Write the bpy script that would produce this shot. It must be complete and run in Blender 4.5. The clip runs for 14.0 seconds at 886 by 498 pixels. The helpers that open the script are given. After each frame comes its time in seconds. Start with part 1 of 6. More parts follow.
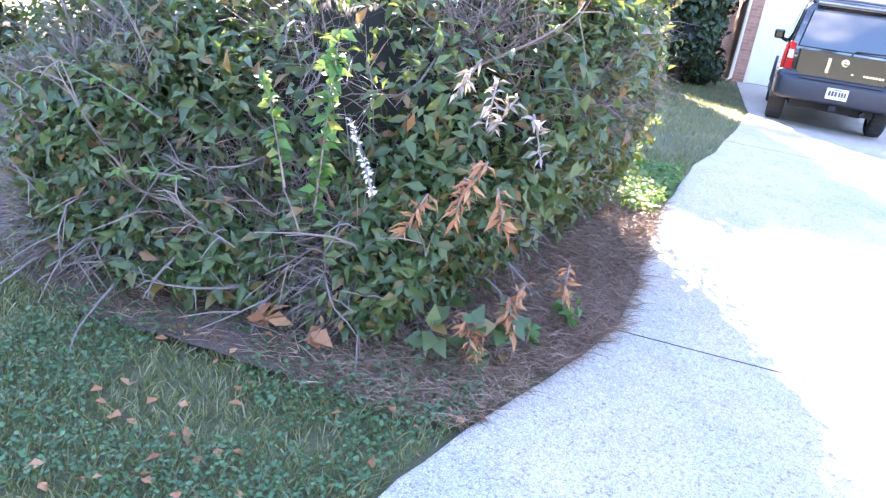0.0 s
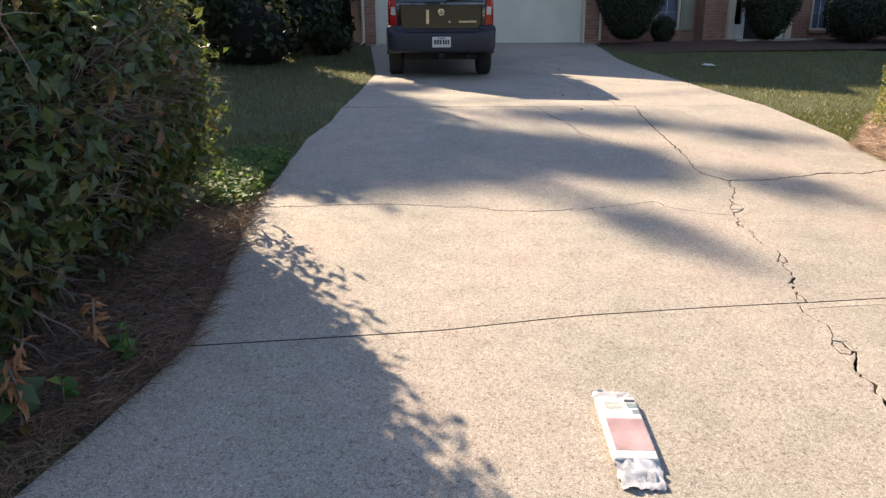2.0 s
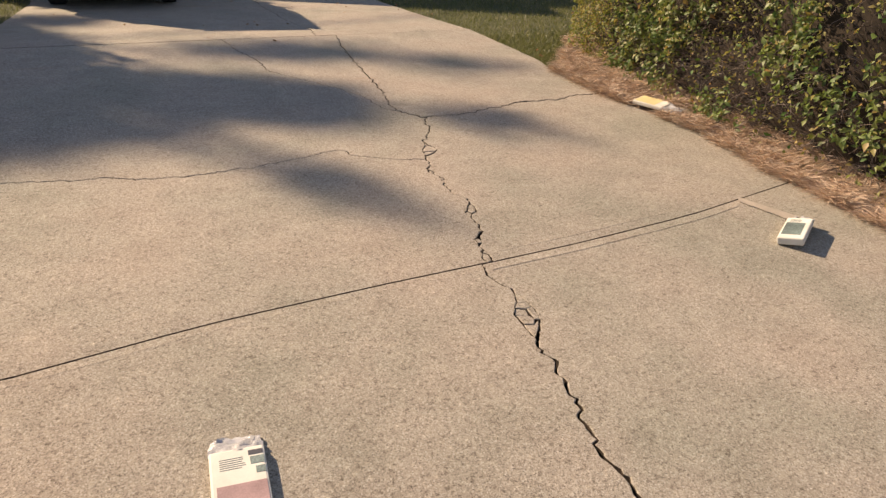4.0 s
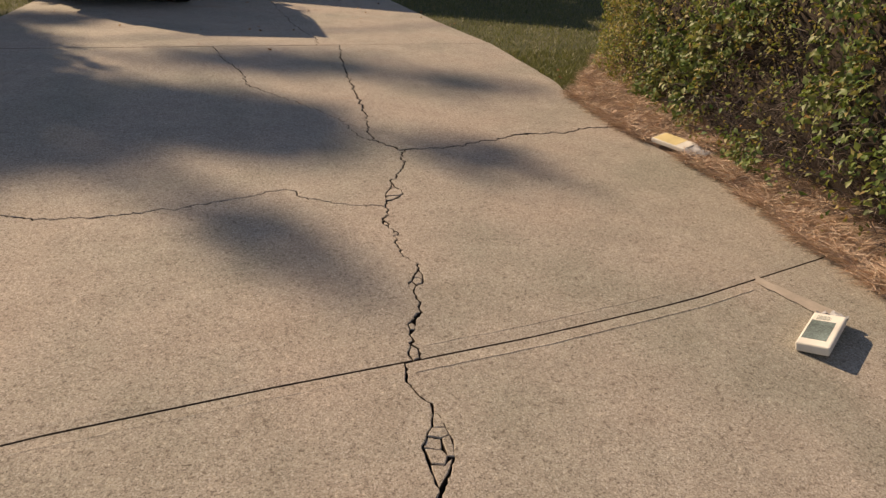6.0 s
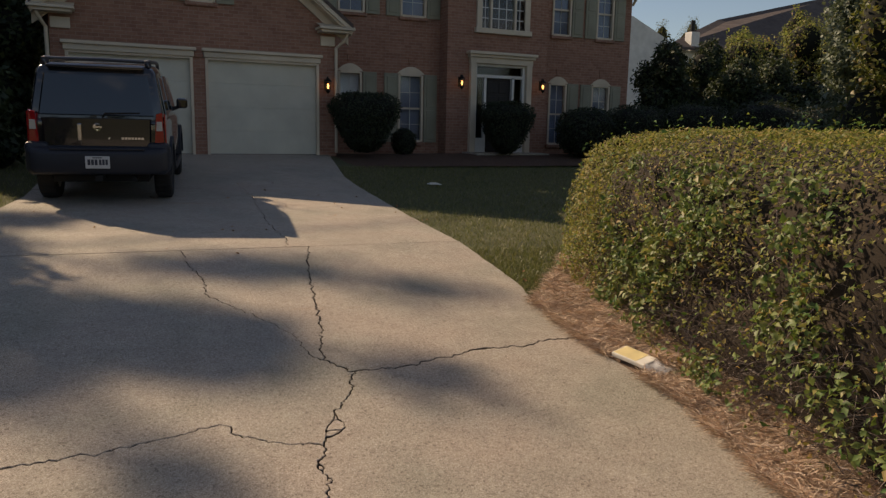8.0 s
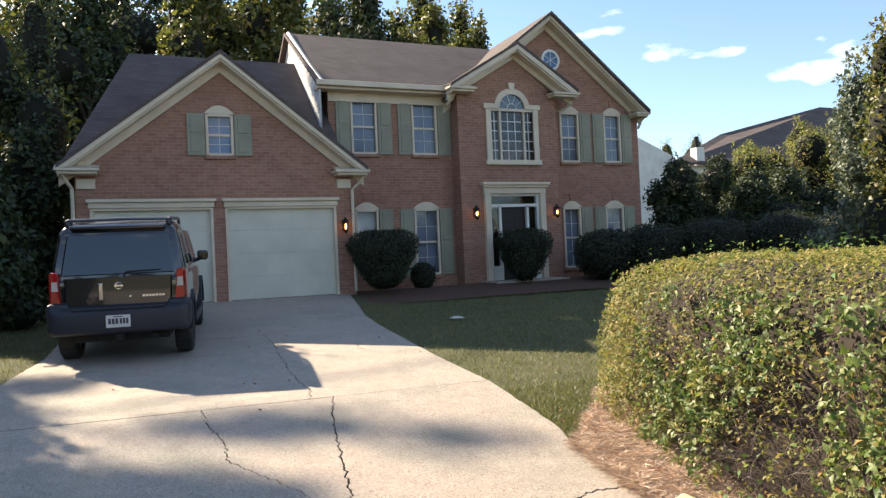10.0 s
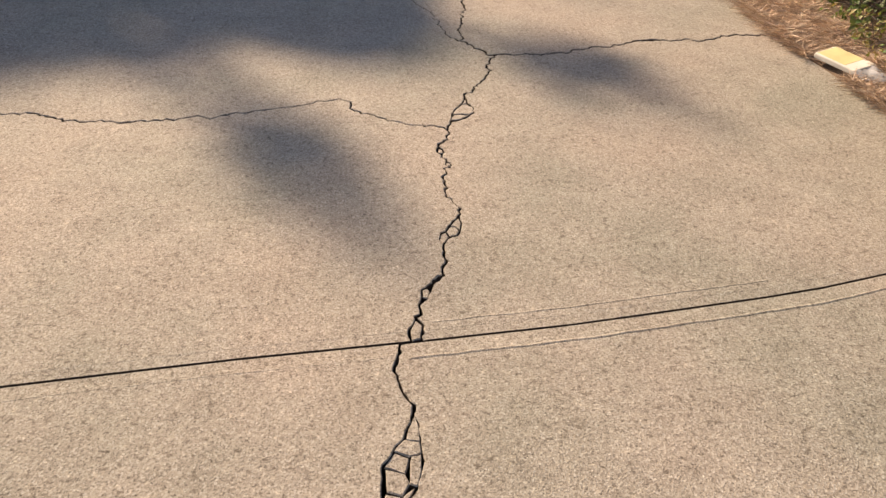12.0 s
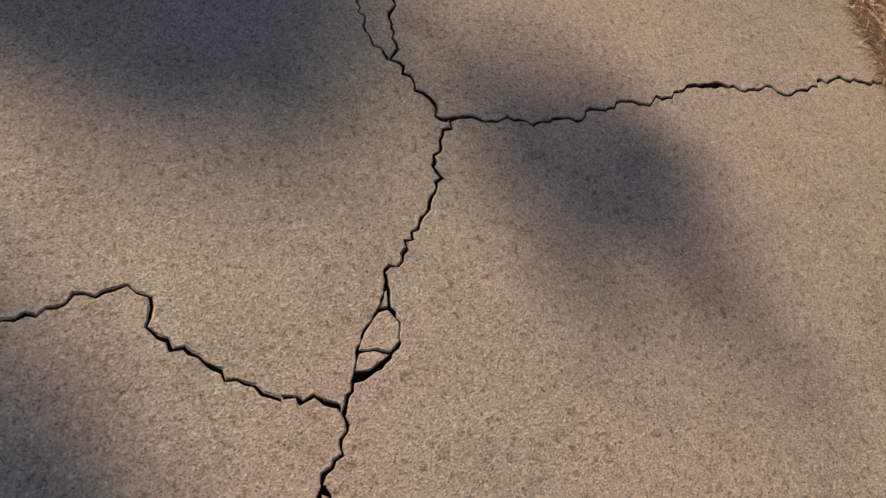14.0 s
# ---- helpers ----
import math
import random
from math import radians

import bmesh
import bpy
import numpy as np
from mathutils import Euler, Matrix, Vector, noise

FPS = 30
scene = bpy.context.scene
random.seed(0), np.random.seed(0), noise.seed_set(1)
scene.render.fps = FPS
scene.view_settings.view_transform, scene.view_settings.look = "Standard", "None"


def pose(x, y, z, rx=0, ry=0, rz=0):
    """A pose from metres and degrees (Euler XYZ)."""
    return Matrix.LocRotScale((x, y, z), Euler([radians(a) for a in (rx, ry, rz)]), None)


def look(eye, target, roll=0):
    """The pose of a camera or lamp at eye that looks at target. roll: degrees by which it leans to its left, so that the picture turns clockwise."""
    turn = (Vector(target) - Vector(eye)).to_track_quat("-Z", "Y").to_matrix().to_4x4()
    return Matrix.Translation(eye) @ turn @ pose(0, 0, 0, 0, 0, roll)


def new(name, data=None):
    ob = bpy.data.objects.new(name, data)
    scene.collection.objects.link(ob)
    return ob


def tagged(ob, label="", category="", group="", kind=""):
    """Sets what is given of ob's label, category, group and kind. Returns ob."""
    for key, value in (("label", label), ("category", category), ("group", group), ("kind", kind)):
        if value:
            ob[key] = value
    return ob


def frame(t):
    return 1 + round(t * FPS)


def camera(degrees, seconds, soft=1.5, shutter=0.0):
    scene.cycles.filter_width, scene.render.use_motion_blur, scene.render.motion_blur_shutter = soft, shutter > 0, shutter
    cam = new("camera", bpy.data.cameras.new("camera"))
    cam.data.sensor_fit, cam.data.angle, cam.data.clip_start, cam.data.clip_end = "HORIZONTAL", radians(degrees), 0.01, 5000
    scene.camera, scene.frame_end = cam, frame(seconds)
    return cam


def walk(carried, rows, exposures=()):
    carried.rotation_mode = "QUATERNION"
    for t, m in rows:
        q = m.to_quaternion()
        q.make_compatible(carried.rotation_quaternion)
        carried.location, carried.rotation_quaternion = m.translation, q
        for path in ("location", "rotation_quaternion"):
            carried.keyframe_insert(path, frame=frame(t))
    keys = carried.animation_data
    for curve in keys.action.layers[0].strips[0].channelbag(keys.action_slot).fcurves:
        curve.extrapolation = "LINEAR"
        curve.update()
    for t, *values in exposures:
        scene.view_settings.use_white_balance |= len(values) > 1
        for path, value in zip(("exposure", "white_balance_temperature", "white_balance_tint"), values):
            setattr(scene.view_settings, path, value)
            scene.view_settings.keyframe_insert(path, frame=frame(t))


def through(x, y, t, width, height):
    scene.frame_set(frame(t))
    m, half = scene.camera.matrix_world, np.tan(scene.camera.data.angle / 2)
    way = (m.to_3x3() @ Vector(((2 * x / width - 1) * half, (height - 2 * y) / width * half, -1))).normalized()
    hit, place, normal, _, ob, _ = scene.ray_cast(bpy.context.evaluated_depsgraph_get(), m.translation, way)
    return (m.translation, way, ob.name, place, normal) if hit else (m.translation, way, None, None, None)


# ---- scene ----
cam = camera(63.0, 14.0, soft=1.35)
# seconds, x, y, z, yaw, pitch, roll
PATH = [
    (0.0, -0.07, -0.171, 1.67, 15.49, -17.33, -9.23),
    (0.5, 0.135, -0.133, 1.663, 7.16, -17.01, -5.5),
    (1.0, 0.463, -0.101, 1.717, 2.41, -17.99, -5.1),
    (1.5, 0.671, 0.011, 1.748, -3.36, -17.85, -1.77),
    (2.0, 0.817, 0.134, 1.744, -9.36, -16.6, 0.29),
    (2.5, 1.0, 0.296, 1.743, -17.15, -16.11, 1.34),
    (3.0, 1.224, 0.536, 1.699, -25.65, -18.7, 0.27),
    (3.5, 1.446, 0.686, 1.664, -32.7, -21.64, 0.21),
    (3.7, 1.539, 0.738, 1.672, -29.96, -21.88, 0.51),
    (5.8, 2.484, 1.3, 1.739, -26.74, -22.78, -0.24),
    (6.0, 2.558, 1.329, 1.757, -24.07, -22.14, -1.26),
    (6.5, 2.819, 1.401, 1.781, -16.9, -20.71, -2.74),
    (7.0, 2.934, 1.432, 1.846, -17.68, -18.73, -2.14),
    (7.5, 2.956, 1.411, 1.985, -21.0, -15.12, -1.46),
    (8.0, 2.914, 1.427, 2.113, -24.58, -9.26, -1.16),
    (8.2, 2.93, 1.461, 2.149, -25.14, -6.9, -1.48),
    (10.3, 2.975, 1.665, 2.247, -22.69, 0.67, 3.25),
    (10.5, 3.003, 1.652, 2.195, -21.13, -1.79, 2.3),
    (11.0, 3.126, 1.73, 2.042, -14.5, -11.0, 1.16),
    (11.5, 3.213, 1.693, 1.924, -11.34, -21.57, 0.83),
    (12.0, 3.252, 1.817, 1.748, -10.85, -31.49, -0.41),
    (12.5, 3.348, 2.239, 1.617, -12.72, -40.44, 0.49),
    (13.0, 3.371, 2.795, 1.758, -14.79, -45.87, -3.24),
    (13.2, 3.397, 3.039, 1.814, -17.01, -46.1, -4.2),
    (13.5, 3.551, 3.552, 1.892, -17.11, -47.58, -5.14),
    (14.0, 3.635, 4.528, 2.149, -12.43, -57.28, -12.82),
]
EXPOSURES = [(0.0, 4.4, 6150, 24), (0.5, 3.3, 6250, 17), (1.0, 2.1, 6500, 14), (1.5, 1.6, 6800, 15), (2.0, 1.50, 7100, 15), (3.0, 1.28, 7700, 17), (3.7, 0.88, 8100, 18), (5.8, 0.33, 8300, 19), (7.0, 0.20, 8300, 18), (8.2, 0.12, 8100, 17), (10.3, 1.70, 7000, 12), (10.6, 1.70, 7100, 12), (11.2, 1.45, 7700, 15), (12.0, 0.86, 8000, 18), (13.0, 0.55, 8100, 20), (14.0, 0.20, 7800, 19)]
walk(cam, [(t, pose(x, y, z, 90 + pitch, roll, yaw)) for t, x, y, z, yaw, pitch, roll in PATH], EXPOSURES)

# ---- daylight ----
SUN_WAY = Vector((1.333, -2.525, -2.02)).normalized()
world = bpy.data.worlds.new("sky")
scene.world = world
world.use_nodes = True
wn, wl = world.node_tree.nodes, world.node_tree.links
wn.clear()
sky = wn.new("ShaderNodeTexSky")
sky.sky_type = "NISHITA"
sky.sun_disc = False
sky.sun_elevation = math.asin(-SUN_WAY.z)
sky.sun_rotation = math.atan2(-SUN_WAY.x, -SUN_WAY.y)
sky.air_density, sky.dust_density, sky.ozone_density = 1.0, 0.2, 3.5
# thin white clouds
wtc = wn.new("ShaderNodeTexCoord")
wmap = wn.new("ShaderNodeMapping")
wmap.inputs["Scale"].default_value = (3.0, 3.0, 9.0)
wnoise = wn.new("ShaderNodeTexNoise")
wnoise.inputs["Scale"].default_value = 2.6
wnoise.inputs["Detail"].default_value = 6.0
wramp = wn.new("ShaderNodeMapRange")
wramp.inputs["From Min"].default_value = 0.57
wramp.inputs["From Max"].default_value = 0.75
wmix = wn.new("ShaderNodeMix")
wmix.data_type = "RGBA"
wmix.inputs["B"].default_value = (9.0, 9.0, 9.2, 1)
wbg = wn.new("ShaderNodeBackground")
wbg.inputs["Strength"].default_value = 0.085
wout = wn.new("ShaderNodeOutputWorld")
wl.new(wtc.outputs["Generated"], wmap.inputs["Vector"])
wl.new(wmap.outputs["Vector"], wnoise.inputs["Vector"])
wl.new(wnoise.outputs["Fac"], wramp.inputs["Value"])
wl.new(wramp.outputs["Result"], wmix.inputs["Factor"])
wl.new(sky.outputs["Color"], wmix.inputs["A"])
wl.new(wmix.outputs["Result"], wbg.inputs["Color"])
wl.new(wbg.outputs["Background"], wout.inputs["Surface"])
sun_data = bpy.data.lights.new("sun", "SUN")
sun_data.energy, sun_data.angle, sun_data.color = 4.5, radians(0.6), (1.0, 0.88, 0.70)
sun = new("sun", sun_data)
sun.matrix_world = look((-20, 70, 42), Vector((-20, 70, 42)) + SUN_WAY)

# ---- materials ----
def material(name):
    m = bpy.data.materials.new(name)
    m.use_nodes = True
    return m, m.node_tree.nodes, m.node_tree.links, m.node_tree.nodes["Principled BSDF"]


def coords(n, l, scale=(1, 1, 1), kind="Object"):
    tc, mp = n.new("ShaderNodeTexCoord"), n.new("ShaderNodeMapping")
    mp.inputs["Scale"].default_value = scale
    l.new(tc.outputs[kind], mp.inputs["Vector"])
    return mp.outputs["Vector"]


def noise_node(n, l, vec, scale, detail=4.0, rough=0.55):
    t = n.new("ShaderNodeTexNoise")
    t.inputs["Scale"].default_value, t.inputs["Detail"].default_value, t.inputs["Roughness"].default_value = scale, detail, rough
    l.new(vec, t.inputs["Vector"])
    return t.outputs["Fac"]


def ramp(n, l, fac, stops):
    r = n.new("ShaderNodeValToRGB")
    e = r.color_ramp.elements
    while len(e) < len(stops):
        e.new(0.5)
    for k, (p, c) in zip(e, stops):
        k.position, k.color = p, (*c, 1)
    l.new(fac, r.inputs["Fac"])
    return r.outputs["Color"]


def mixed(n, l, fac, a, b, mode="MIX"):
    m = n.new("ShaderNodeMix")
    m.data_type, m.blend_type = "RGBA", mode
    for sock, v in (("Factor", fac), ("A", a), ("B", b)):
        if isinstance(v, (int, float)):
            m.inputs[sock].default_value = v
        elif isinstance(v, tuple):
            m.inputs[sock].default_value = (*v, 1)
        else:
            l.new(v, m.inputs[sock])
    return m.outputs["Result"]


def bump(n, l, height, p, strength=0.3, distance=0.01, before=None):
    b = n.new("ShaderNodeBump")
    b.inputs["Strength"].default_value, b.inputs["Distance"].default_value = strength, distance
    l.new(height, b.inputs["Height"])
    if before is not None:
        l.new(before, b.inputs["Normal"])
    if p is not None:
        l.new(b.outputs["Normal"], p.inputs["Normal"])
    return b.outputs["Normal"]


def plain(name, colour, rough=0.5, metal=0.0, grain=0.12, scale=12.0, relief=0.05, coat=0.0):
    """A painted, cast or moulded surface with slight grime and unevenness."""
    m, n, l, p = material(name)
    v = coords(n, l)
    big, fine = noise_node(n, l, v, scale * 0.15, 5), noise_node(n, l, v, scale * 4, 3)
    dark = tuple(c * (1 - 2.2 * grain) for c in colour)
    light = tuple(min(1, c * (1 + grain)) for c in colour)
    c1 = ramp(n, l, big, [(0.3, dark), (0.7, light)])
    l.new(mixed(n, l, grain, c1, ramp(n, l, fine, [(0.35, dark), (0.65, light)])), p.inputs["Base Color"])
    p.inputs["Roughness"].default_value, p.inputs["Metallic"].default_value = rough, metal
    p.inputs["Coat Weight"].default_value = coat
    if relief:
        bump(n, l, fine, p, relief, 0.004)
    return m


def concrete_material():
    m, n, l, p = material("exposed_concrete")
    v = coords(n, l)
    big = noise_node(n, l, v, 0.55, 6, 0.6)
    mid = noise_node(n, l, v, 5.0, 5, 0.6)
    fine = noise_node(n, l, v, 150.0, 5, 0.8)
    vor = n.new("ShaderNodeTexVoronoi")
    vor.inputs["Scale"].default_value = 165.0
    l.new(v, vor.inputs["Vector"])
    base = ramp(n, l, big, [(0.25, (0.31, 0.265, 0.215)), (0.5, (0.42, 0.355, 0.285)), (0.75, (0.48, 0.42, 0.345))])
    stones = ramp(n, l, vor.outputs["Color"], [(0.0, (0.11, 0.088, 0.07)), (0.35, (0.34, 0.29, 0.235)), (0.7, (0.50, 0.445, 0.375)), (1.0, (0.80, 0.76, 0.70))])
    c = mixed(n, l, 0.62, base, stones)
    c = mixed(n, l, 0.30, c, ramp(n, l, mid, [(0.3, (0.27, 0.235, 0.195)), (0.7, (0.50, 0.455, 0.39))]))
    pits = ramp(n, l, fine, [(0.38, (0.12, 0.095, 0.08)), (0.46, (1, 1, 1)), (0.58, (1, 1, 1)), (0.66, (1.5, 1.5, 1.5))])
    c = mixed(n, l, 0.8, c, pits, "MULTIPLY")
    specks = ramp(n, l, noise_node(n, l, v, 48.0, 3, 0.7), [(0.34, (0.42, 0.38, 0.35)), (0.44, (1, 1, 1)), (0.60, (1, 1, 1)), (0.68, (1.4, 1.38, 1.34))])
    c = mixed(n, l, 0.75, c, specks, "MULTIPLY")
    tone = ramp(n, l, noise_node(n, l, v, 1.1, 4, 0.55), [(0.32, (0.84, 0.90, 0.88)), (0.5, (1.0, 1.0, 1.0)), (0.68, (1.06, 1.0, 0.99))])
    c = mixed(n, l, 0.8, c, tone, "MULTIPLY")
    rust = ramp(n, l, noise_node(n, l, coords(n, l, (0.5, 2.2, 1)), 0.9, 5), [(0.66, (1, 1, 1)), (0.78, (1.0, 0.78, 0.62))])
    c = mixed(n, l, 0.6, c, rust, "MULTIPLY")
    l.new(c, p.inputs["Base Color"])
    p.inputs["Roughness"].default_value = 0.85
    b1 = bump(n, l, fine, None, 0.9, 0.004)
    bump(n, l, vor.outputs["Distance"], p, 0.4, 0.003, b1)
    return m


def ground_material():
    m, n, l, p = material("lawn_soil")
    v = coords(n, l)
    big, mid, fine = noise_node(n, l, v, 0.35, 5), noise_node(n, l, v, 3.0, 6), noise_node(n, l, v, 60.0, 4, 0.7)
    c = ramp(n, l, mid, [(0.3, (0.06, 0.065, 0.026)), (0.5, (0.10, 0.105, 0.045)), (0.7, (0.17, 0.145, 0.08))])
    c = mixed(n, l, 0.35, c, ramp(n, l, big, [(0.35, (0.05, 0.075, 0.022)), (0.65, (0.13, 0.11, 0.06))]))
    c = mixed(n, l, 0.4, c, ramp(n, l, fine, [(0.3, (0.02, 0.022, 0.01)), (0.7, (0.14, 0.14, 0.07))]))
    l.new(c, p.inputs["Base Color"])
    p.inputs["Roughness"].default_value = 0.95
    bump(n, l, fine, p, 0.8, 0.02)
    return m


def litter_material(name, a, b, c3):
    m, n, l, p = material(name)
    v = coords(n, l)
    mid, fine = noise_node(n, l, v, 6.0, 6), noise_node(n, l, coords(n, l, (1, 3.5, 1)), 55.0, 5, 0.75)
    c = mixed(n, l, 0.6, ramp(n, l, mid, [(0.3, a), (0.7, b)]), ramp(n, l, fine, [(0.3, a), (0.55, b), (0.75, c3)]))
    l.new(c, p.inputs["Base Color"])
    p.inputs["Roughness"].default_value = 0.9
    bump(n, l, fine, p, 0.9, 0.02)
    return m


def brick_material():
    m, n, l, p = material("red_brick")
    tc, sep, com, add = n.new("ShaderNodeTexCoord"), n.new("ShaderNodeSeparateXYZ"), n.new("ShaderNodeCombineXYZ"), n.new("ShaderNodeMath")
    l.new(tc.outputs["Object"], sep.inputs["Vector"])
    l.new(sep.outputs["X"], add.inputs[0])
    l.new(sep.outputs["Y"], add.inputs[1])
    l.new(add.outputs["Value"], com.inputs["X"])
    l.new(sep.outputs["Z"], com.inputs["Y"])
    b = n.new("ShaderNodeTexBrick")
    b.inputs["Scale"].default_value = 1.0
    b.inputs["Brick Width"].default_value, b.inputs["Row Height"].default_value = 0.21, 0.075
    b.inputs["Mortar Size"].default_value, b.inputs["Mortar Smooth"].default_value = 0.006, 0.2
    b.inputs["Color1"].default_value = (0.30, 0.145, 0.10, 1)
    b.inputs["Color2"].default_value = (0.41, 0.225, 0.16, 1)
    b.inputs["Mortar"].default_value = (0.40, 0.285, 0.225, 1)
    b.inputs["Bias"].default_value = -0.1
    l.new(com.outputs["Vector"], b.inputs["Vector"])
    v = tc.outputs["Object"]
    tint = ramp(n, l, noise_node(n, l, v, 0.6, 5), [(0.3, (0.80, 0.76, 0.74)), (0.7, (1.12, 1.06, 1.0))])
    c = mixed(n, l, 0.8, b.outputs["Color"], tint, "MULTIPLY")
    c = mixed(n, l, 0.25, c, ramp(n, l, noise_node(n, l, v, 9.0, 4), [(0.3, (0.15, 0.07, 0.05)), (0.7, (0.45, 0.26, 0.19))]))
    l.new(c, p.inputs["Base Color"])
    p.inputs["Roughness"].default_value = 0.88
    inv = n.new("ShaderNodeInvert")
    l.new(b.outputs["Fac"], inv.inputs["Color"])
    bump(n, l, inv.outputs["Color"], p, 0.7, 0.008)
    return m


def shingle_material():
    m, n, l, p = material("asphalt_shingle")
    tc = n.new("ShaderNodeTexCoord")
    sep, com, add = n.new("ShaderNodeSeparateXYZ"), n.new("ShaderNodeCombineXYZ"), n.new("ShaderNodeMath")
    l.new(tc.outputs["Object"], sep.inputs["Vector"])
    l.new(sep.outputs["X"], add.inputs[0])
    l.new(sep.outputs["Y"], add.inputs[1])
    l.new(add.outputs["Value"], com.inputs["X"])
    l.new(sep.outputs["Z"], com.inputs["Y"])
    b = n.new("ShaderNodeTexBrick")
    b.inputs["Scale"].default_value = 1.0
    b.inputs["Brick Width"].default_value, b.inputs["Row Height"].default_value = 0.3, 0.09
    b.inputs["Mortar Size"].default_value = 0.006
    b.inputs["Color1"].default_value = (0.070, 0.052, 0.048, 1)
    b.inputs["Color2"].default_value = (0.120, 0.092, 0.084, 1)
    b.inputs["Mortar"].default_value = (0.03, 0.026, 0.025, 1)
    l.new(com.outputs["Vector"], b.inputs["Vector"])
    c = mixed(n, l, 0.5, b.outputs["Color"], ramp(n, l, noise_node(n, l, tc.outputs["Object"], 1.2, 6), [(0.3, (0.065, 0.05, 0.047)), (0.7, (0.135, 0.105, 0.095))]))
    l.new(c, p.inputs["Base Color"])
    p.inputs["Roughness"].default_value = 0.9
    bump(n, l, b.outputs["Fac"], p, 0.5, 0.012)
    return m


def leaf_material(name, stops, rough=0.45, through=0.35, patch=0.25, scale=1.3):
    """Leaves: colour by leaf, glossy above, letting some light through."""
    m, n, l, p = material(name)
    geo = n.new("ShaderNodeNewGeometry")
    c = ramp(n, l, geo.outputs["Random Per Island"], stops)
    c = mixed(n, l, patch, c, ramp(n, l, noise_node(n, l, coords(n, l), scale, 4), [(0.3, stops[0][1]), (0.5, stops[1][1]), (0.7, stops[-2][1])]))
    l.new(c, p.inputs["Base Color"])
    p.inputs["Roughness"].default_value = rough
    tr = n.new("ShaderNodeBsdfTranslucent")
    l.new(mixed(n, l, 0.35, c, (0.22, 0.26, 0.03)), tr.inputs["Color"])
    mx = n.new("ShaderNodeMixShader")
    mx.inputs["Fac"].default_value = through
    l.new(p.outputs["BSDF"], mx.inputs[1])
    l.new(tr.outputs["BSDF"], mx.inputs[2])
    l.new(mx.outputs["Shader"], n["Material Output"].inputs["Surface"])
    return m


def glass_material(name, tint=(0.9, 0.95, 1.0), rough=0.02):
    m, n, l, p = material(name)
    p.inputs["Base Color"].default_value = (*tint, 1)
    p.inputs["Roughness"].default_value = rough
    p.inputs["Transmission Weight"].default_value = 1.0
    p.inputs["IOR"].default_value = 1.45
    return m


def glow_material(name, colour, strength):
    m, n, l, p = material(name)
    p.inputs["Base Color"].default_value = (*colour, 1)
    p.inputs["Emission Color"].default_value = (*colour, 1)
    p.inputs["Emission Strength"].default_value = strength
    return m


CONCRETE = concrete_material()
LAWN = ground_material()
STRAW_BED = litter_material("pine_straw_bed", (0.13, 0.085, 0.058), (0.35, 0.235, 0.165), (0.58, 0.42, 0.31))
# Darker copy of the straw bed, with the shrub's shade in its colour.
STRAW_BED_SHADED = litter_material("shaded_straw_bed", (0.055, 0.035, 0.027), (0.15, 0.095, 0.07), (0.28, 0.18, 0.135))
MULCH = litter_material("bark_mulch", (0.05, 0.028, 0.02), (0.13, 0.07, 0.045), (0.20, 0.12, 0.08))
BRICK = brick_material()
SHINGLE = shingle_material()
TRIM = plain("cream_trim_paint", (0.66, 0.56, 0.43), 0.5, grain=0.06)
DOOR_PAINT = plain("cream_garage_paint", (0.62, 0.60, 0.50), 0.45, grain=0.05)
WHITE_PAINT = plain("white_paint", (0.75, 0.74, 0.70), 0.45, grain=0.06)
SHUTTER = plain("sage_green_paint", (0.27, 0.265, 0.195), 0.55, grain=0.08)
DARK_DOOR = plain("dark_door_paint", (0.018, 0.014, 0.014), 0.6, grain=0.1)
SIDING = plain("white_siding", (0.66, 0.65, 0.62), 0.6, grain=0.08)
# Plain white sheet behind one window's panes.
WHITE_BACKING = plain("white_backing", (0.80, 0.79, 0.76), 0.8, grain=0.04)
# Sky mirrored in the glass, painted as a blue sheet.
SKY_BLUE_PANE = plain("sky_reflection_blue", (0.13, 0.24, 0.42), 0.8, grain=0.08)
# Pale blinds; their bluish tint also paints sky mirrored in the panes.
BLIND = plain("pale_blinds_sky_tint", (0.20, 0.23, 0.30), 0.8, grain=0.06)
# Darkness of the unlit rooms is painted into this colour.
ROOM_DARK = plain("painted_dark_room", (0.05, 0.045, 0.04), 0.9)
GLASS = glass_material("window_glass")
GLASS.node_tree.nodes["Principled BSDF"].inputs["IOR"].default_value = 1.32
CAR_PAINT = plain("black_car_paint", (0.010, 0.011, 0.016), 0.16, 0.0, grain=0.05, relief=0.0, coat=1.0)
CAR_PLASTIC = plain("dark_grey_bumper_plastic", (0.017, 0.020, 0.030), 0.5, grain=0.1, relief=0.08)
CAR_GLASS = plain("tinted_car_glass", (0.012, 0.014, 0.018), 0.05, grain=0.03, relief=0.0, coat=1.0)
RUBBER = plain("tyre_rubber", (0.018, 0.018, 0.019), 0.75, relief=0.15)
ALLOY = plain("alloy_rim", (0.45, 0.46, 0.48), 0.3, 0.9)
RACK_METAL = plain("silver_rack_metal", (0.13, 0.135, 0.15), 0.4, 0.8)
CHROME = plain("chrome_badge", (0.75, 0.76, 0.78), 0.12, 1.0, relief=0.0)
TAIL_RED = plain("red_tail_lens", (0.42, 0.012, 0.016), 0.12, relief=0.0, coat=1.0)
TAIL_CLEAR = plain("clear_tail_lens", (0.50, 0.47, 0.45), 0.12, relief=0.0, coat=1.0)
PLATE = plain("white_plate", (0.70, 0.70, 0.68), 0.4)
INK = plain("dark_ink", (0.06, 0.06, 0.08), 0.6)
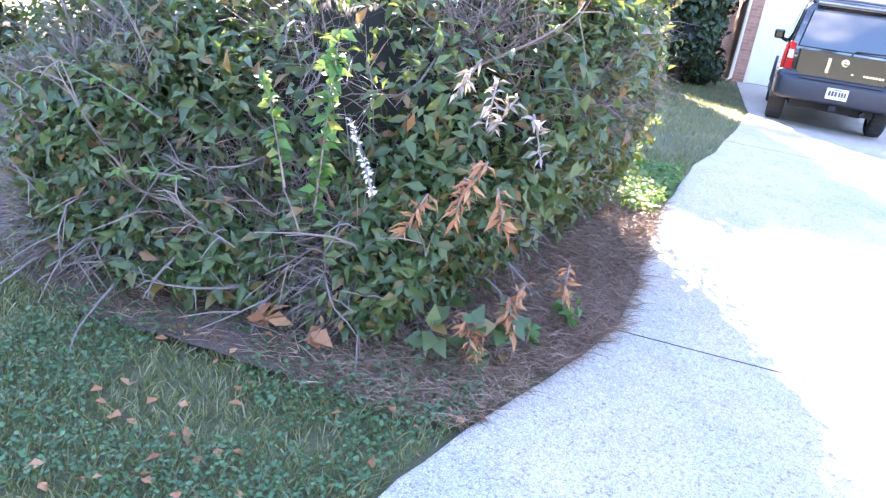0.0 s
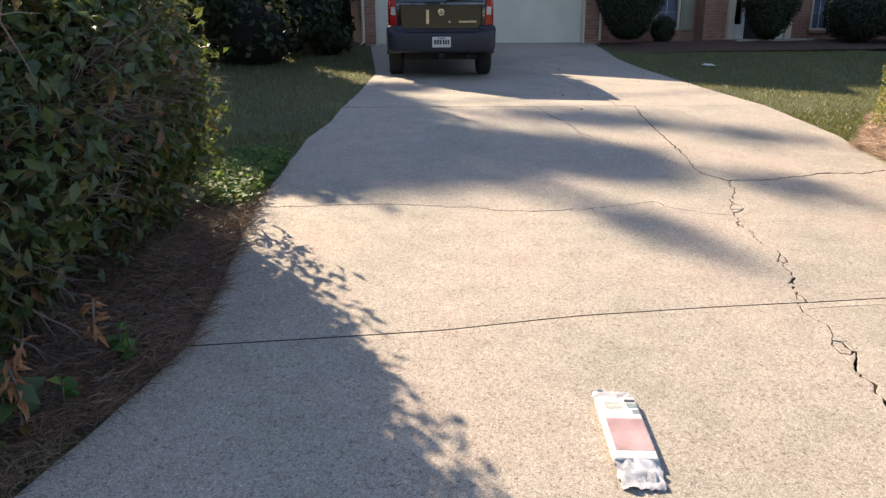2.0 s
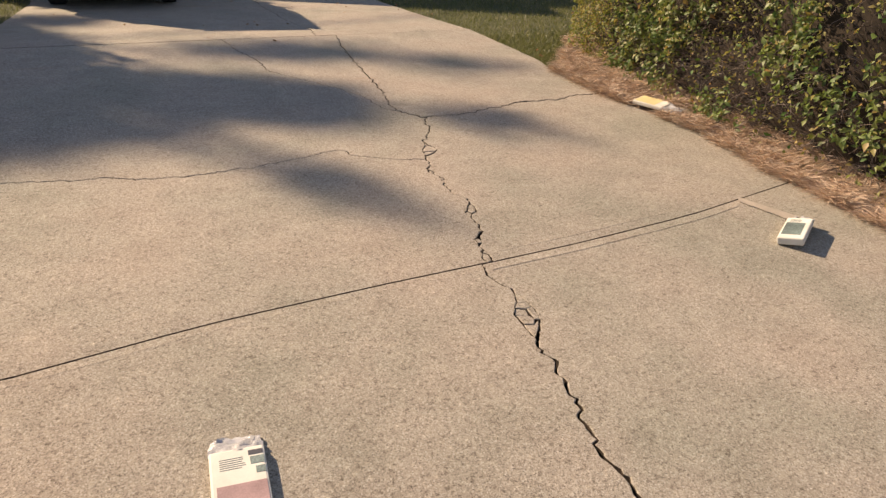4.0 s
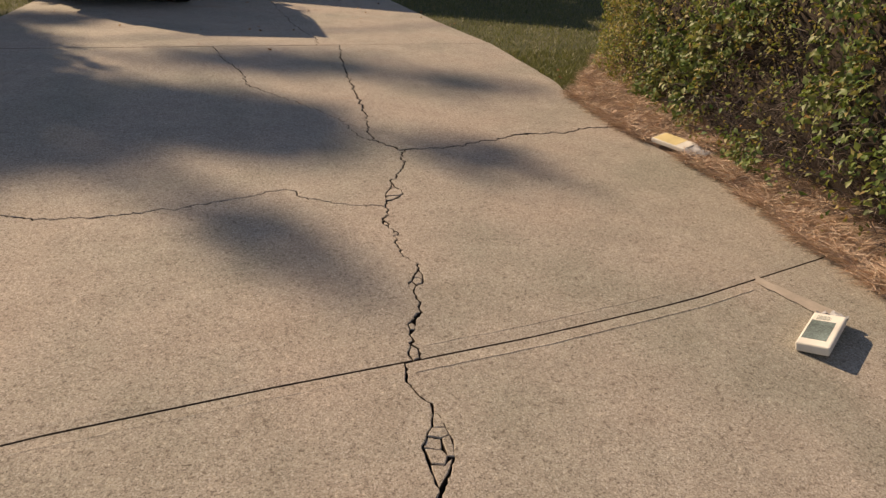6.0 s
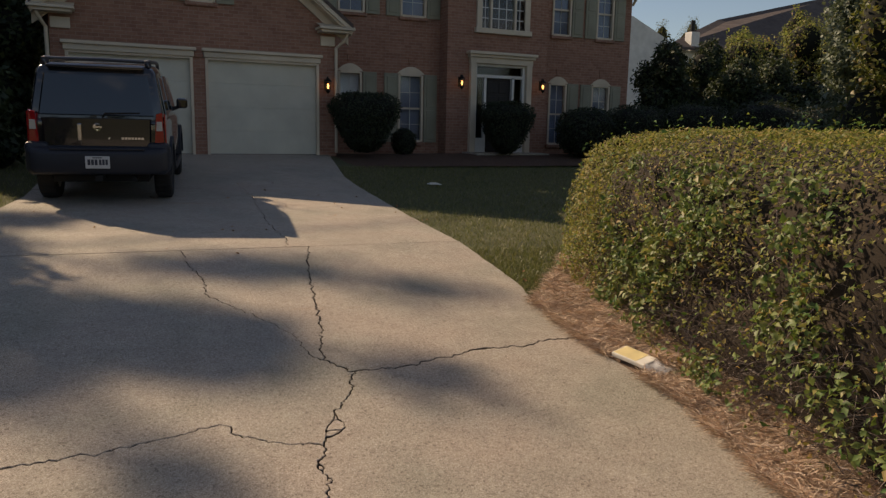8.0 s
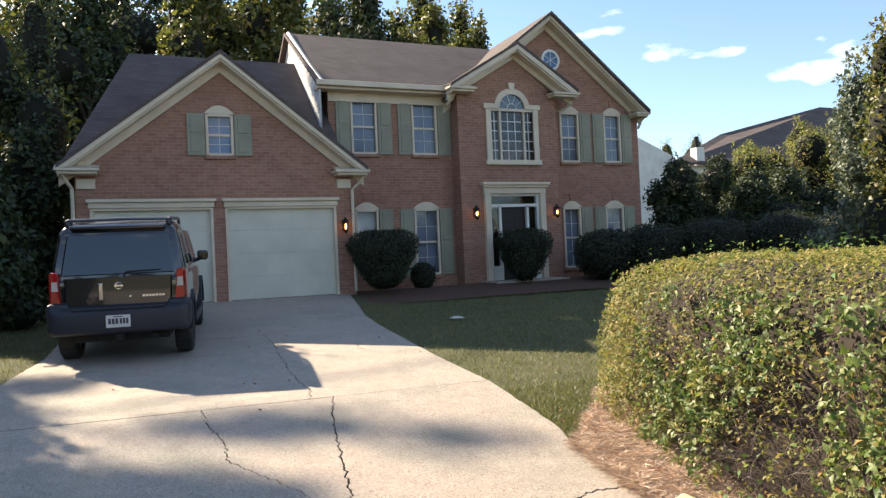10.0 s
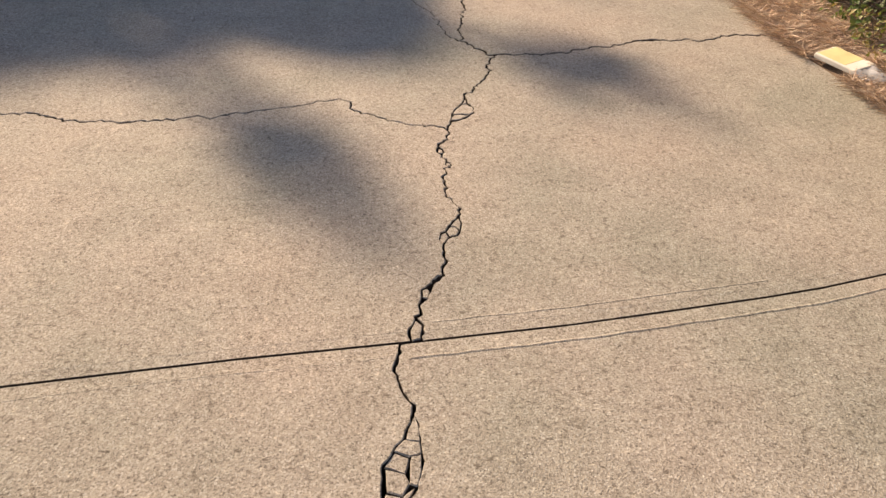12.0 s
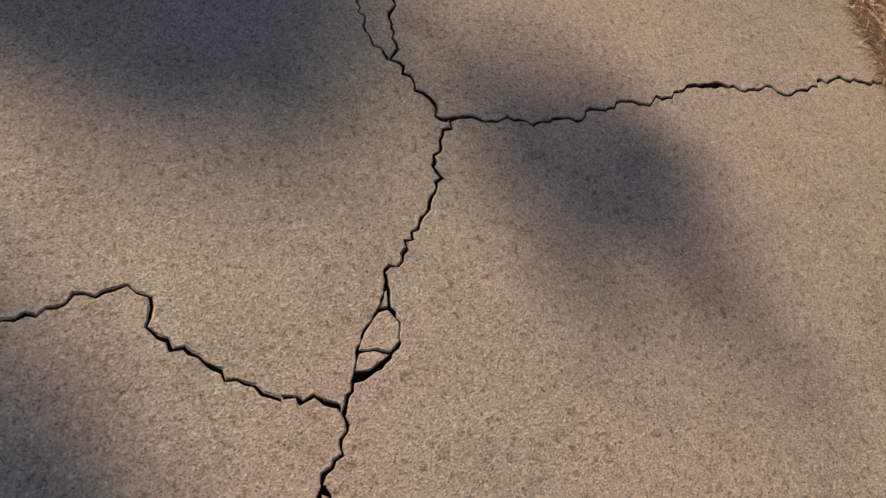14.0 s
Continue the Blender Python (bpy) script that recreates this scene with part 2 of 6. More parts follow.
UNDERSIDE = plain("dark_underbody", (0.012, 0.012, 0.012), 0.8)
IRON = plain("black_iron", (0.015, 0.014, 0.013), 0.4, 0.5)


CRACK_DIRT = litter_material("dirt_in_cracks", (0.035, 0.022, 0.015), (0.085, 0.055, 0.038), (0.16, 0.11, 0.08))
LAMP_GLOW = glow_material("lamp_glow", (1.0, 0.50, 0.16), 4.0)
BARK = litter_material("bark", (0.06, 0.045, 0.035), (0.14, 0.11, 0.085), (0.22, 0.18, 0.15))
TWIG = plain("grey_brown_twig", (0.20, 0.16, 0.145), 0.8, grain=0.25, scale=30)
# Near-black colour stands in for the shade between the leaves.
DARK_CORE = plain("painted_inner_shade", (0.010, 0.011, 0.006), 0.95, grain=0.3, scale=20)
NEEDLE = leaf_material("pine_needle", [(0.0, (0.22, 0.13, 0.088)), (0.3, (0.54, 0.37, 0.265)), (0.75, (0.78, 0.60, 0.46)), (1.0, (0.88, 0.77, 0.64))], 0.6, 0.1)
# Same needles, darkened to paint the shade beside and under the shrub.
NEEDLE_SHADED = leaf_material("shaded_pine_needle", [(0.0, (0.09, 0.05, 0.035)), (0.4, (0.19, 0.11, 0.075)), (0.8, (0.32, 0.21, 0.15)), (1.0, (0.44, 0.33, 0.25))], 0.6, 0.1)
# Twig brown, darkened so the shade inside the hedge is in the colour.
HEDGE_CORE = plain("hedge_twigs_in_shade", (0.040, 0.028, 0.019), 0.95, grain=0.35, scale=25)
GRASS = leaf_material("grass_blade", [(0.0, (0.075, 0.10, 0.033)), (0.5, (0.155, 0.17, 0.06)), (0.8, (0.28, 0.255, 0.115)), (1.0, (0.42, 0.36, 0.21))], 0.5, 0.3)
WEED = leaf_material("clover_leaf", [(0.0, (0.03, 0.075, 0.025)), (0.5, (0.055, 0.125, 0.045)), (1.0, (0.10, 0.18, 0.07))], 0.45, 0.3)
SHRUB_LEAF = leaf_material("wild_shrub_leaf", [(0.0, (0.032, 0.058, 0.022)), (0.5, (0.062, 0.11, 0.038)), (0.82, (0.11, 0.155, 0.05)), (0.93, (0.19, 0.12, 0.035)), (1.0, (0.23, 0.085, 0.04))], 0.38, 0.35)
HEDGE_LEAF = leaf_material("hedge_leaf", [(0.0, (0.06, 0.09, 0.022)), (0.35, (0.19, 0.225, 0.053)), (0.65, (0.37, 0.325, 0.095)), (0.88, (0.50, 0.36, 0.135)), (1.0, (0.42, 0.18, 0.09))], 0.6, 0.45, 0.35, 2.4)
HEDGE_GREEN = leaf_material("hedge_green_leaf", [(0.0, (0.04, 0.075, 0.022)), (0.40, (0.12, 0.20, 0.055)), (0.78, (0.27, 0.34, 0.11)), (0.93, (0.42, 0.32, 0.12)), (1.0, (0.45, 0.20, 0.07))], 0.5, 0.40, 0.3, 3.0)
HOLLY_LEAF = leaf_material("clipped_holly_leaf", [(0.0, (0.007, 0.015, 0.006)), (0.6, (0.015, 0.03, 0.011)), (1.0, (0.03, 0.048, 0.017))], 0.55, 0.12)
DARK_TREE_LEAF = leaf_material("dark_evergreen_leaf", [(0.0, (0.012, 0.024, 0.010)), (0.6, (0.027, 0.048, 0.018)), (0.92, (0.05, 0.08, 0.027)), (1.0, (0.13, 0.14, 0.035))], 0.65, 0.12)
OAK_LEAF = leaf_material("autumn_tree_leaf", [(0.0, (0.05, 0.07, 0.018)), (0.5, (0.10, 0.12, 0.03)), (0.85, (0.20, 0.17, 0.05)), (1.0, (0.28, 0.16, 0.05))], 0.5, 0.35)
# Yellow-green, brightened so the sun on these crowns is in the colour.
SUNNY_LEAF = leaf_material("sunlit_yellow_green_leaf", [(0.0, (0.12, 0.15, 0.04)), (0.5, (0.26, 0.29, 0.08)), (0.85, (0.42, 0.38, 0.13)), (1.0, (0.40, 0.18, 0.10))], 0.6, 0.5)
CEDAR_LEAF = leaf_material("blue_cedar_foliage", [(0.0, (0.07, 0.10, 0.08)), (0.6, (0.14, 0.18, 0.13)), (1.0, (0.24, 0.26, 0.17))], 0.6, 0.2)
VINE_LEAF = leaf_material("bright_vine_leaf", [(0.0, (0.05, 0.13, 0.03)), (0.7, (0.10, 0.22, 0.05)), (1.0, (0.28, 0.27, 0.06))], 0.62, 0.45)
DRY_LEAF = leaf_material("dry_leaf", [(0.0, (0.24, 0.09, 0.04)), (0.5, (0.38, 0.16, 0.07)), (1.0, (0.46, 0.27, 0.14))], 0.6, 0.25)
GREY_DRY = leaf_material("grey_dry_leaf", [(0.0, (0.17, 0.13, 0.11)), (0.5, (0.28, 0.22, 0.19)), (1.0, (0.42, 0.35, 0.31))], 0.7, 0.2)
PALE_STALK = leaf_material("pale_dry_seed_head", [(0.0, (0.55, 0.48, 0.38)), (1.0, (0.80, 0.75, 0.66))], 0.6, 0.3)
NEWSPRINT = plain("newsprint", (0.76, 0.73, 0.66), 0.7, grain=0.1, scale=40)
PINK_PRINT = plain("faded_pink_print", (0.48, 0.31, 0.31), 0.5, grain=0.22, scale=40)
BLUE_PRINT = plain("blue_grey_print", (0.20, 0.26, 0.25), 0.5, grain=0.42, scale=40)
YELLOW_PRINT = plain("yellow_print", (0.80, 0.66, 0.34), 0.6, grain=0.1, scale=40)
BAG_WHITE = plain("crumpled_plastic", (0.62, 0.62, 0.64), 0.22, grain=0.3, scale=60, relief=0.6)
DUSTY_FILM = plain("dusty_plastic_film", (0.48, 0.41, 0.34), 0.5, grain=0.2, scale=40)

from mathutils.geometry import delaunay_2d_cdt

# ---- building helpers ----
class Build:
    """Vertices and faces of one mesh."""

    def __init__(self):
        self.v, self.f = [], []

    def add(self, verts, faces):
        k = len(self.v)
        self.v += [tuple(p) for p in verts]
        self.f += [tuple(i + k for i in q) for q in faces]
        return self

    def box(self, x0, x1, y0, y1, z0, z1, c=0.0):
        """A box; c chamfers its upright and lying edges."""
        if c <= 0:
            vs = [(x, y, z) for x in (x0, x1) for y in (y0, y1) for z in (z0, z1)]
            return self.add(vs, [(0, 1, 3, 2), (4, 6, 7, 5), (0, 4, 5, 1), (2, 3, 7, 6), (0, 2, 6, 4), (1, 5, 7, 3)])
        bm = bmesh.new()
        bmesh.ops.create_cube(bm, size=1)
        for v in bm.verts:
            v.co = ((x0 + x1) / 2 + v.co.x * (x1 - x0), (y0 + y1) / 2 + v.co.y * (y1 - y0), (z0 + z1) / 2 + v.co.z * (z1 - z0))
        bmesh.ops.bevel(bm, geom=bm.edges[:], offset=c, segments=2, affect="EDGES", profile=0.5)
        bm.verts.index_update()
        self.add([v.co[:] for v in bm.verts], [[v.index for v in f.verts] for f in bm.faces])
        bm.free()
        return self

    def prism(self, outline, y0, y1):
        """An outline of (x, z), swept from y0 to y1."""
        n = len(outline)
        vs = [(x, y0, z) for x, z in outline] + [(x, y1, z) for x, z in outline]
        return self.add(vs, [tuple(range(n)), tuple(range(2 * n - 1, n - 1, -1))] + [(i, i + n, (i + 1) % n + n, (i + 1) % n) for i in range(n)])

    def slab(self, top, thick):
        """Four or more corner points of a sloping sheet, with thickness downwards."""
        n = len(top)
        vs = [tuple(p) for p in top] + [(p[0], p[1], p[2] - thick) for p in top]
        return self.add(vs, [tuple(range(n)), tuple(range(2 * n - 1, n - 1, -1))] + [(i, i + n, (i + 1) % n + n, (i + 1) % n) for i in range(n)])

    def tube(self, path, radii, sides=8):
        path = [Vector(p) for p in path]
        k = len(self.v)
        for i, p in enumerate(path):
            d = (path[min(i + 1, len(path) - 1)] - path[max(i - 1, 0)]).normalized()
            a = d.orthogonal().normalized()
            b = d.cross(a)
            r = radii[i] if isinstance(radii, (list, tuple)) else radii
            for s in range(sides):
                t = 2 * math.pi * s / sides
                self.v.append(tuple(p + (a * math.cos(t) + b * math.sin(t)) * r))
        for i in range(len(path) - 1):
            for s in range(sides):
                q = (s + 1) % sides
                self.f.append((k + i * sides + s, k + i * sides + q, k + (i + 1) * sides + q, k + (i + 1) * sides + s))
        self.f.append(tuple(k + s for s in range(sides - 1, -1, -1)))
        self.f.append(tuple(k + (len(path) - 1) * sides + s for s in range(sides)))
        return self

    def lathe(self, profile, centre, axis="z", sides=24):
        """A profile of (radius, along) turned about an axis."""
        k, n = len(self.v), len(profile)
        cx, cy, cz = centre
        for s in range(sides):
            t = 2 * math.pi * s / sides
            for r, h in profile:
                a, b = r * math.cos(t), r * math.sin(t)
                self.v.append({"z": (cx + a, cy + b, cz + h), "x": (cx + h, cy + a, cz + b), "y": (cx + a, cy + h, cz + b)}[axis])
        for s in range(sides):
            q = (s + 1) % sides
            for i in range(n - 1):
                self.f.append((k + s * n + i, k + q * n + i, k + q * n + i + 1, k + s * n + i + 1))
        return self


def part(name, b, mat, parent=None, label="", smooth=False, m=None):
    me = bpy.data.meshes.new(name)
    me.from_pydata(b.v, [], b.f)
    me.materials.append(mat)
    if smooth:
        me.polygons.foreach_set("use_smooth", [True] * len(me.polygons))
    me.update()
    ob = new(name, me)
    ob.parent = parent
    if m is not None:
        ob.matrix_basis = m
    if label:
        ob["label"] = label
    return ob


def thing(name, label, category, group="", kind="", m=None):
    ob = new(name)
    ob.empty_display_size = 0.2
    if m is not None:
        ob.matrix_basis = m
    return tagged(ob, label, category, group, kind)


# ---- lie of the land ----
def smooth_line(xs, ys):
    return lambda t: float(np.interp(t, xs, ys))


RISE = smooth_line([-60, -9, -6, 9.3, 14.0, 18.6, 26, 60], [-0.95, -0.94, -0.81, 0.83, 1.10, 1.50, 1.56, 1.6])
CROSS = smooth_line([-8, -5, 9.3, 17, 60], [0, -0.0157, -0.0157, 0, 0])


def land(x, y):
    """Height of the paved ground at a place."""
    return RISE(y) + CROSS(y) * (max(-6.0, min(14.0, x)) - 4.0)


EDGE_LEFT = smooth_line([-9, -3, 0, 1.0, 1.9, 2.4, 3.0, 3.6, 4.5, 5.65, 6.7, 7.7, 8.6, 10.6, 13.3, 18.6], [-5.0, -2.8, -1.55, -1.02, -0.60, -0.42, -0.13, 0.11, 0.20, 0.28, 0.46, 0.64, 0.92, 1.32, 1.78, 2.05])
EDGE_RIGHT = smooth_line([-9, -3, 3.0, 3.56, 4.05, 4.8, 5.3, 6.2, 7.0, 7.6, 9.3, 11.2, 15.2, 18.6], [9.5, 7.0, 6.0, 6.07, 6.17, 6.36, 6.37, 6.35, 6.45, 6.62, 6.76, 6.82, 7.10, 7.75])


def sheet(xs, ys, high):
    b = Build()
    b.v = [(x, y, high(x, y)) for y in ys for x in xs]
    n = len(xs)
    b.f = [(j * n + i, j * n + i + 1, (j + 1) * n + i + 1, (j + 1) * n + i) for j in range(len(ys) - 1) for i in range(n - 1)]
    return b


gx = [-400, -150, -60, -25, -14] + list(np.arange(-8, 20.1, 0.5)) + [26, 40, 80, 170, 400]
gy = [-400, -120, -40, -20, -12, -9] + list(np.arange(-8, 30.1, 0.5)) + [9.3, 18.6, 38, 60, 110, 220, 450]
gy = sorted(set(gy))
ground = part("ground", sheet(gx, gy, lambda x, y: land(x, y) - (0.16 if EDGE_LEFT(y) + 0.7 < x < EDGE_RIGHT(y) - 0.7 and -8 < y < 17.5 else 0.03)), LAWN, smooth=True)
tagged(ground, "sloping front garden ground of thin grass and soil", "ground", kind="structure")


# ---- driveway ----
driveway = thing("pavement", "pale exposed-aggregate concrete driveway, cracked across, sloping up to the garage", "driveway", kind="structure")


def ragged(points, seed, step=0.020, rough=0.75):
    """A crack: (x, y, width) points, broken up finely and angularly, with its two sides."""
    rnd = random.Random(seed)
    out = []
    for (x0, y0, w0), (x1, y1, w1) in zip(points, points[1:]):
        d = math.hypot(x1 - x0, y1 - y0)
        n = max(2, int(d / step))
        nx, ny = -(y1 - y0) / d, (x1 - x0) / d
        drift = 0.0
        for i in range(n):
            t = i / n
            drift = drift * 0.55 + rnd.choice((-1, -0.4, 0.3, 1)) * step * rough * rnd.uniform(0.4, 1.4)
            k = drift * min(1.0, 4 * t * (1 - t) + 0.2)
            w = w0 + (w1 - w0) * t
            w *= 0.88 * rnd.uniform(0.55, 1.4)
            a, c = rnd.uniform(-0.2, 0.2) * step, rnd.uniform(0.3, 0.7)
            out.append((x0 + (x1 - x0) * t + nx * k, y0 + (y1 - y0) * t + ny * k, nx, ny, w, a, c))
    x, y, w = points[-1]
    out.append((x, y, out[-1][2], out[-1][3], w * 0.72, 0, 0.5))
    left = [(x + nx * w * c + ny * a, y + ny * w * c - nx * a, rnd.uniform(0.002, 0.006)) for x, y, nx, ny, w, a, c in out]
    right = [(x - nx * w * (1 - c), y - ny * w * (1 - c), rnd.uniform(0.002, 0.006)) for x, y, nx, ny, w, a, c in out]
    return left, right


joint_1 = smooth_line([-3, 0.3, 0.8, 1.4, 2.1, 2.9, 3.5, 4.1, 5.0, 5.95, 7], [3.55, 3.572, 3.577, 3.590, 3.665, 3.684, 3.682, 3.688, 3.735, 3.865, 4.02])
JW = 0.0045


def along(points, k):
    """The (x, y) points of one side of a split in the slab, finely broken."""
    rnd = random.Random(k)
    out = []
    for (x0, y0), (x1, y1) in zip(points, points[1:]):
        d = math.hypot(x1 - x0, y1 - y0)
        n = max(1, int(d / 0.016))
        for i in range(n):
            t, a = i / n, (rnd.uniform(-0.005, 0.005) if i else 0.0)
            out.append((x0 + (x1 - x0) * t - (y1 - y0) / d * a, y0 + (y1 - y0) * t + (x1 - x0) / d * a, 0.003))
    return out + [(*points[-1], 0.003)]


def joined(*runs):
    """Crack runs, one after the other: their left sides and their right sides."""
    return [p for r in runs for p in r[0]], [p for r in runs for p in r[1]]


# places where the crack parts round loose pieces: left side, right side
GAP_C = ([(3.335, 3.005), (3.342, 3.09), (3.348, 3.14), (3.356, 3.18), (3.360, 3.22), (3.397, 3.264), (3.433, 3.302), (3.450, 3.34), (3.470, 3.39)],
         [(3.343, 3.000), (3.410, 3.08), (3.448, 3.133), (3.465, 3.178), (3.480, 3.218), (3.480, 3.279), (3.486, 3.34), (3.478, 3.39)])
GAP_D = ([(3.510, joint_1(3.5) + JW), (3.514, 3.745), (3.543, 3.79)], [(3.554, joint_1(3.5) + JW), (3.571, 3.757), (3.553, 3.795)])
GAP_E = ([(3.566, 3.86), (3.584, 3.90), (3.589, 3.938), (3.634, 3.968)], [(3.574, 3.86), (3.606, 3.888), (3.624, 3.925), (3.640, 3.962)])
GAP_B = ([(3.716, 4.19), (3.709, 4.230), (3.720, 4.266), (3.744, 4.278), (3.762, 4.312), (3.784, 4.342), (3.812, 4.372)],
         [(3.724, 4.19), (3.738, 4.214), (3.762, 4.236), (3.785, 4.241), (3.808, 4.276), (3.825, 4.331), (3.824, 4.372)])
GAP_F = ([(3.853, 4.76), (3.842, 4.785), (3.850, 4.815)], [(3.861, 4.76), (3.873, 4.785), (3.858, 4.815)])
GAP_G = ([(3.840, 4.87), (3.822, 4.905), (3.826, 4.93), (3.838, 4.95)], [(3.847, 4.87), (3.862, 4.90), (3.860, 4.93), (3.847, 4.953)])
GAP_A = ([(3.944, 5.196), (3.952, 5.212), (3.966, 5.270), (3.995, 5.331), (4.041, 5.385), (4.070, 5.446), (4.076, 5.49)],
         [(3.953, 5.192), (3.998, 5.205), (4.058, 5.243), (4.093, 5.285), (4.102, 5.344), (4.083, 5.389), (4.088, 5.442), (4.085, 5.49)])


def parted(gap, k):
    return along(gap[0], k), along(gap[1], k + 50)


M0 = joined(ragged([(3.0, -9, .014), (3.10, -3, .014), (3.12, 0.8, .016), (3.147, 1.968, .016), (3.131, 2.179, .017), (3.140, 2.353, .020), (3.223, 2.560, .016), (3.278, 2.791, .016), (3.335, 3.00, .015)], 3), parted(GAP_C, 1),
            ragged([(3.475, 3.395, .012), (3.469, 3.435, .009), (3.452, 3.492, .010), (3.441, 3.562, .009), (3.458, 3.612, .010), (3.475, joint_1(3.48) - JW, .012)], 4, 0.016))
M1 = joined(parted(GAP_D, 2), ragged([(3.548, 3.797, .012), (3.569, 3.855, .010)], 5, 0.016), parted(GAP_E, 3),
            ragged([(3.638, 3.966, .014), (3.661, 3.984, .018), (3.695, 4.062, .012), (3.707, 4.13, .010), (3.720, 4.187, .011)], 6, 0.016), parted(GAP_B, 4),
            ragged([(3.819, 4.375, .014), (3.827, 4.412, .014), (3.825, 4.465, .006), (3.795, 4.520, .007), (3.801, 4.578, .010), (3.815, 4.652, .011), (3.838, 4.728, .010), (3.857, 4.757, .009)], 7, 0.016), parted(GAP_F, 5),
            ragged([(3.854, 4.818, .009), (3.843, 4.868, .008)], 8, 0.016), parted(GAP_G, 6), ragged([(3.843, 4.955, .010), (3.870, 4.99, .012), (3.900, 5.055, .011), (3.914, 5.112, .012)], 9, 0.016))
M2 = joined(ragged([(3.916, 5.118, .014), (3.929, 5.161, .010), (3.948, 5.19, .011)], 10, 0.016), parted(GAP_A, 7),
            ragged([(4.081, 5.496, .011), (4.121, 5.511, .007), (4.155, 5.562, .010), (4.212, 5.641, .009), (4.275, 5.743, .010), (4.296, 5.852, .014), (4.346, 5.967, .010), (4.376, 6.003, .012)], 12, 0.018))
TT = ragged([(4.372, 6.008, .014), (4.328, 6.020, .012), (4.306, 6.109, .012), (4.244, 6.186, .011), (4.218, 6.243, .011), (4.252, 6.315, .012), (4.245, 6.398, .012), (4.300, 6.60, .012), (4.375, 6.85, .014), (4.478, 7.42, .014), (4.606, 8.12, .014), (4.715, 8.66, .015), (4.89, 9.29 - JW, .013)], 11, rough=0.7)
k_ = min(range(len(TT[0])), key=lambda i: abs(TT[0][i][1] - 6.25))
T_low, T_high = ([q[:k_] for q in TT], [q[k_:] for q in TT])
LL = ragged([(4.212, 6.247, .009), (4.167, 6.299, .006), (4.125, 6.77, .005), (3.96, 7.13, .006), (3.725, 7.58, .007), (3.63, 7.76, .011), (3.643, 8.215, .010), (3.567, 8.70, .012), (3.545, 9.29 - JW, .011)], 13, rough=0.7)
RR = ragged([(4.390, 6.006, .012), (4.517, 5.999, .008), (4.745, 6.008, .008), (4.851, 6.005, .009), (4.930, 6.050, .008), (5.054, 6.082, .008), (5.226, 6.103, .009), (5.330, 6.150, .010), (5.459, 6.160, .024), (5.518, 6.151, .010), (5.588, 6.133, .006), (5.676, 6.151, .007), (5.759, 6.125, .007), (5.892, 6.143, .008), (6.050, 6.201, .011), (6.177, 6.190, .009), (6.36, 6.184, .009)], 17)
LX = ragged([(3.904, 5.128, .013), (3.891, 5.140, .013), (3.815, 5.158, .012), (3.797, 5.170, .012), (3.762, 5.146, .011), (3.741, 5.177, .010), (3.664, 5.236, .010), (3.542, 5.329, .011), (3.469, 5.373, .011), (3.464, 5.410, .011), (3.435, 5.480, .010), (3.383, 5.496, .009), (3.257, 5.458, .010), (3.10, 5.43, .011), (2.85, 5.376, .013), (2.62, 5.362, .013), (2.40, 5.348, .013), (2.15, 5.385, .013), (2.05, 5.42, .013), (1.93, 5.49, .014), (1.73, 5.50, .014), (1.51, 5.576, .013), (1.339, 5.604, .013), (0.905, 5.627, .013), (0.27, 5.615, .012)], 19)
UP_CRACK = ragged([(4.64, 9.29 + JW, .010), (4.73, 9.65, .012), (4.72, 10.3, .010), (4.75, 11.1, .010), (4.92, 12.9, .009), (4.95, 14.0 - JW, .008)], 23, 0.03, 0.7)


def edge(fn, y0, y1, seed):
    rnd = random.Random(seed)
    n = max(2, int(abs(y1 - y0) / 0.12))
    return [(fn(y) + rnd.uniform(-0.008, 0.008), y, 0.012) for y in (y0 + (y1 - y0) * i / n for i in range(n + 1))]


def joint(fn, x0, x1, off):
    n = max(2, int(abs(x1 - x0) / 0.25))
    return [(x, fn(x) + off, 0.045) for x in (x0 + (x1 - x0) * i / n for i in range(n + 1))]


def with_dirt(ob, count):
    """The first faces, a piece's upright sides, are stained by the soil in the cracks."""
    ob.data.materials.append(CRACK_DIRT)
    for f in ob.data.polygons[:count]:
        f.material_index = 1
    return ob


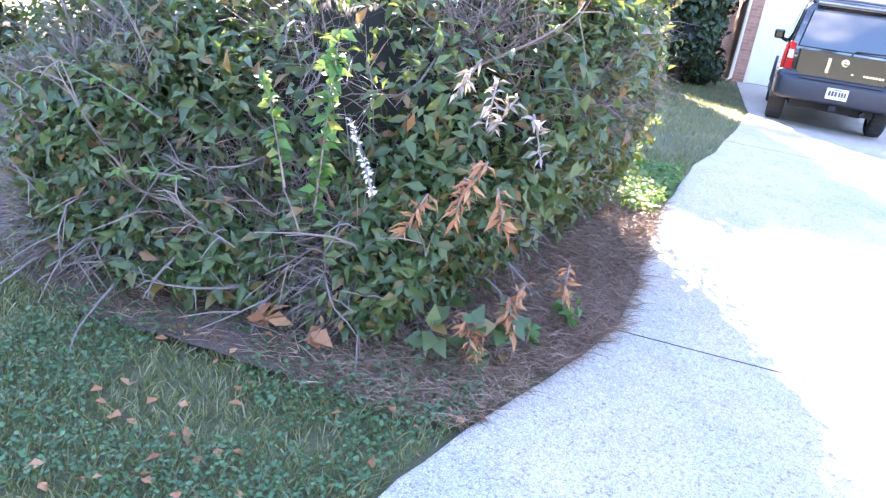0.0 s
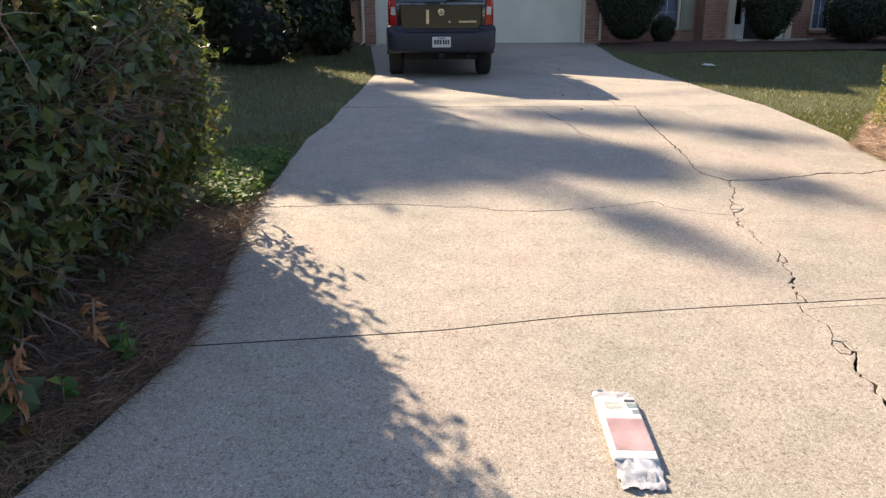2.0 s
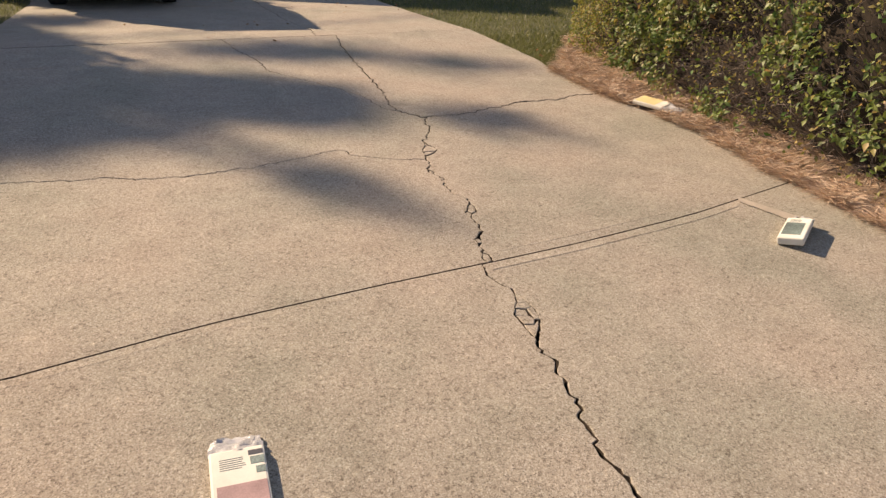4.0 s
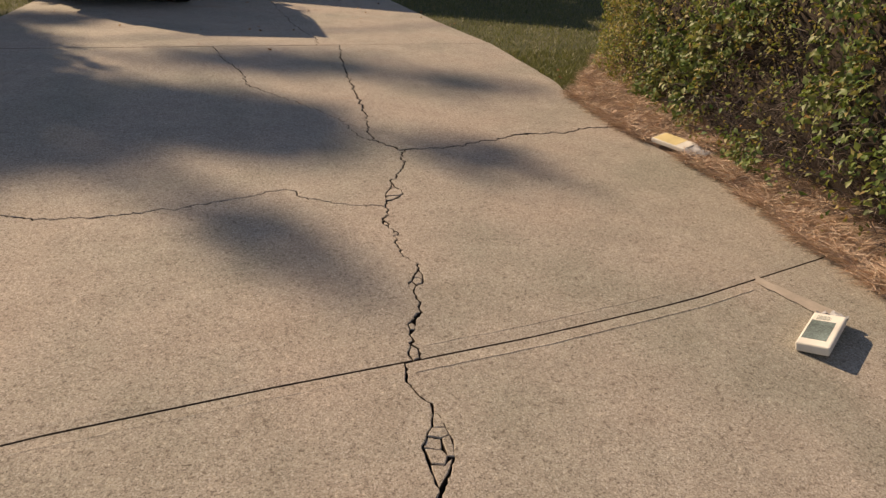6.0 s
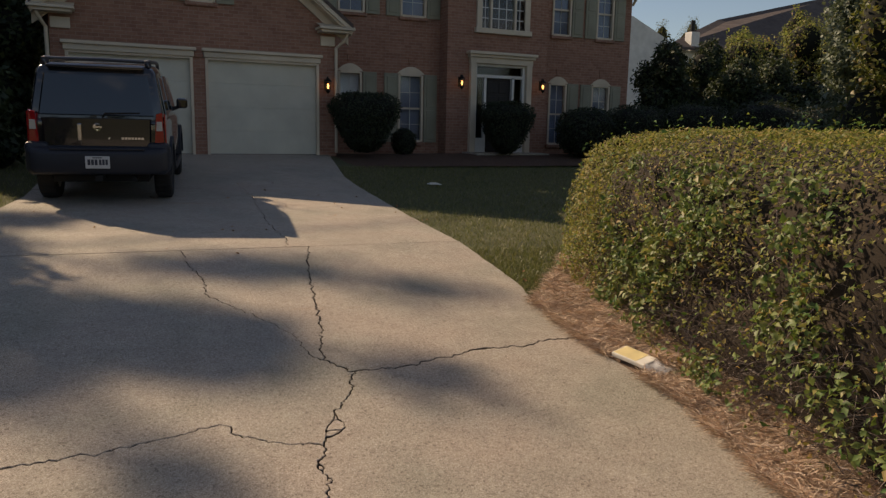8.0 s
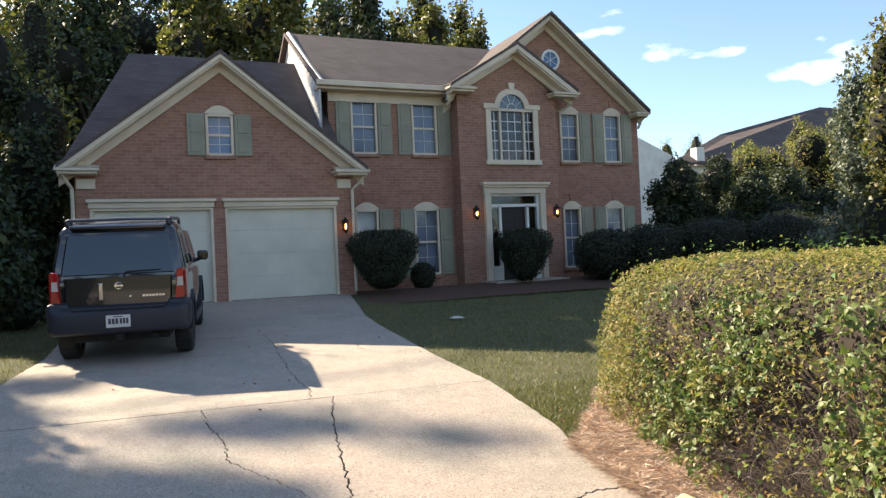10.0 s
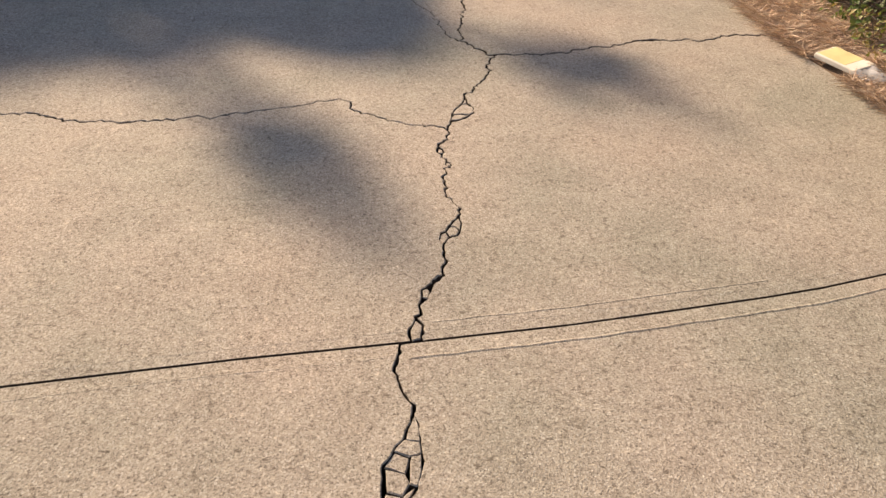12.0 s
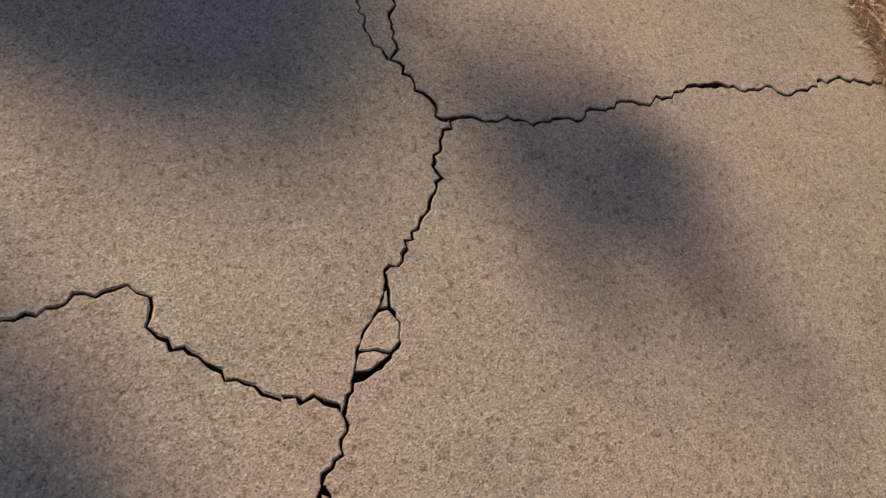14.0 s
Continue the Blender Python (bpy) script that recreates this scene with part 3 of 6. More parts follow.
def slab_piece(outline, lift, thick=0.12):
    """One piece of concrete with a worn rim along cracks and a smooth trowelled margin along joints."""
    if sum(a[0] * b[1] - b[0] * a[1] for a, b in zip(outline, outline[1:] + outline[:1])) < 0:
        outline = outline[::-1]
    n = len(outline)
    inner, margin = [], []
    for i in range(n):
        (x, y, c) = outline[i]
        a, b = outline[i - 1], outline[(i + 1) % n]
        if c < 0.02:
            a, b = outline[i - 2], outline[(i + 2) % n]
        dx, dy = b[0] - a[0], b[1] - a[1]
        d = math.hypot(dx, dy) or 1
        inner.append((x - dy / d * c, y + dx / d * c))
        margin.append((x - dy / d * c * 0.9, y + dx / d * c * 0.9))
    b = Build()
    drop = [0.0008 if c > 0.02 else 0.003 for x, y, c in outline]
    b.v = [(x, y, land(x, y) - thick) for x, y, c in outline]
    b.v += [(x, y, land(x, y) + lift - h - 0.001) for (x, y, c), h in zip(outline, drop)]
    b.v += [(x, y, land(x, y) + lift - (h if o[2] > 0.02 else h * 0.3)) for (x, y), h, o in zip(margin, drop, outline)]
    b.v += [(x, y, land(x, y) + lift) for x, y in inner]
    for j in range(3):
        b.f += [(j * n + i, j * n + (i + 1) % n, (j + 1) * n + (i + 1) % n, (j + 1) * n + i) for i in range(n)]
    vs, _, fs, *_ = delaunay_2d_cdt([Vector(p) for p in inner], [], [list(range(n))], 1, 1e-6)
    k = len(b.v)
    b.v += [(p.x, p.y, land(p.x, p.y) + lift) for p in vs]
    b.f += [tuple(k + i for i in f) for f in fs]
    with_dirt(part("slab", b, CONCRETE, driveway), n)


j1, j2, j3 = joint_1, (lambda x: 9.29), (lambda x: 14.0)
e_l1, e_r1 = EDGE_LEFT(3.57), EDGE_RIGHT(3.86)
# lower slabs, towards the street
slab_piece(edge(EDGE_LEFT, -9, 3.56, 1) + joint(j1, e_l1, 3.46, -JW) + M0[0][::-1], 0.0)
slab_piece(M0[1] + joint(j1, 3.50, e_r1, -JW) + edge(EDGE_RIGHT, 3.84, -9, 2), -0.002)
# middle slabs between the two joints
slab_piece(joint(j1, e_l1, 3.50, JW) + M1[0] + LX[0] + edge(EDGE_LEFT, 5.60, 3.59, 3), 0.001)
slab_piece(LX[1][::-1] + M2[0] + T_low[0] + LL[0] + joint(j2, 3.53, EDGE_LEFT(9.29), -JW) + edge(EDGE_LEFT, 9.27, 5.64, 4), -0.001)
slab_piece(LL[1][::-1] + T_high[0] + joint(j2, 4.87, 3.56, -JW), 0.000)
slab_piece(RR[0][::-1] + T_low[1] + T_high[1] + joint(j2, 4.91, EDGE_RIGHT(9.29), -JW) + edge(EDGE_RIGHT, 9.27, 6.20, 5), 0.002)
slab_piece(joint(j1, 3.57, e_r1, JW) + edge(EDGE_RIGHT, 3.88, 6.17, 6) + RR[1][::-1] + M2[1][::-1] + M1[1][::-1], -0.001)
# upper slabs, up to the garage
slab_piece(joint(j2, EDGE_LEFT(9.29), 4.62, JW) + UP_CRACK[0] + joint(j3, 4.93, EDGE_LEFT(14), -JW) + edge(EDGE_LEFT, 13.99, 9.31, 8), 0.0)
slab_piece(joint(j2, 4.66, EDGE_RIGHT(9.29), JW) + edge(EDGE_RIGHT, 9.31, 13.99, 7) + joint(j3, EDGE_RIGHT(14), 4.97, -JW) + UP_CRACK[1][::-1], 0.001)
slab_piece(joint(j3, EDGE_LEFT(14), EDGE_RIGHT(14), JW) + edge(EDGE_RIGHT, 14.02, 18.6, 9) + edge(EDGE_LEFT, 18.6, 14.02, 10), 0.0)


def loose_piece(ring, sink, seed, gap=0.001):
    """A broken-out bit of concrete in the crack, a little lower than the slab."""
    rnd = random.Random(seed)
    cx, cy = sum(p[0] for p in ring) / len(ring), sum(p[1] for p in ring) / len(ring)
    fine = []
    for (x0, y0), (x1, y1) in zip(ring, ring[1:] + ring[:1]):
        n = max(1, int(math.hypot(x1 - x0, y1 - y0) / 0.018))
        fine += [(x0 + (x1 - x0) * i / n + rnd.uniform(-0.0018, 0.0018), y0 + (y1 - y0) * i / n + rnd.uniform(-0.0018, 0.0018)) for i in range(n)]
    n = len(fine)

    def inward(p, d):
        r = math.hypot(p[0] - cx, p[1] - cy) or 1
        k = max(0.4, 1 - d / r)
        return cx + (p[0] - cx) * k, cy + (p[1] - cy) * k

    b, low, top = Build(), [inward(p, gap) for p in fine], [inward(p, gap + 0.004) for p in fine]
    tx, ty = rnd.uniform(-0.03, 0.03), rnd.uniform(-0.03, 0.03)

    def height(p):
        return land(*p) - sink + (p[0] - cx) * tx + (p[1] - cy) * ty

    b.v = [(*p, height(p) - 0.05) for p in low] + [(*p, height(p) - 0.004) for p in low] + [(*p, height(p) + rnd.uniform(-0.001, 0.001)) for p in top] + [(cx, cy, height((cx, cy)))]
    for j in range(2):
        b.f += [(j * n + i, j * n + (i + 1) % n, (j + 1) * n + (i + 1) % n, (j + 1) * n + i) for i in range(n)]
    b.f += [(2 * n + i, 2 * n + (i + 1) % n, 3 * n) for i in range(n)]
    with_dirt(part("concrete_chip", b, CONCRETE, driveway), n)


# pieces broken out at the widest places
loose_piece([(3.958, 5.222), (4.000, 5.222), (4.056, 5.258), (4.020, 5.272), (3.975, 5.272)], 0.004, 1, 0.0005)
loose_piece([(3.974, 5.276), (4.020, 5.275), (4.058, 5.262), (4.090, 5.292), (4.097, 5.342), (4.074, 5.386), (4.046, 5.380), (4.000, 5.328)], 0.002, 2, 0.0005)
loose_piece([(4.050, 5.390), (4.074, 5.392), (4.080, 5.440), (4.072, 5.440)], 0.005, 3, 0.0005)
loose_piece([(3.718, 4.196), (3.736, 4.218), (3.752, 4.240), (3.742, 4.272), (3.722, 4.262), (3.712, 4.230)], 0.002, 4, 0.0005)
loose_piece([(3.757, 4.244), (3.783, 4.246), (3.803, 4.278), (3.790, 4.305), (3.768, 4.310), (3.748, 4.276)], 0.002, 5, 0.0005)
loose_piece([(3.770, 4.314), (3.792, 4.308), (3.806, 4.284), (3.820, 4.331), (3.816, 4.362), (3.788, 4.340)], 0.003, 6, 0.0005)
loose_piece([(3.848, 4.775), (3.866, 4.775), (3.866, 4.800), (3.850, 4.802)], 0.002, 7, 0.0005)
loose_piece([(3.830, 4.895), (3.852, 4.890), (3.856, 4.925), (3.836, 4.935)], 0.002, 8, 0.0005)
loose_piece([(3.518, 3.690), (3.548, 3.694), (3.562, 3.756), (3.546, 3.784), (3.520, 3.744)], 0.002, 9, 0.0005)
loose_piece([(3.587, 3.898), (3.604, 3.892), (3.620, 3.926), (3.612, 3.945), (3.594, 3.936)], 0.002, 10, 0.0005)
loose_piece([(3.440, 3.296), (3.476, 3.285), (3.482, 3.34), (3.476, 3.380), (3.455, 3.335)], 0.002, 11, -0.003)
loose_piece([(3.402, 3.262), (3.440, 3.240), (3.474, 3.245), (3.474, 3.280), (3.436, 3.295)], 0.002, 12, -0.003)
loose_piece([(3.368, 3.215), (3.420, 3.190), (3.436, 3.236), (3.400, 3.256)], 0.007, 13, -0.003)
loose_piece([(3.430, 3.150), (3.446, 3.140), (3.462, 3.180), (3.474, 3.238), (3.444, 3.234)], 0.001, 14, -0.003)
loose_piece([(3.364, 3.140), (3.400, 3.120), (3.424, 3.150), (3.418, 3.182), (3.370, 3.205)], 0.003, 15, -0.003)
loose_piece([(3.344, 3.030), (3.400, 3.085), (3.436, 3.135), (3.400, 3.112), (3.360, 3.130)], 0.005, 16, -0.003)


def trowel_ridge(x0, x1, off, seed, high=0.0012):
    """A faint raised line left by the float beside a joint."""
    rnd = random.Random(seed)
    b, n = Build(), int((x1 - x0) / 0.05)
    for i in range(n + 1):
        x = x0 + (x1 - x0) * i / n
        y = joint_1(x) + off + rnd.uniform(-0.002, 0.002)
        z, h = land(x, y), high * rnd.uniform(0.3, 1.0)
        b.v += [(x, y - 0.006, z - 0.002), (x, y - 0.001, z + 0.0002 + h), (x, y + 0.014, z - 0.002)]
    b.f = [(3 * i + k, 3 * i + 3 + k, 3 * i + 4 + k, 3 * i + 1 + k) for i in range(n) for k in (0, 1)]
    part("trowel_ridge", b, CONCRETE, driveway)


trowel_ridge(0.7, 3.55, 0.265, 1, 0.0016)
trowel_ridge(0.9, 3.48, 0.09, 3, 0.0009)
trowel_ridge(3.6, 4.9, 0.085, 4, 0.0009)
trowel_ridge(0.4, 3.45, -0.060, 2, 0.0009)
trowel_ridge(3.50, 5.4, -0.072, 5, 0.0007)


# ---- house ----
house = thing("house", "two-storey red brick house with cream trim and double garage", "house")
WY, BY, GY = 19.86, 19.36, 18.48      # faces of main wall, entrance bay and garage
Z0 = 1.30                             # foot of the walls


def pierced(b, x0, x1, z0, z1, y, holes, thick=0.25):
    """A wall face across x with rectangular holes (x0, x1, z0, z1) through it."""
    xs = sorted({x0, x1, *[h[0] for h in holes], *[h[1] for h in holes]})
    zs = sorted({z0, z1, *[h[2] for h in holes], *[h[3] for h in holes]})
    for xa, xb in zip(xs, xs[1:]):
        for za, zb in zip(zs, zs[1:]):
            mx, mz = (xa + xb) / 2, (za + zb) / 2
            if not any(h[0] < mx < h[1] and h[2] < mz < h[3] for h in holes):
                b.add([(xa, y, za), (xb, y, za), (xb, y, zb), (xa, y, zb)], [(0, 1, 2, 3)])
                b.add([(xa, y + thick, za), (xb, y + thick, za), (xb, y + thick, zb), (xa, y + thick, zb)], [(3, 2, 1, 0)])
    for a, c, d, e in holes:
        q = [(a, d), (c, d), (c, e), (a, e)]
        for (xa, za), (xb, zb) in zip(q, q[1:] + q[:1]):
            b.add([(xa, y, za), (xb, y, zb), (xb, y + thick, zb), (xa, y + thick, za)], [(0, 1, 2, 3)])
    return b


# openings: x0, x1, z0, z1
UP = [(8.36, 9.04, 5.08, 6.50), (10.06, 10.76, 5.08, 6.50)]
DOWN = [(8.37, 8.97, 2.15, 3.58), (10.02, 10.70, 1.82, 3.58)]
UP_R = [(14.76, 15.38, 4.93, 6.38), (16.31, 16.90, 4.93, 6.38)]
DOWN_R = [(14.74, 15.32, 1.80, 3.55), (16.25, 16.88, 1.80, 3.55)]
PALL = (12.19, 13.52, 4.88, 6.30)
FRONT = (12.03, 13.60, 1.56, 3.94)
GAR = [(2.20, 4.66, 1.42, 3.60), (4.94, 7.47, 1.42, 3.60)]
ATTIC = (4.60, 5.16, 4.78, 5.68)

wall = Build()
pierced(wall, 7.75, 11.2, Z0, 6.75, WY, UP + DOWN)
pierced(wall, 14.3, 17.58, Z0, 6.75, WY, UP_R + DOWN_R)
wall.prism([(11.2, 6.75), (17.58, 6.75), (14.34, 9.02)], WY, WY + 0.25)
wall.add([(17.58, WY, Z0), (17.58, 28, Z0), (17.58, 28, 6.75), (17.58, WY, 6.75)], [(0, 1, 2, 3)])
wall.add([(7.75, WY, Z0), (7.75, 28, Z0), (7.75, 28, 6.75), (7.75, WY, 6.75)], [(3, 2, 1, 0)])
wall.add([(7.75, 28, Z0), (17.58, 28, Z0), (17.58, 28, 6.75), (7.75, 28, 6.75)], [(0, 1, 2, 3)])
part("wall", wall, BRICK, house, "red brick front wall of the main house")
bay = Build()
pierced(bay, 11.2, 14.3, Z0, 6.75, BY, [PALL, FRONT])
bay.prism([(11.2, 6.75), (14.3, 6.75), (12.94, 7.75)], BY, BY + 0.25)
for x, s in ((11.2, 1), (14.3, -1)):
    q = [(x, BY, Z0), (x, WY + 0.3, Z0), (x, WY + 0.3, 6.75), (x, BY, 6.75)]
    bay.add(q, [(3, 2, 1, 0) if s > 0 else (0, 1, 2, 3)])
part("wall", bay, BRICK, house, "brick entrance bay standing forward")
gar = Build()
pierced(gar, 1.93, 7.90, Z0, 4.30, GY, GAR)
gar.prism([(1.93, 4.30), (4.60, 4.30), (4.60, 6.62)], GY, GY + 0.25)
gar.prism([(5.16, 4.30), (7.90, 4.30), (5.16, 6.66)], GY, GY + 0.25)
gar.prism([(4.60, 4.30), (5.16, 4.30), (5.16, ATTIC[2]), (4.60, ATTIC[2])], GY, GY + 0.25)
gar.prism([(4.60, ATTIC[3]), (5.16, ATTIC[3]), (5.16, 6.66), (4.92, 6.84), (4.60, 6.62)], GY, GY + 0.25)
gar.add([(1.93, GY, Z0), (1.93, 26, Z0), (1.93, 26, 4.35), (1.93, GY, 4.35)], [(3, 2, 1, 0)])
gar.add([(7.90, GY, Z0), (7.90, WY, Z0), (7.90, WY, 4.35), (7.90, GY, 4.35)], [(0, 1, 2, 3)])
gar.add([(1.93, 26, Z0), (7.90, 26, Z0), (7.90, 26, 4.35), (1.93, 26, 4.35)], [(0, 1, 2, 3)])
part("wall", gar, BRICK, house, "brick garage front with a gable")
# Added inner walls and floors, coloured dark to read as unlit rooms.
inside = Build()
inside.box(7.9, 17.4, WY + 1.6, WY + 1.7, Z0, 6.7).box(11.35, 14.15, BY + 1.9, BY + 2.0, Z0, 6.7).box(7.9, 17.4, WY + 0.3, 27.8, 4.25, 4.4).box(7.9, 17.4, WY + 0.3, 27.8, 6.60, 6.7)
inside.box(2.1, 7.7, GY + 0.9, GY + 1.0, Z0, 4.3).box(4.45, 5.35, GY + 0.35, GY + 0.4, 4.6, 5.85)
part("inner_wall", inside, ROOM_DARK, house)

# roofs
part("roof", Build().slab([(7.35, 19.40, 6.86), (11.3, 19.40, 6.86), (14.34, 23.0, 9.12), (7.35, 23.0, 9.12)], 0.10), SHINGLE, house, "brown asphalt shingle roof slope")
part("roof", Build().slab([(7.35, 28.4, 6.0), (7.35, 23.0, 9.12), (14.34, 23.0, 9.12), (17.3, 28.4, 6.0)], 0.10), SHINGLE, house, "brown asphalt shingle roof slope")
part("roof", Build().slab([(10.95, 19.36, 6.62), (14.34, 19.36, 9.22), (14.34, 24.5, 9.22), (10.95, 24.5, 6.62)], 0.09), SHINGLE, house, "brown asphalt shingle roof slope")
part("roof", Build().slab([(14.34, 19.36, 9.22), (17.72, 19.36, 6.50), (17.72, 24.5, 6.50), (14.34, 24.5, 9.22)], 0.09), SHINGLE, house, "brown asphalt shingle roof slope")
part("roof", Build().slab([(10.86, 18.96, 6.86), (12.94, 18.96, 8.12), (12.94, 21.6, 8.12), (10.86, 21.6, 6.86)], 0.08), SHINGLE, house, "brown asphalt shingle roof slope")
part("roof", Build().slab([(12.94, 18.96, 8.12), (14.86, 18.96, 6.90), (14.86, 21.0, 6.90), (12.94, 21.0, 8.12)], 0.08), SHINGLE, house, "brown asphalt shingle roof slope")
part("roof", Build().slab([(1.62, 18.06, 4.50), (4.92, 18.06, 7.06), (4.92, 22.2, 7.06), (1.62, 22.2, 4.50)], 0.09), SHINGLE, house, "brown asphalt shingle roof slope")
part("roof", Build().slab([(4.92, 18.06, 7.06), (8.20, 18.06, 4.50), (8.20, 20.0, 4.50), (4.92, 22.2, 7.06)], 0.09), SHINGLE, house, "brown asphalt shingle roof slope")
part("roof", Build().slab([(1.68, 18.16, 4.48), (2.45, 18.66, 4.92), (7.4, 18.66, 4.92), (7.75, 19.0, 5.21), (7.75, 22.3, 8.02), (3.10, 22.3, 8.02)], 0.09), SHINGLE, house, "brown asphalt shingle roof slope")
part("roof", Build().slab([(1.70, 18.14, 4.46), (3.10, 22.3, 8.02), (1.70, 26.5, 4.46)], 0.09), SHINGLE, house, "brown asphalt shingle roof slope")
part("roof", Build().slab([(1.70, 26.5, 4.46), (3.10, 22.3, 8.02), (7.75, 22.3, 8.02), (7.75, 26.5, 4.46)], 0.09), SHINGLE, house, "brown asphalt shingle roof slope")


def rake(b, foot, apex, y0, y1, wide, drop):
    """A sloping trim board from a gable's foot to its apex, (x, z) each."""
    (xa, za), (xb, zb) = foot, apex
    b.add([(xa, y0, za - wide), (xb, y0, zb - wide), (xb, y0, zb), (xa, y0, za), (xa, y1, za - wide), (xb, y1, zb - wide), (xb, y1, zb), (xa, y1, za)],
          [(0, 1, 2, 3), (7, 6, 5, 4), (0, 4, 5, 1), (3, 2, 6, 7), (0, 3, 7, 4), (1, 5, 6, 2)])


def gable_trim(foot_l, foot_r, apex, y_wall, over, wide=0.20):
    for ft in (foot_l, foot_r):
        b = Build()
        rake(b, ft, apex, y_wall - over, y_wall - over + 0.05, 0.15, 0)
        part("rake_board", b, TRIM, house)
        b = Build()
        rake(b, (ft[0], ft[1] - 0.13), (apex[0], apex[1] - 0.13), y_wall - over + 0.05, y_wall, 0.07, 0)
        part("soffit", b, TRIM, house)
        b = Build()
        rake(b, (ft[0], ft[1] - 0.19), (apex[0], apex[1] - 0.19), y_wall - 0.07, y_wall + 0.02, wide, 0)
        part("frieze_board", b, TRIM, house)


gable_trim((1.64, 4.46), (8.18, 4.46), (4.92, 7.02), GY, 0.40)
gable_trim((10.88, 6.82), (14.82, 6.82), (12.94, 8.06), BY, 0.38, 0.16)
gable_trim((10.97, 6.58), (17.70, 6.48), (14.34, 9.18), WY, 0.42, 0.18)


def cornice_return(x0, x1, y0, y1, z):
    b = Build()
    b.box(x0, x1, y0, y1, z - 0.06, z, 0.01).box(x0 + 0.05, x1 - 0.05, y0 + 0.06, y1, z - 0.12, z - 0.06, 0.01)
    b.add([(x0, y0, z), (x1, y0, z), (x1, y1, z + 0.12), (x0, y1, z + 0.12)], [(0, 1, 2, 3)])
    part("cornice_return", b, TRIM, house)


cornice_return(1.58, 2.42, 18.04, GY, 4.42)
cornice_return(7.40, 8.24, 18.04, GY, 4.42)
cornice_return(10.82, 11.62, 18.94, BY, 6.78)
cornice_return(14.02, 14.90, 18.94, BY, 6.78)
cornice_return(17.24, 17.76, 19.40, WY, 6.42)
b = Build()
b.box(7.36, 10.9, 19.34, 19.46, 6.72, 6.86, 0.02)
part("gutter", b, TRIM, house)
b = Build()
b.box(7.40, 11.2, 19.46, WY, 6.66, 6.72).box(7.75, 11.2, WY - 0.05, WY, 6.42, 6.70, 0.01)
part("eave_board", b, TRIM, house)
b = Build()
b.box(1.96, 2.32, GY - 0.05, GY, 4.02, 4.24, 0.01)
part("corner_block", b, TRIM, house)
b = Build()
b.box(7.52, 7.86, GY - 0.05, GY, 4.02, 4.24, 0.01)
part("corner_block", b, TRIM, house)
b = Build()
b.add([(7.5, 19.5, 6.7), (7.5, 23.0, 8.95), (7.5, 26.5, 6.7), (7.5, 23.0, 4.3), (7.5, 19.5, 4.3)], [(0, 4, 3, 2, 1)])
boards = []
for k in range(24):
    z = 4.5 + k * 0.18
    boards.append(Build().box(7.46, 7.5, 19.55 + max(0, (z - 6.6) * 1.55), 23.0, z, z + 0.17))
side_gable = part("side_gable", b, SIDING, house, "white lap siding on the side gable")
for q in boards:
    part("siding_board", q, SIDING, side_gable)
b = Build()
b.tube([(7.5, 19.35, 6.78), (7.48, 20.3, 7.36), (7.48, 23.0, 9.1)], 0.07, 6)
part("rake_board", b, TRIM, house)
for pts in ([(1.72, 18.2, 4.30), (1.80, 18.3, 4.15), (1.88, 18.42, 4.02), (1.88, 18.42, 1.55), (1.80, 18.3, 1.5)], [(8.12, 18.2, 4.30), (8.02, 18.3, 4.12), (7.88, 18.42, 3.98), (7.88, 18.42, 1.55)],
            [(14.75, 19.2, 6.55), (14.72, 19.5, 6.42), (14.42, 19.78, 6.36), (14.42, 19.78, 5.6)], [(17.70, 19.6, 6.35), (17.64, 19.75, 6.2), (17.64, 19.9, 6.0)]):
    b = Build()
    b.tube(pts, 0.038, 8)
    part("downspout", b, TRIM, house)


def arc(cx, z, half, rise, n=12):
    return [(cx - half + 2 * half * i / n, z + rise * (1 - ((i / n) * 2 - 1) ** 2)) for i in range(n + 1)]


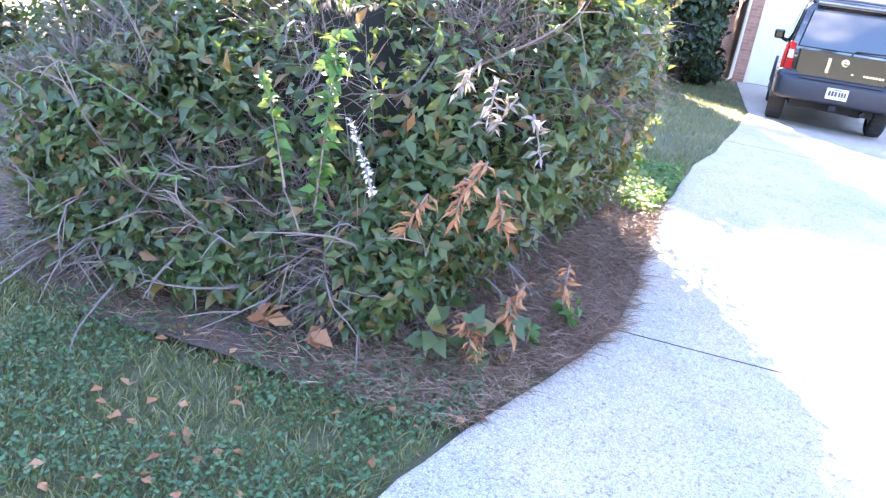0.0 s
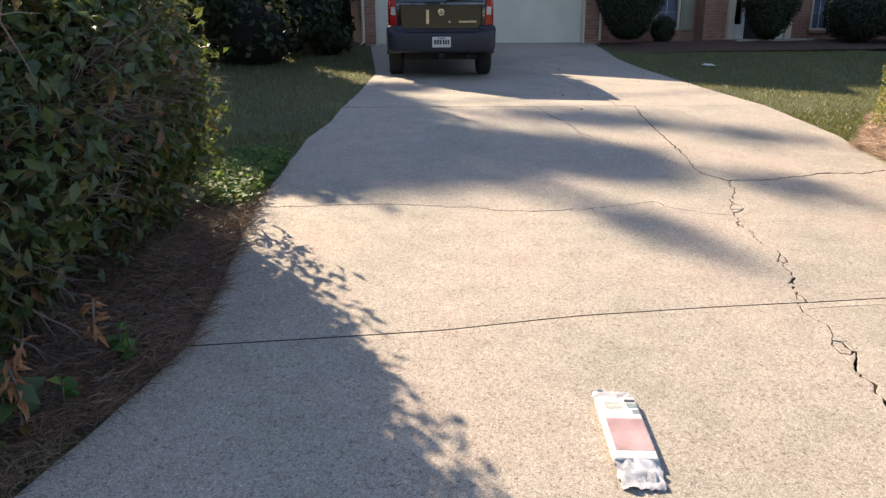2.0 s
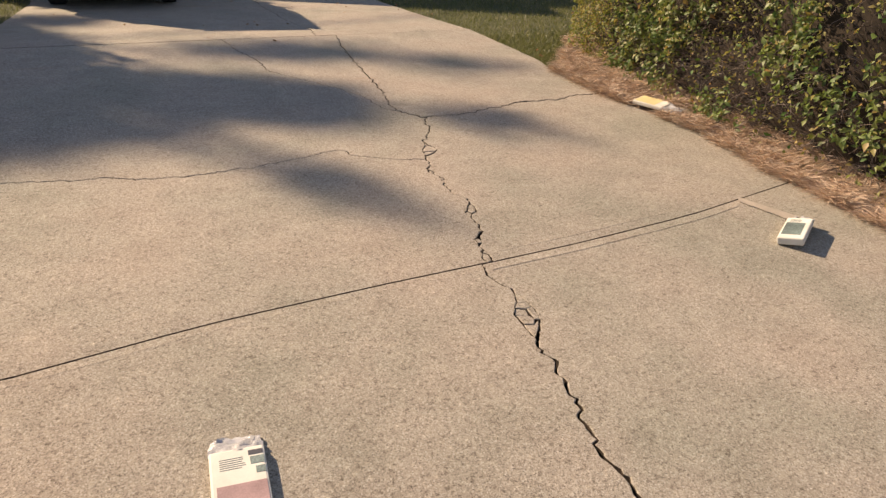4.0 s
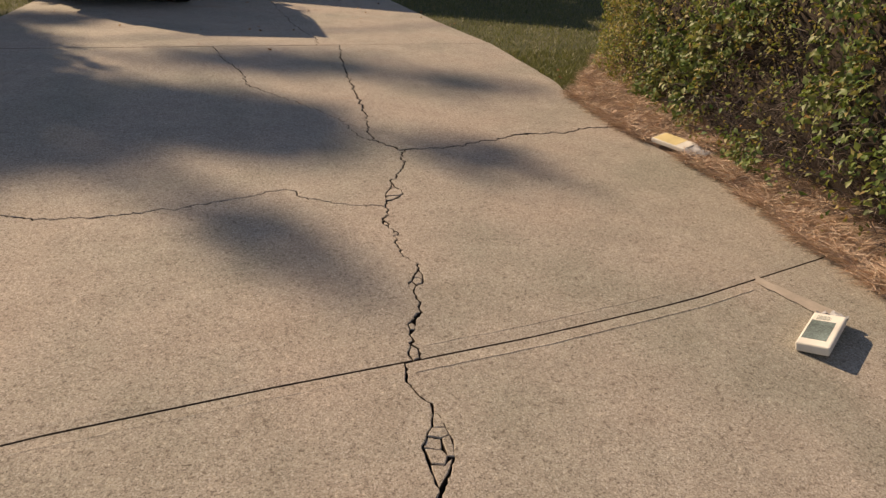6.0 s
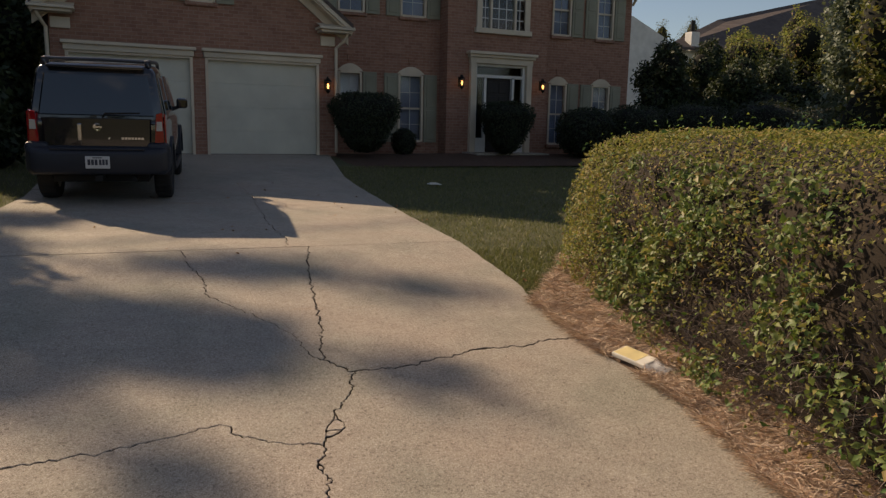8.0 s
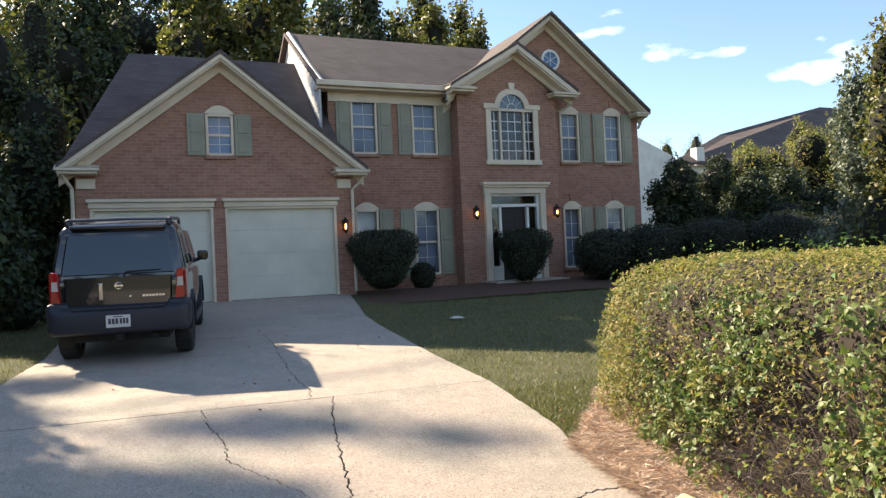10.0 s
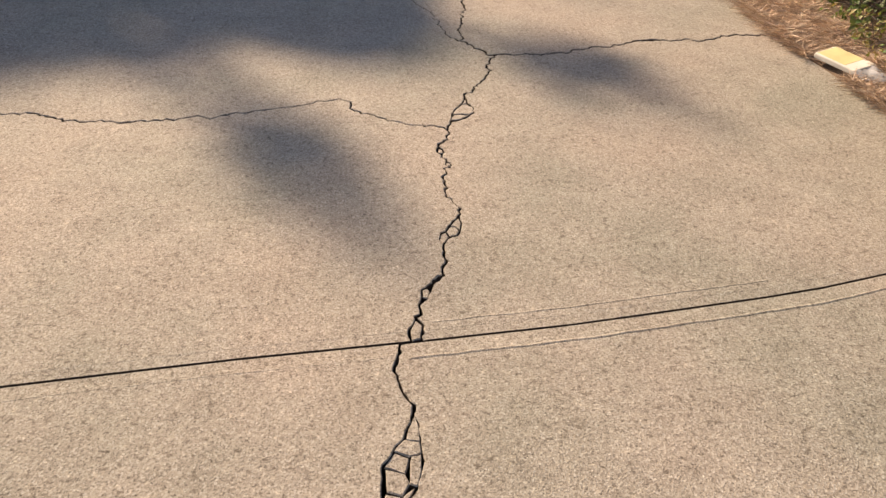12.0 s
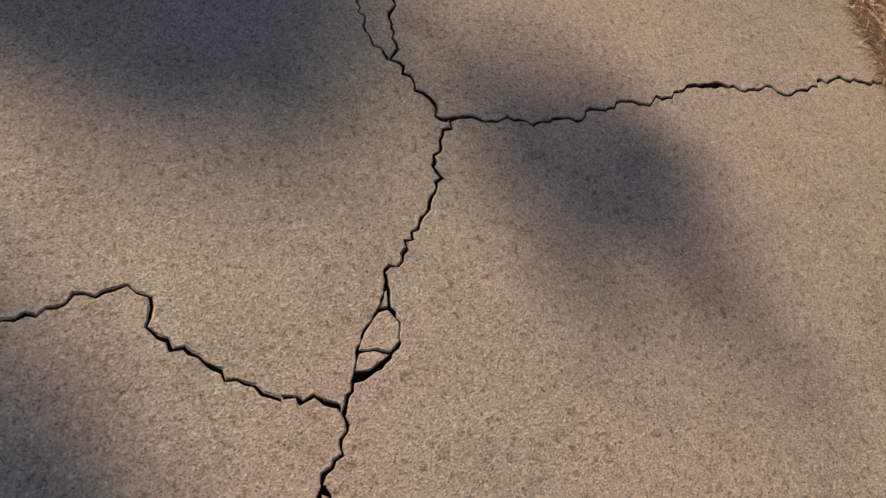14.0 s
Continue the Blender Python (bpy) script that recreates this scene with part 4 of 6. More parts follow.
def sash_window(hole, y, arched=True, shutters="", cols=2, rows=4, name="window", blind=BLIND):
    """A sash window with frame, glazing bars, panes, blind, sill, arched head and shutters."""
    x0, x1, z0, z1 = hole
    w = part(name, Build().box(x0 - 0.02, x1 + 0.02, y + 0.16, y + 0.17, z0 - 0.02, z1 + 0.02), blind, house)
    w["label"] = "white sash window with pale blinds"
    f = Build()
    t = 0.04
    f.box(x0 - 0.02, x0 + t, y - 0.03, y + 0.08, z0, z1, 0.006).box(x1 - t, x1 + 0.02, y - 0.03, y + 0.08, z0, z1, 0.006)
    f.box(x0 + t, x1 - t, y - 0.03, y + 0.08, z1 - t, z1 + 0.02, 0.006).box(x0 + t, x1 - t, y - 0.03, y + 0.08, z0 - 0.02, z0 + t, 0.006)
    zm = (z0 + z1) / 2
    f.box(x0 + t, x1 - t, y + 0.02, y + 0.08, zm - 0.025, zm + 0.025)
    part("frame", f, TRIM, w)
    g = Build()
    for i in range(1, cols):
        xx = x0 + t + (x1 - x0 - 2 * t) * i / cols
        g.box(xx - 0.005, xx + 0.005, y + 0.04, y + 0.06, z0 + t, z1 - t)
    for i in range(1, rows):
        zz = z0 + t + (z1 - z0 - 2 * t) * i / rows
        if abs(zz - zm) > 0.05:
            g.box(x0 + t, x1 - t, y + 0.041, y + 0.059, zz - 0.005, zz + 0.005)
    if g.v:
        part("glazing_grid", g, WHITE_PAINT, w)
    for za, zb in ((z0 + t, zm), (zm, z1 - t)):
        p = part("pane", Build().box(x0 + t, x1 - t, y + 0.045, y + 0.051, za, zb), GLASS, w)
        p.visible_shadow = False
    part("sill", Build().box(x0 - 0.06, x1 + 0.06, y - 0.07, y + 0.05, z0 - 0.10, z0 - 0.02, 0.01), BRICK, w)
    if arched:
        cx, half = (x0 + x1) / 2, (x1 - x0) / 2 + 0.05
        top = arc(cx, z1 + 0.02, half, 0.19)
        part("arched_head", Build().prism([(cx + half, z1 + 0.02), (cx - half, z1 + 0.02)] + top[1:-1], y - 0.04, y + 0.02), TRIM, w)
        kz = z1 + 0.24
        part("keystone", Build().prism([(cx - 0.05, kz), (cx + 0.05, kz), (cx + 0.08, kz + 0.2), (cx - 0.08, kz + 0.2)], y - 0.03, y + 0.02), BRICK, w)
    for side in shutters:
        sx0, sx1 = (x0 - 0.42, x0 - 0.04) if side == "l" else (x1 + 0.04, x1 + 0.42)
        s = Build().box(sx0, sx1, y - 0.045, y - 0.002, z0 - 0.02, z1 + 0.02, 0.008)
        zz = (z0 + z1) / 2
        for a, c in ((z0 + 0.06, zz - 0.04), (zz + 0.04, z1 - 0.06)):
            s.box(sx0 + 0.07, sx1 - 0.07, y - 0.06, y - 0.04, a, c, 0.012)
        part("shutter", s, SHUTTER, w, "sage green panelled shutter")
    return w


sash_window(UP[0], WY, False, "lr")
sash_window(UP[1], WY, False, "lr")
sash_window(DOWN[0], WY, True, "r", blind=WHITE_BACKING)
sash_window(DOWN[1], WY, True, "lr")
sash_window(UP_R[0], WY, True, "r")
sash_window(UP_R[1], WY, True, "lr")
sash_window(DOWN_R[0], WY, True, "r")
sash_window(DOWN_R[1], WY, True, "lr")
# The attic's blue backing is painted sky reflection.
sash_window(ATTIC, GY, True, "lr", 2, 4, blind=SKY_BLUE_PANE)

# round window in the large gable
# Its blue disc paints the sky mirrored in the glass.
rw = part("round_window", Build().lathe([(0.0, 0.0), (0.26, 0.0), (0.26, 0.02), (0.0, 0.02)], (14.5, WY - 0.03, 7.92), "y", 28), SKY_BLUE_PANE, house, "round spoked window")
part("frame", Build().lathe([(0.24, -0.02), (0.31, -0.02), (0.32, 0.0), (0.32, 0.03), (0.24, 0.03)], (14.5, WY - 0.05, 7.92), "y", 28), WHITE_PAINT, rw)
sp = Build()
for k in range(3):
    a = math.pi * k / 3 + 0.5
    sp.tube([(14.5 - 0.25 * math.cos(a), WY - 0.05, 7.92 - 0.25 * math.sin(a)), (14.5 + 0.25 * math.cos(a), WY - 0.05, 7.92 + 0.25 * math.sin(a))], 0.012, 6)
part("glazing_grid", sp, WHITE_PAINT, rw)

# tall arched window over the door
x0, x1, z0, z1 = PALL
# The backing sheet holds the room's darkness in its colour.
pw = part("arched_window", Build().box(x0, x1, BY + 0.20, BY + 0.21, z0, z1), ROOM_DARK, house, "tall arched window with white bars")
f = Build()
f.box(12.03, 12.19, BY - 0.06, BY + 0.1, 4.78, 6.30, 0.01).box(13.52, 13.68, BY - 0.06, BY + 0.1, 4.78, 6.30, 0.01).box(11.98, 13.73, BY - 0.10, BY + 0.1, 4.74, 4.88, 0.015)
f.box(11.96, 12.40, BY - 0.08, BY + 0.02, 6.30, 6.44, 0.012).box(13.31, 13.75, BY - 0.08, BY + 0.02, 6.30, 6.44, 0.012)
f.box(12.45, 12.51, BY - 0.03, BY + 0.1, 4.88, 6.27, 0.006).box(13.20, 13.26, BY - 0.03, BY + 0.1, 4.88, 6.27, 0.006).box(12.19, 13.52, BY - 0.04, BY + 0.1, 6.24, 6.32, 0.008)
part("frame", f, TRIM, pw)
ring, n = Build(), 20
for i in range(n):
    a, c = math.pi * i / n, math.pi * (i + 1) / n
    q = [(12.855 + r * math.cos(t), 6.32 + r * math.sin(t)) for r, t in ((0.40, a), (0.56, a), (0.56, c), (0.40, c))]
    ring.prism(q, BY - 0.07, BY + 0.02)
part("arch", ring, TRIM, pw)
part("keystone", Build().prism([(12.79, 6.84), (12.92, 6.84), (12.96, 7.03), (12.75, 7.03)], BY - 0.09, BY + 0.02), TRIM, pw)
fan = Build().prism([(12.855 + 0.40 * math.cos(math.pi * i / n), 6.32 + 0.40 * math.sin(math.pi * i / n)) for i in range(n + 1)], BY - 0.012, BY - 0.006)
part("fanlight", fan, CAR_GLASS, pw, "dark half-round fanlight")
sp = Build()
for k in range(1, 5):
    a = math.pi * k / 5
    sp.tube([(12.855 + 0.14 * math.cos(a), BY - 0.02, 6.32 + 0.14 * math.sin(a)), (12.855 + 0.40 * math.cos(a), BY - 0.02, 6.32 + 0.40 * math.sin(a))], 0.011, 6)
sp.tube([(12.855 + 0.14 * math.cos(math.pi * i / 10), BY - 0.02, 6.32 + 0.14 * math.sin(math.pi * i / 10)) for i in range(11)], 0.011, 6)
for i in range(1, 3):
    xx = 12.51 + 0.69 * i / 3
    sp.box(xx - 0.01, xx + 0.01, BY + 0.03, BY + 0.05, 4.88, 6.24)
for i in range(1, 5):
    zz = 4.88 + 1.36 * i / 5
    for a, c in ((12.19, 12.45), (12.51, 13.20), (13.26, 13.52)):
        sp.box(a, c, BY + 0.031, BY + 0.049, zz - 0.01, zz + 0.01)
for xx in (12.32, 13.39):
    sp.box(xx - 0.008, xx + 0.008, BY + 0.03, BY + 0.05, 4.88, 6.24)
part("glazing_grid", sp, WHITE_PAINT, pw)
for a, c in ((12.19, 12.45), (12.51, 13.20), (13.26, 13.52)):
    part("pane", Build().box(a, c, BY + 0.036, BY + 0.042, 4.88, 6.24), GLASS, pw).visible_shadow = False

# front door with sidelights, transom and a broad surround
dr = part("front_door", Build().box(12.40, 13.20, BY + 0.10, BY + 0.15, 1.58, 3.58, 0.005), DARK_DOOR, house, "dark panelled front door with sidelights in a cream surround")
for xa in (12.47, 12.84):
    for za, zb in ((1.70, 2.35), (2.45, 3.10), (3.18, 3.48)):
        part("panel", Build().box(xa, xa + 0.29, BY + 0.085, BY + 0.105, za, zb, 0.012), DARK_DOOR, dr)
part("knob", Build().lathe([(0, -0.05), (0.03, -0.04), (0.03, -0.02), (0.012, 0)], (13.12, BY + 0.10, 2.55), "y", 12), CHROME, dr)
su = Build()
su.box(11.86, 12.03, BY - 0.12, BY + 0.05, 1.50, 3.98, 0.012).box(13.60, 13.77, BY - 0.12, BY + 0.05, 1.50, 3.98, 0.012)
su.box(11.84, 13.79, BY - 0.12, BY + 0.05, 3.94, 4.10, 0.012).box(11.80, 13.84, BY - 0.18, BY + 0.02, 4.10, 4.17, 0.012).box(11.76, 13.88, BY - 0.24, BY + 0.02, 4.17, 4.25, 0.015)
part("surround", su, TRIM, dr)
fr = Build()
fr.box(12.03, 12.10, BY, BY + 0.12, 1.56, 3.94).box(13.53, 13.60, BY, BY + 0.12, 1.56, 3.94).box(12.33, 12.40, BY, BY + 0.12, 1.56, 3.62).box(13.20, 13.27, BY, BY + 0.12, 1.56, 3.62)
fr.box(12.10, 13.53, BY, BY + 0.12, 3.58, 3.66).box(12.10, 13.53, BY, BY + 0.12, 3.88, 3.94).box(12.10, 12.33, BY, BY + 0.12, 1.56, 1.95).box(13.27, 13.53, BY, BY + 0.12, 1.56, 1.95)
part("frame", fr, WHITE_PAINT, dr)
for a, c, d, e in ((12.10, 12.33, 1.95, 3.58), (13.27, 13.53, 1.95, 3.58), (12.10, 13.53, 3.66, 3.88)):
    part("pane", Build().box(a, c, BY + 0.05, BY + 0.056, d, e), GLASS, dr).visible_shadow = False
part("doorstep", Build().box(11.7, 13.95, BY - 0.9, BY + 0.02, 1.30, 1.56, 0.02), CONCRETE, house, "low concrete doorstep")

# garage doors
for k, (x0, x1, z0, z1) in enumerate(GAR):
    g = part("garage_door", Build().box(x0, x1, GY + 0.12, GY + 0.16, z0, z1), DOOR_PAINT, house, "closed cream sectional garage door")
    for i in range(4):
        za = max(1.50, z0) + (z1 - 1.50) * i / 4
        part("section", Build().box(x0 + 0.005, x1 - 0.005, GY + 0.09, GY + 0.12, za + 0.0012, za + (z1 - 1.50) / 4 - 0.0012, 0.003), DOOR_PAINT, g)
    part("seal", Build().box(x0, x1, GY + 0.08, GY + 0.13, 1.47, 1.505), RUBBER, g)
    part("door_frame", Build().box(x0 - 0.01, x0 + 0.05, GY - 0.02, GY + 0.09, 1.45, z1).box(x1 - 0.05, x1 + 0.01, GY - 0.02, GY + 0.09, 1.45, z1).box(x0 + 0.05, x1 - 0.05, GY - 0.02, GY + 0.09, z1 - 0.04, z1 + 0.01), TRIM, g)
    part("header", Build().box(x0 - 0.04, x1 + 0.04, GY - 0.06, GY + 0.02, z1 + 0.01, z1 + 0.13, 0.01).box(x0 - 0.08, x1 + 0.08, GY - 0.12, GY + 0.02, z1 + 0.13, z1 + 0.20, 0.012), TRIM, g)
part("pillar_cap", Build().prism([(4.72, 3.60), (4.88, 3.60), (4.88, 3.86), (4.80, 3.95), (4.72, 3.86)], GY - 0.04, GY + 0.02), BRICK, house)


def carriage_lamp(x, y, z):
    lamp = thing("wall_lamp", "lit black carriage lamp on the brick wall", "lamp", "carriage lamps")
    part("backplate", Build().box(x - 0.05, x + 0.05, y - 0.02, y, z - 0.12, z + 0.14, 0.008), IRON, lamp)
    part("bracket", Build().tube([(x, y, z + 0.10), (x, y - 0.08, z + 0.20), (x, y - 0.14, z + 0.16)], 0.012, 6), IRON, lamp)
    part("cap", Build().lathe([(0.0, 0.20), (0.02, 0.17), (0.09, 0.10), (0.09, 0.08), (0.0, 0.08)], (x, y - 0.14, z), "z", 8), IRON, lamp)
    part("base", Build().lathe([(0.0, -0.20), (0.03, -0.17), (0.06, -0.13), (0.06, -0.11), (0.0, -0.11)], (x, y - 0.14, z), "z", 8), IRON, lamp)
    part("bulb", Build().lathe([(0.0, -0.09), (0.022, -0.06), (0.027, -0.01), (0.014, 0.03), (0.0, 0.045)], (x, y - 0.14, z), "z", 10), LAMP_GLOW, lamp, smooth=True)
    bars = Build()
    for k in range(6):
        a = math.pi * k / 3
        bars.tube([(x + 0.055 * math.cos(a), y - 0.14 + 0.055 * math.sin(a), z - 0.12), (x + 0.08 * math.cos(a), y - 0.14 + 0.08 * math.sin(a), z + 0.09)], 0.006, 4)
    part("cage", bars, IRON, lamp)


carriage_lamp(7.66, GY, 3.12)
carriage_lamp(11.58, BY, 3.42)
carriage_lamp(14.12, BY, 3.42)

# ---- parked car ----
CAR = pose(2.79, 12.28, land(2.84, 12.45) - 0.02, 3.8, 0, -7.5) @ Matrix.Diagonal((0.965, 1.0, 1.05, 1.0))
car = thing("car", "dark blue-black off-road estate car parked before the garage", "car", m=CAR)


def loft(b, rings):
    """Closed rings of equal count, joined and capped."""
    k, n = len(b.v), len(rings[0])
    for r in rings:
        b.v += [tuple(p) for p in r]
    for j in range(len(rings) - 1):
        for i in range(n):
            q = (i + 1) % n
            b.f.append((k + j * n + i, k + j * n + q, k + (j + 1) * n + q, k + (j + 1) * n + i))
    b.f.append(tuple(k + i for i in range(n - 1, -1, -1)))
    b.f.append(tuple(k + (len(rings) - 1) * n + i for i in range(n)))
    return b


def rounded(ob, width):
    """Round the edges of a body part."""
    mod = ob.modifiers.new("rounding", "BEVEL")
    mod.width, mod.segments, mod.limit_method, mod.angle_limit = width, 3, "ANGLE", radians(25)
    return ob


def body_ring(y, half, low, high, tuck=0.06, r=0.10):
    """Half-width, sill and shoulder heights of the lower body at a place along it."""
    q = [(half - tuck, low), (half, low + 0.16), (half + 0.01, (low + high) / 2), (half, high - r), (half - 0.04, high - 0.03), (half - r, high)]
    return [(x, y, z) for x, z in q] + [(-x, y, z) for x, z in q[::-1]]


body = Build()
loft(body, [body_ring(*a) for a in ((0.10, 0.84, 0.46, 1.10), (0.16, 0.88, 0.42, 1.13), (0.5, 0.90, 0.40, 1.15), (1.4, 0.905, 0.38, 1.14), (2.6, 0.905, 0.38, 1.12), (3.2, 0.90, 0.40, 1.12), (3.5, 0.89, 0.42, 1.10), (4.2, 0.86, 0.46, 1.03), (4.42, 0.80, 0.50, 0.96))])
rounded(part("body", body, CAR_PAINT, car, smooth=True), 0.05)


def cabin_ring(y_low, y_top, low, top, half_low, half_top):
    z = [low, low + (top - low) * 0.85, top - 0.035, top]
    h = [half_low, half_low + (half_top - half_low) * 0.85, half_top - 0.03, half_top - 0.13]
    yy = [y_low, y_low + (y_top - y_low) * 0.85, y_top + (y_low - y_top) * 0.05, y_top]
    return [(a, c, d) for a, c, d in zip(h, yy, z)] + [(-a, c, d) for a, c, d in list(zip(h, yy, z))[::-1]]


cab = Build()
loft(cab, [cabin_ring(0.11, 0.30, 1.08, 1.77, 0.855, 0.74), cabin_ring(0.18, 0.36, 1.08, 1.80, 0.87, 0.755), cabin_ring(0.9, 0.95, 1.08, 1.83, 0.87, 0.76), cabin_ring(1.9, 1.8, 1.08, 1.80, 0.86, 0.75), cabin_ring(2.75, 2.25, 1.08, 1.76, 0.85, 0.735), cabin_ring(3.15, 2.35, 1.08, 1.73, 0.84, 0.71)])
rounded(part("cabin", cab, CAR_PAINT, car, smooth=True), 0.045)


def panel(name, corners, mat, out, label="", parent=None, thick=0.012):
    """A thin pane lying on four corners, standing proud along out."""
    o = Vector(out) * thick
    b = Build()
    vs = [Vector(c) for c in corners]
    mid = sum(vs, Vector()) / len(vs)
    n = len(vs)
    b.v = [tuple(v) for v in vs] + [tuple(mid + (v - mid) * 0.97 + o) for v in vs]
    b.f = [tuple(range(n, 2 * n))] + [(i, (i + 1) % n, n + (i + 1) % n, n + i) for i in range(n)]
    return part(name, b, mat, parent or car, label)


tail = Vector((0, -0.96, 0.26))
panel("rear_window", [(-0.74, 0.13, 1.16), (0.74, 0.13, 1.16), (0.66, 0.255, 1.67), (-0.66, 0.255, 1.67)], CAR_GLASS, tail, "dark tinted rear window", thick=0.02)
panel("tailgate", [(-0.68, 0.10, 0.70), (0.68, 0.10, 0.70), (0.70, 0.105, 1.13), (-0.70, 0.105, 1.13)], CAR_PAINT, (0, -1, 0), thick=0.03)
for s in (1, -1):
    for name, ya, yb, za in (("side_window", 0.42, 1.05, 1.66), ("side_window", 1.12, 1.80, 1.68), ("side_window", 1.88, 2.45, 1.66)):
        q = [(s * 0.873, ya, 1.17), (s * 0.873, yb + (0.28 if yb > 2 else 0), 1.17), (s * 0.782, yb - 0.06, za), (s * 0.782, ya + 0.02, za)]
        panel(name, q, CAR_GLASS, (s, 0, 0.15))
    lamp = panel("tail_light", [(s * 0.735, 0.085, 0.80), (s * 0.86, 0.105, 0.80), (s * 0.85, 0.12, 1.22), (s * 0.765, 0.10, 1.20)], TAIL_RED, (0, -1, 0), "red tail light with a clear middle", thick=0.03)
    panel("reverse_lens", [(s * 0.76, 0.062, 0.98), (s * 0.845, 0.075, 0.98), (s * 0.84, 0.082, 1.10), (s * 0.77, 0.070, 1.10)], TAIL_CLEAR, (0, -1, 0), parent=lamp)
    panel("tail_light_side", [(s * 0.87, 0.12, 0.80), (s * 0.885, 0.30, 0.84), (s * 0.88, 0.28, 1.14), (s * 0.862, 0.13, 1.20)], TAIL_RED, (s, 0, 0), thick=0.02)
    m = part("mirror", Build().box(0.92, 1.10, 2.42, 2.54, 1.18, 1.34, 0.04) if s > 0 else Build().box(-1.10, -0.92, 2.42, 2.54, 1.18, 1.34, 0.04), CAR_PAINT, car)
    part("mirror_glass", Build().box(min(s * 0.96, s * 1.07), max(s * 0.96, s * 1.07), 2.412, 2.421, 1.21, 1.31), CAR_GLASS, m)
    part("mirror_arm", Build().tube([(s * 0.84, 2.52, 1.16), (s * 0.95, 2.5, 1.2)], 0.03, 6), CAR_PLASTIC, car)
    for yw in (0.86, 3.50):
        flare = Build()
        for i in range(14):
            a, c = math.pi * i / 14, math.pi * (i + 1) / 14
            q = [(yw + r * math.cos(t), 0.37 + r * math.sin(t)) for r, t in ((0.40, a), (0.49, a), (0.49, c), (0.40, c))]
            x0, x1 = sorted((s * 0.80, s * 0.935))
            flare.add([(x0, y, z) for y, z in q] + [(x1, y, z) for y, z in q], [(0, 1, 2, 3), (7, 6, 5, 4), (1, 5, 6, 2), (0, 3, 7, 4)])
        part("wheel_arch", flare, CAR_PLASTIC, car)
        wx = s * 0.785
        tyre = part("tyre", Build().lathe([(0.24, -0.12), (0.33, -0.125), (0.362, -0.10), (0.370, -0.06), (0.370, 0.06), (0.362, 0.10), (0.33, 0.125), (0.24, 0.12), (0.20, 0.0), (0.24, -0.12)], (wx, yw, 0.37), "x", 32), RUBBER, car, smooth=True)
        part("rim", Build().lathe([(0.0, 0.07), (0.05, 0.08), (0.08, 0.05), (0.20, 0.06), (0.24, 0.10), (0.24, -0.10), (0.0, -0.10)] if s > 0 else [(0.0, -0.07), (0.05, -0.08), (0.08, -0.05), (0.20, -0.06), (0.24, -0.10), (0.24, 0.10), (0.0, 0.10)], (wx, yw, 0.37), "x", 20), ALLOY, tyre)
        tread = Build()
        for i in range(28):
            a = 2 * math.pi * i / 28
            cy, cz = yw + 0.369 * math.cos(a), 0.37 + 0.369 * math.sin(a)
            tread.tube([(wx - 0.10, cy, cz), (wx + 0.10, cy, cz)], 0.010, 4)
        part("tread", tread, RUBBER, tyre)
    rail = Build().tube([(s * 0.66, 0.34, 1.79), (s * 0.665, 0.38, 1.84), (s * 0.665, 0.48, 1.86), (s * 0.67, 1.8, 1.86), (s * 0.66, 2.15, 1.84), (s * 0.65, 2.28, 1.77)], [0.028, 0.030, 0.026, 0.026, 0.026, 0.03], 10)
    rack = part("roof_rail", rail, RACK_METAL, car, "silver tubular roof rail", smooth=True)
    part("rail_foot", Build().box(min(s * 0.62, s * 0.70), max(s * 0.62, s * 0.70), 0.36, 0.50, 1.77, 1.87, 0.015), CAR_PLASTIC, rack)
    part("sill", Build().tube([(s * 0.90, 1.32, 0.36), (s * 0.91, 2.2, 0.35), (s * 0.90, 3.05, 0.36)], 0.045, 8), CAR_PLASTIC, car)
for yb in (0.50, 1.75):
    part("crossbar", Build().tube([(-0.665, yb, 1.857), (0.0, yb, 1.867), (0.665, yb, 1.857)], 0.020, 8), RACK_METAL, car)
bumper = Build()


def bumper_ring(y, half, low, high):
    q = [(half - 0.05, low), (half, low + 0.06), (half, high - 0.04), (half - 0.04, high)]
    return [(x, y, z) for x, z in q] + [(-x, y, z) for x, z in q[::-1]]


loft(bumper, [bumper_ring(-0.10, 0.74, 0.45, 0.70), bumper_ring(-0.07, 0.84, 0.43, 0.74), bumper_ring(0.0, 0.905, 0.42, 0.77), bumper_ring(0.14, 0.93, 0.42, 0.79), bumper_ring(0.44, 0.925, 0.46, 0.78)])
bp = rounded(part("bumper", bumper, CAR_PLASTIC, car, "dark grey plastic rear bumper", smooth=True), 0.03)
part("step_pad", Build().box(-0.60, 0.60, -0.09, 0.08, 0.735, 0.765, 0.01), CAR_PLASTIC, bp)
part("end_cap", Build().box(0.62, 0.925, 0.0, 0.24, 0.66, 0.83, 0.06), CAR_PLASTIC, bp)
part("end_cap", Build().box(-0.925, -0.62, 0.0, 0.24, 0.66, 0.83, 0.06), CAR_PLASTIC, bp)
plate = part("number_plate", Build().box(-0.155, 0.155, -0.125, -0.105, 0.51, 0.665, 0.006), PLATE, car, "white number plate")
mk = Build()
for x0, x1 in ((-0.125, -0.09), (-0.08, -0.045), (-0.035, 0.0), (0.02, 0.05), (0.06, 0.09), (0.10, 0.13)):
    mk.box(x0, x1, -0.1275, -0.124, 0.555, 0.625)
mk.box(-0.06, 0.06, -0.1275, -0.124, 0.64, 0.652)
part("plate_bars", mk, INK, plate)
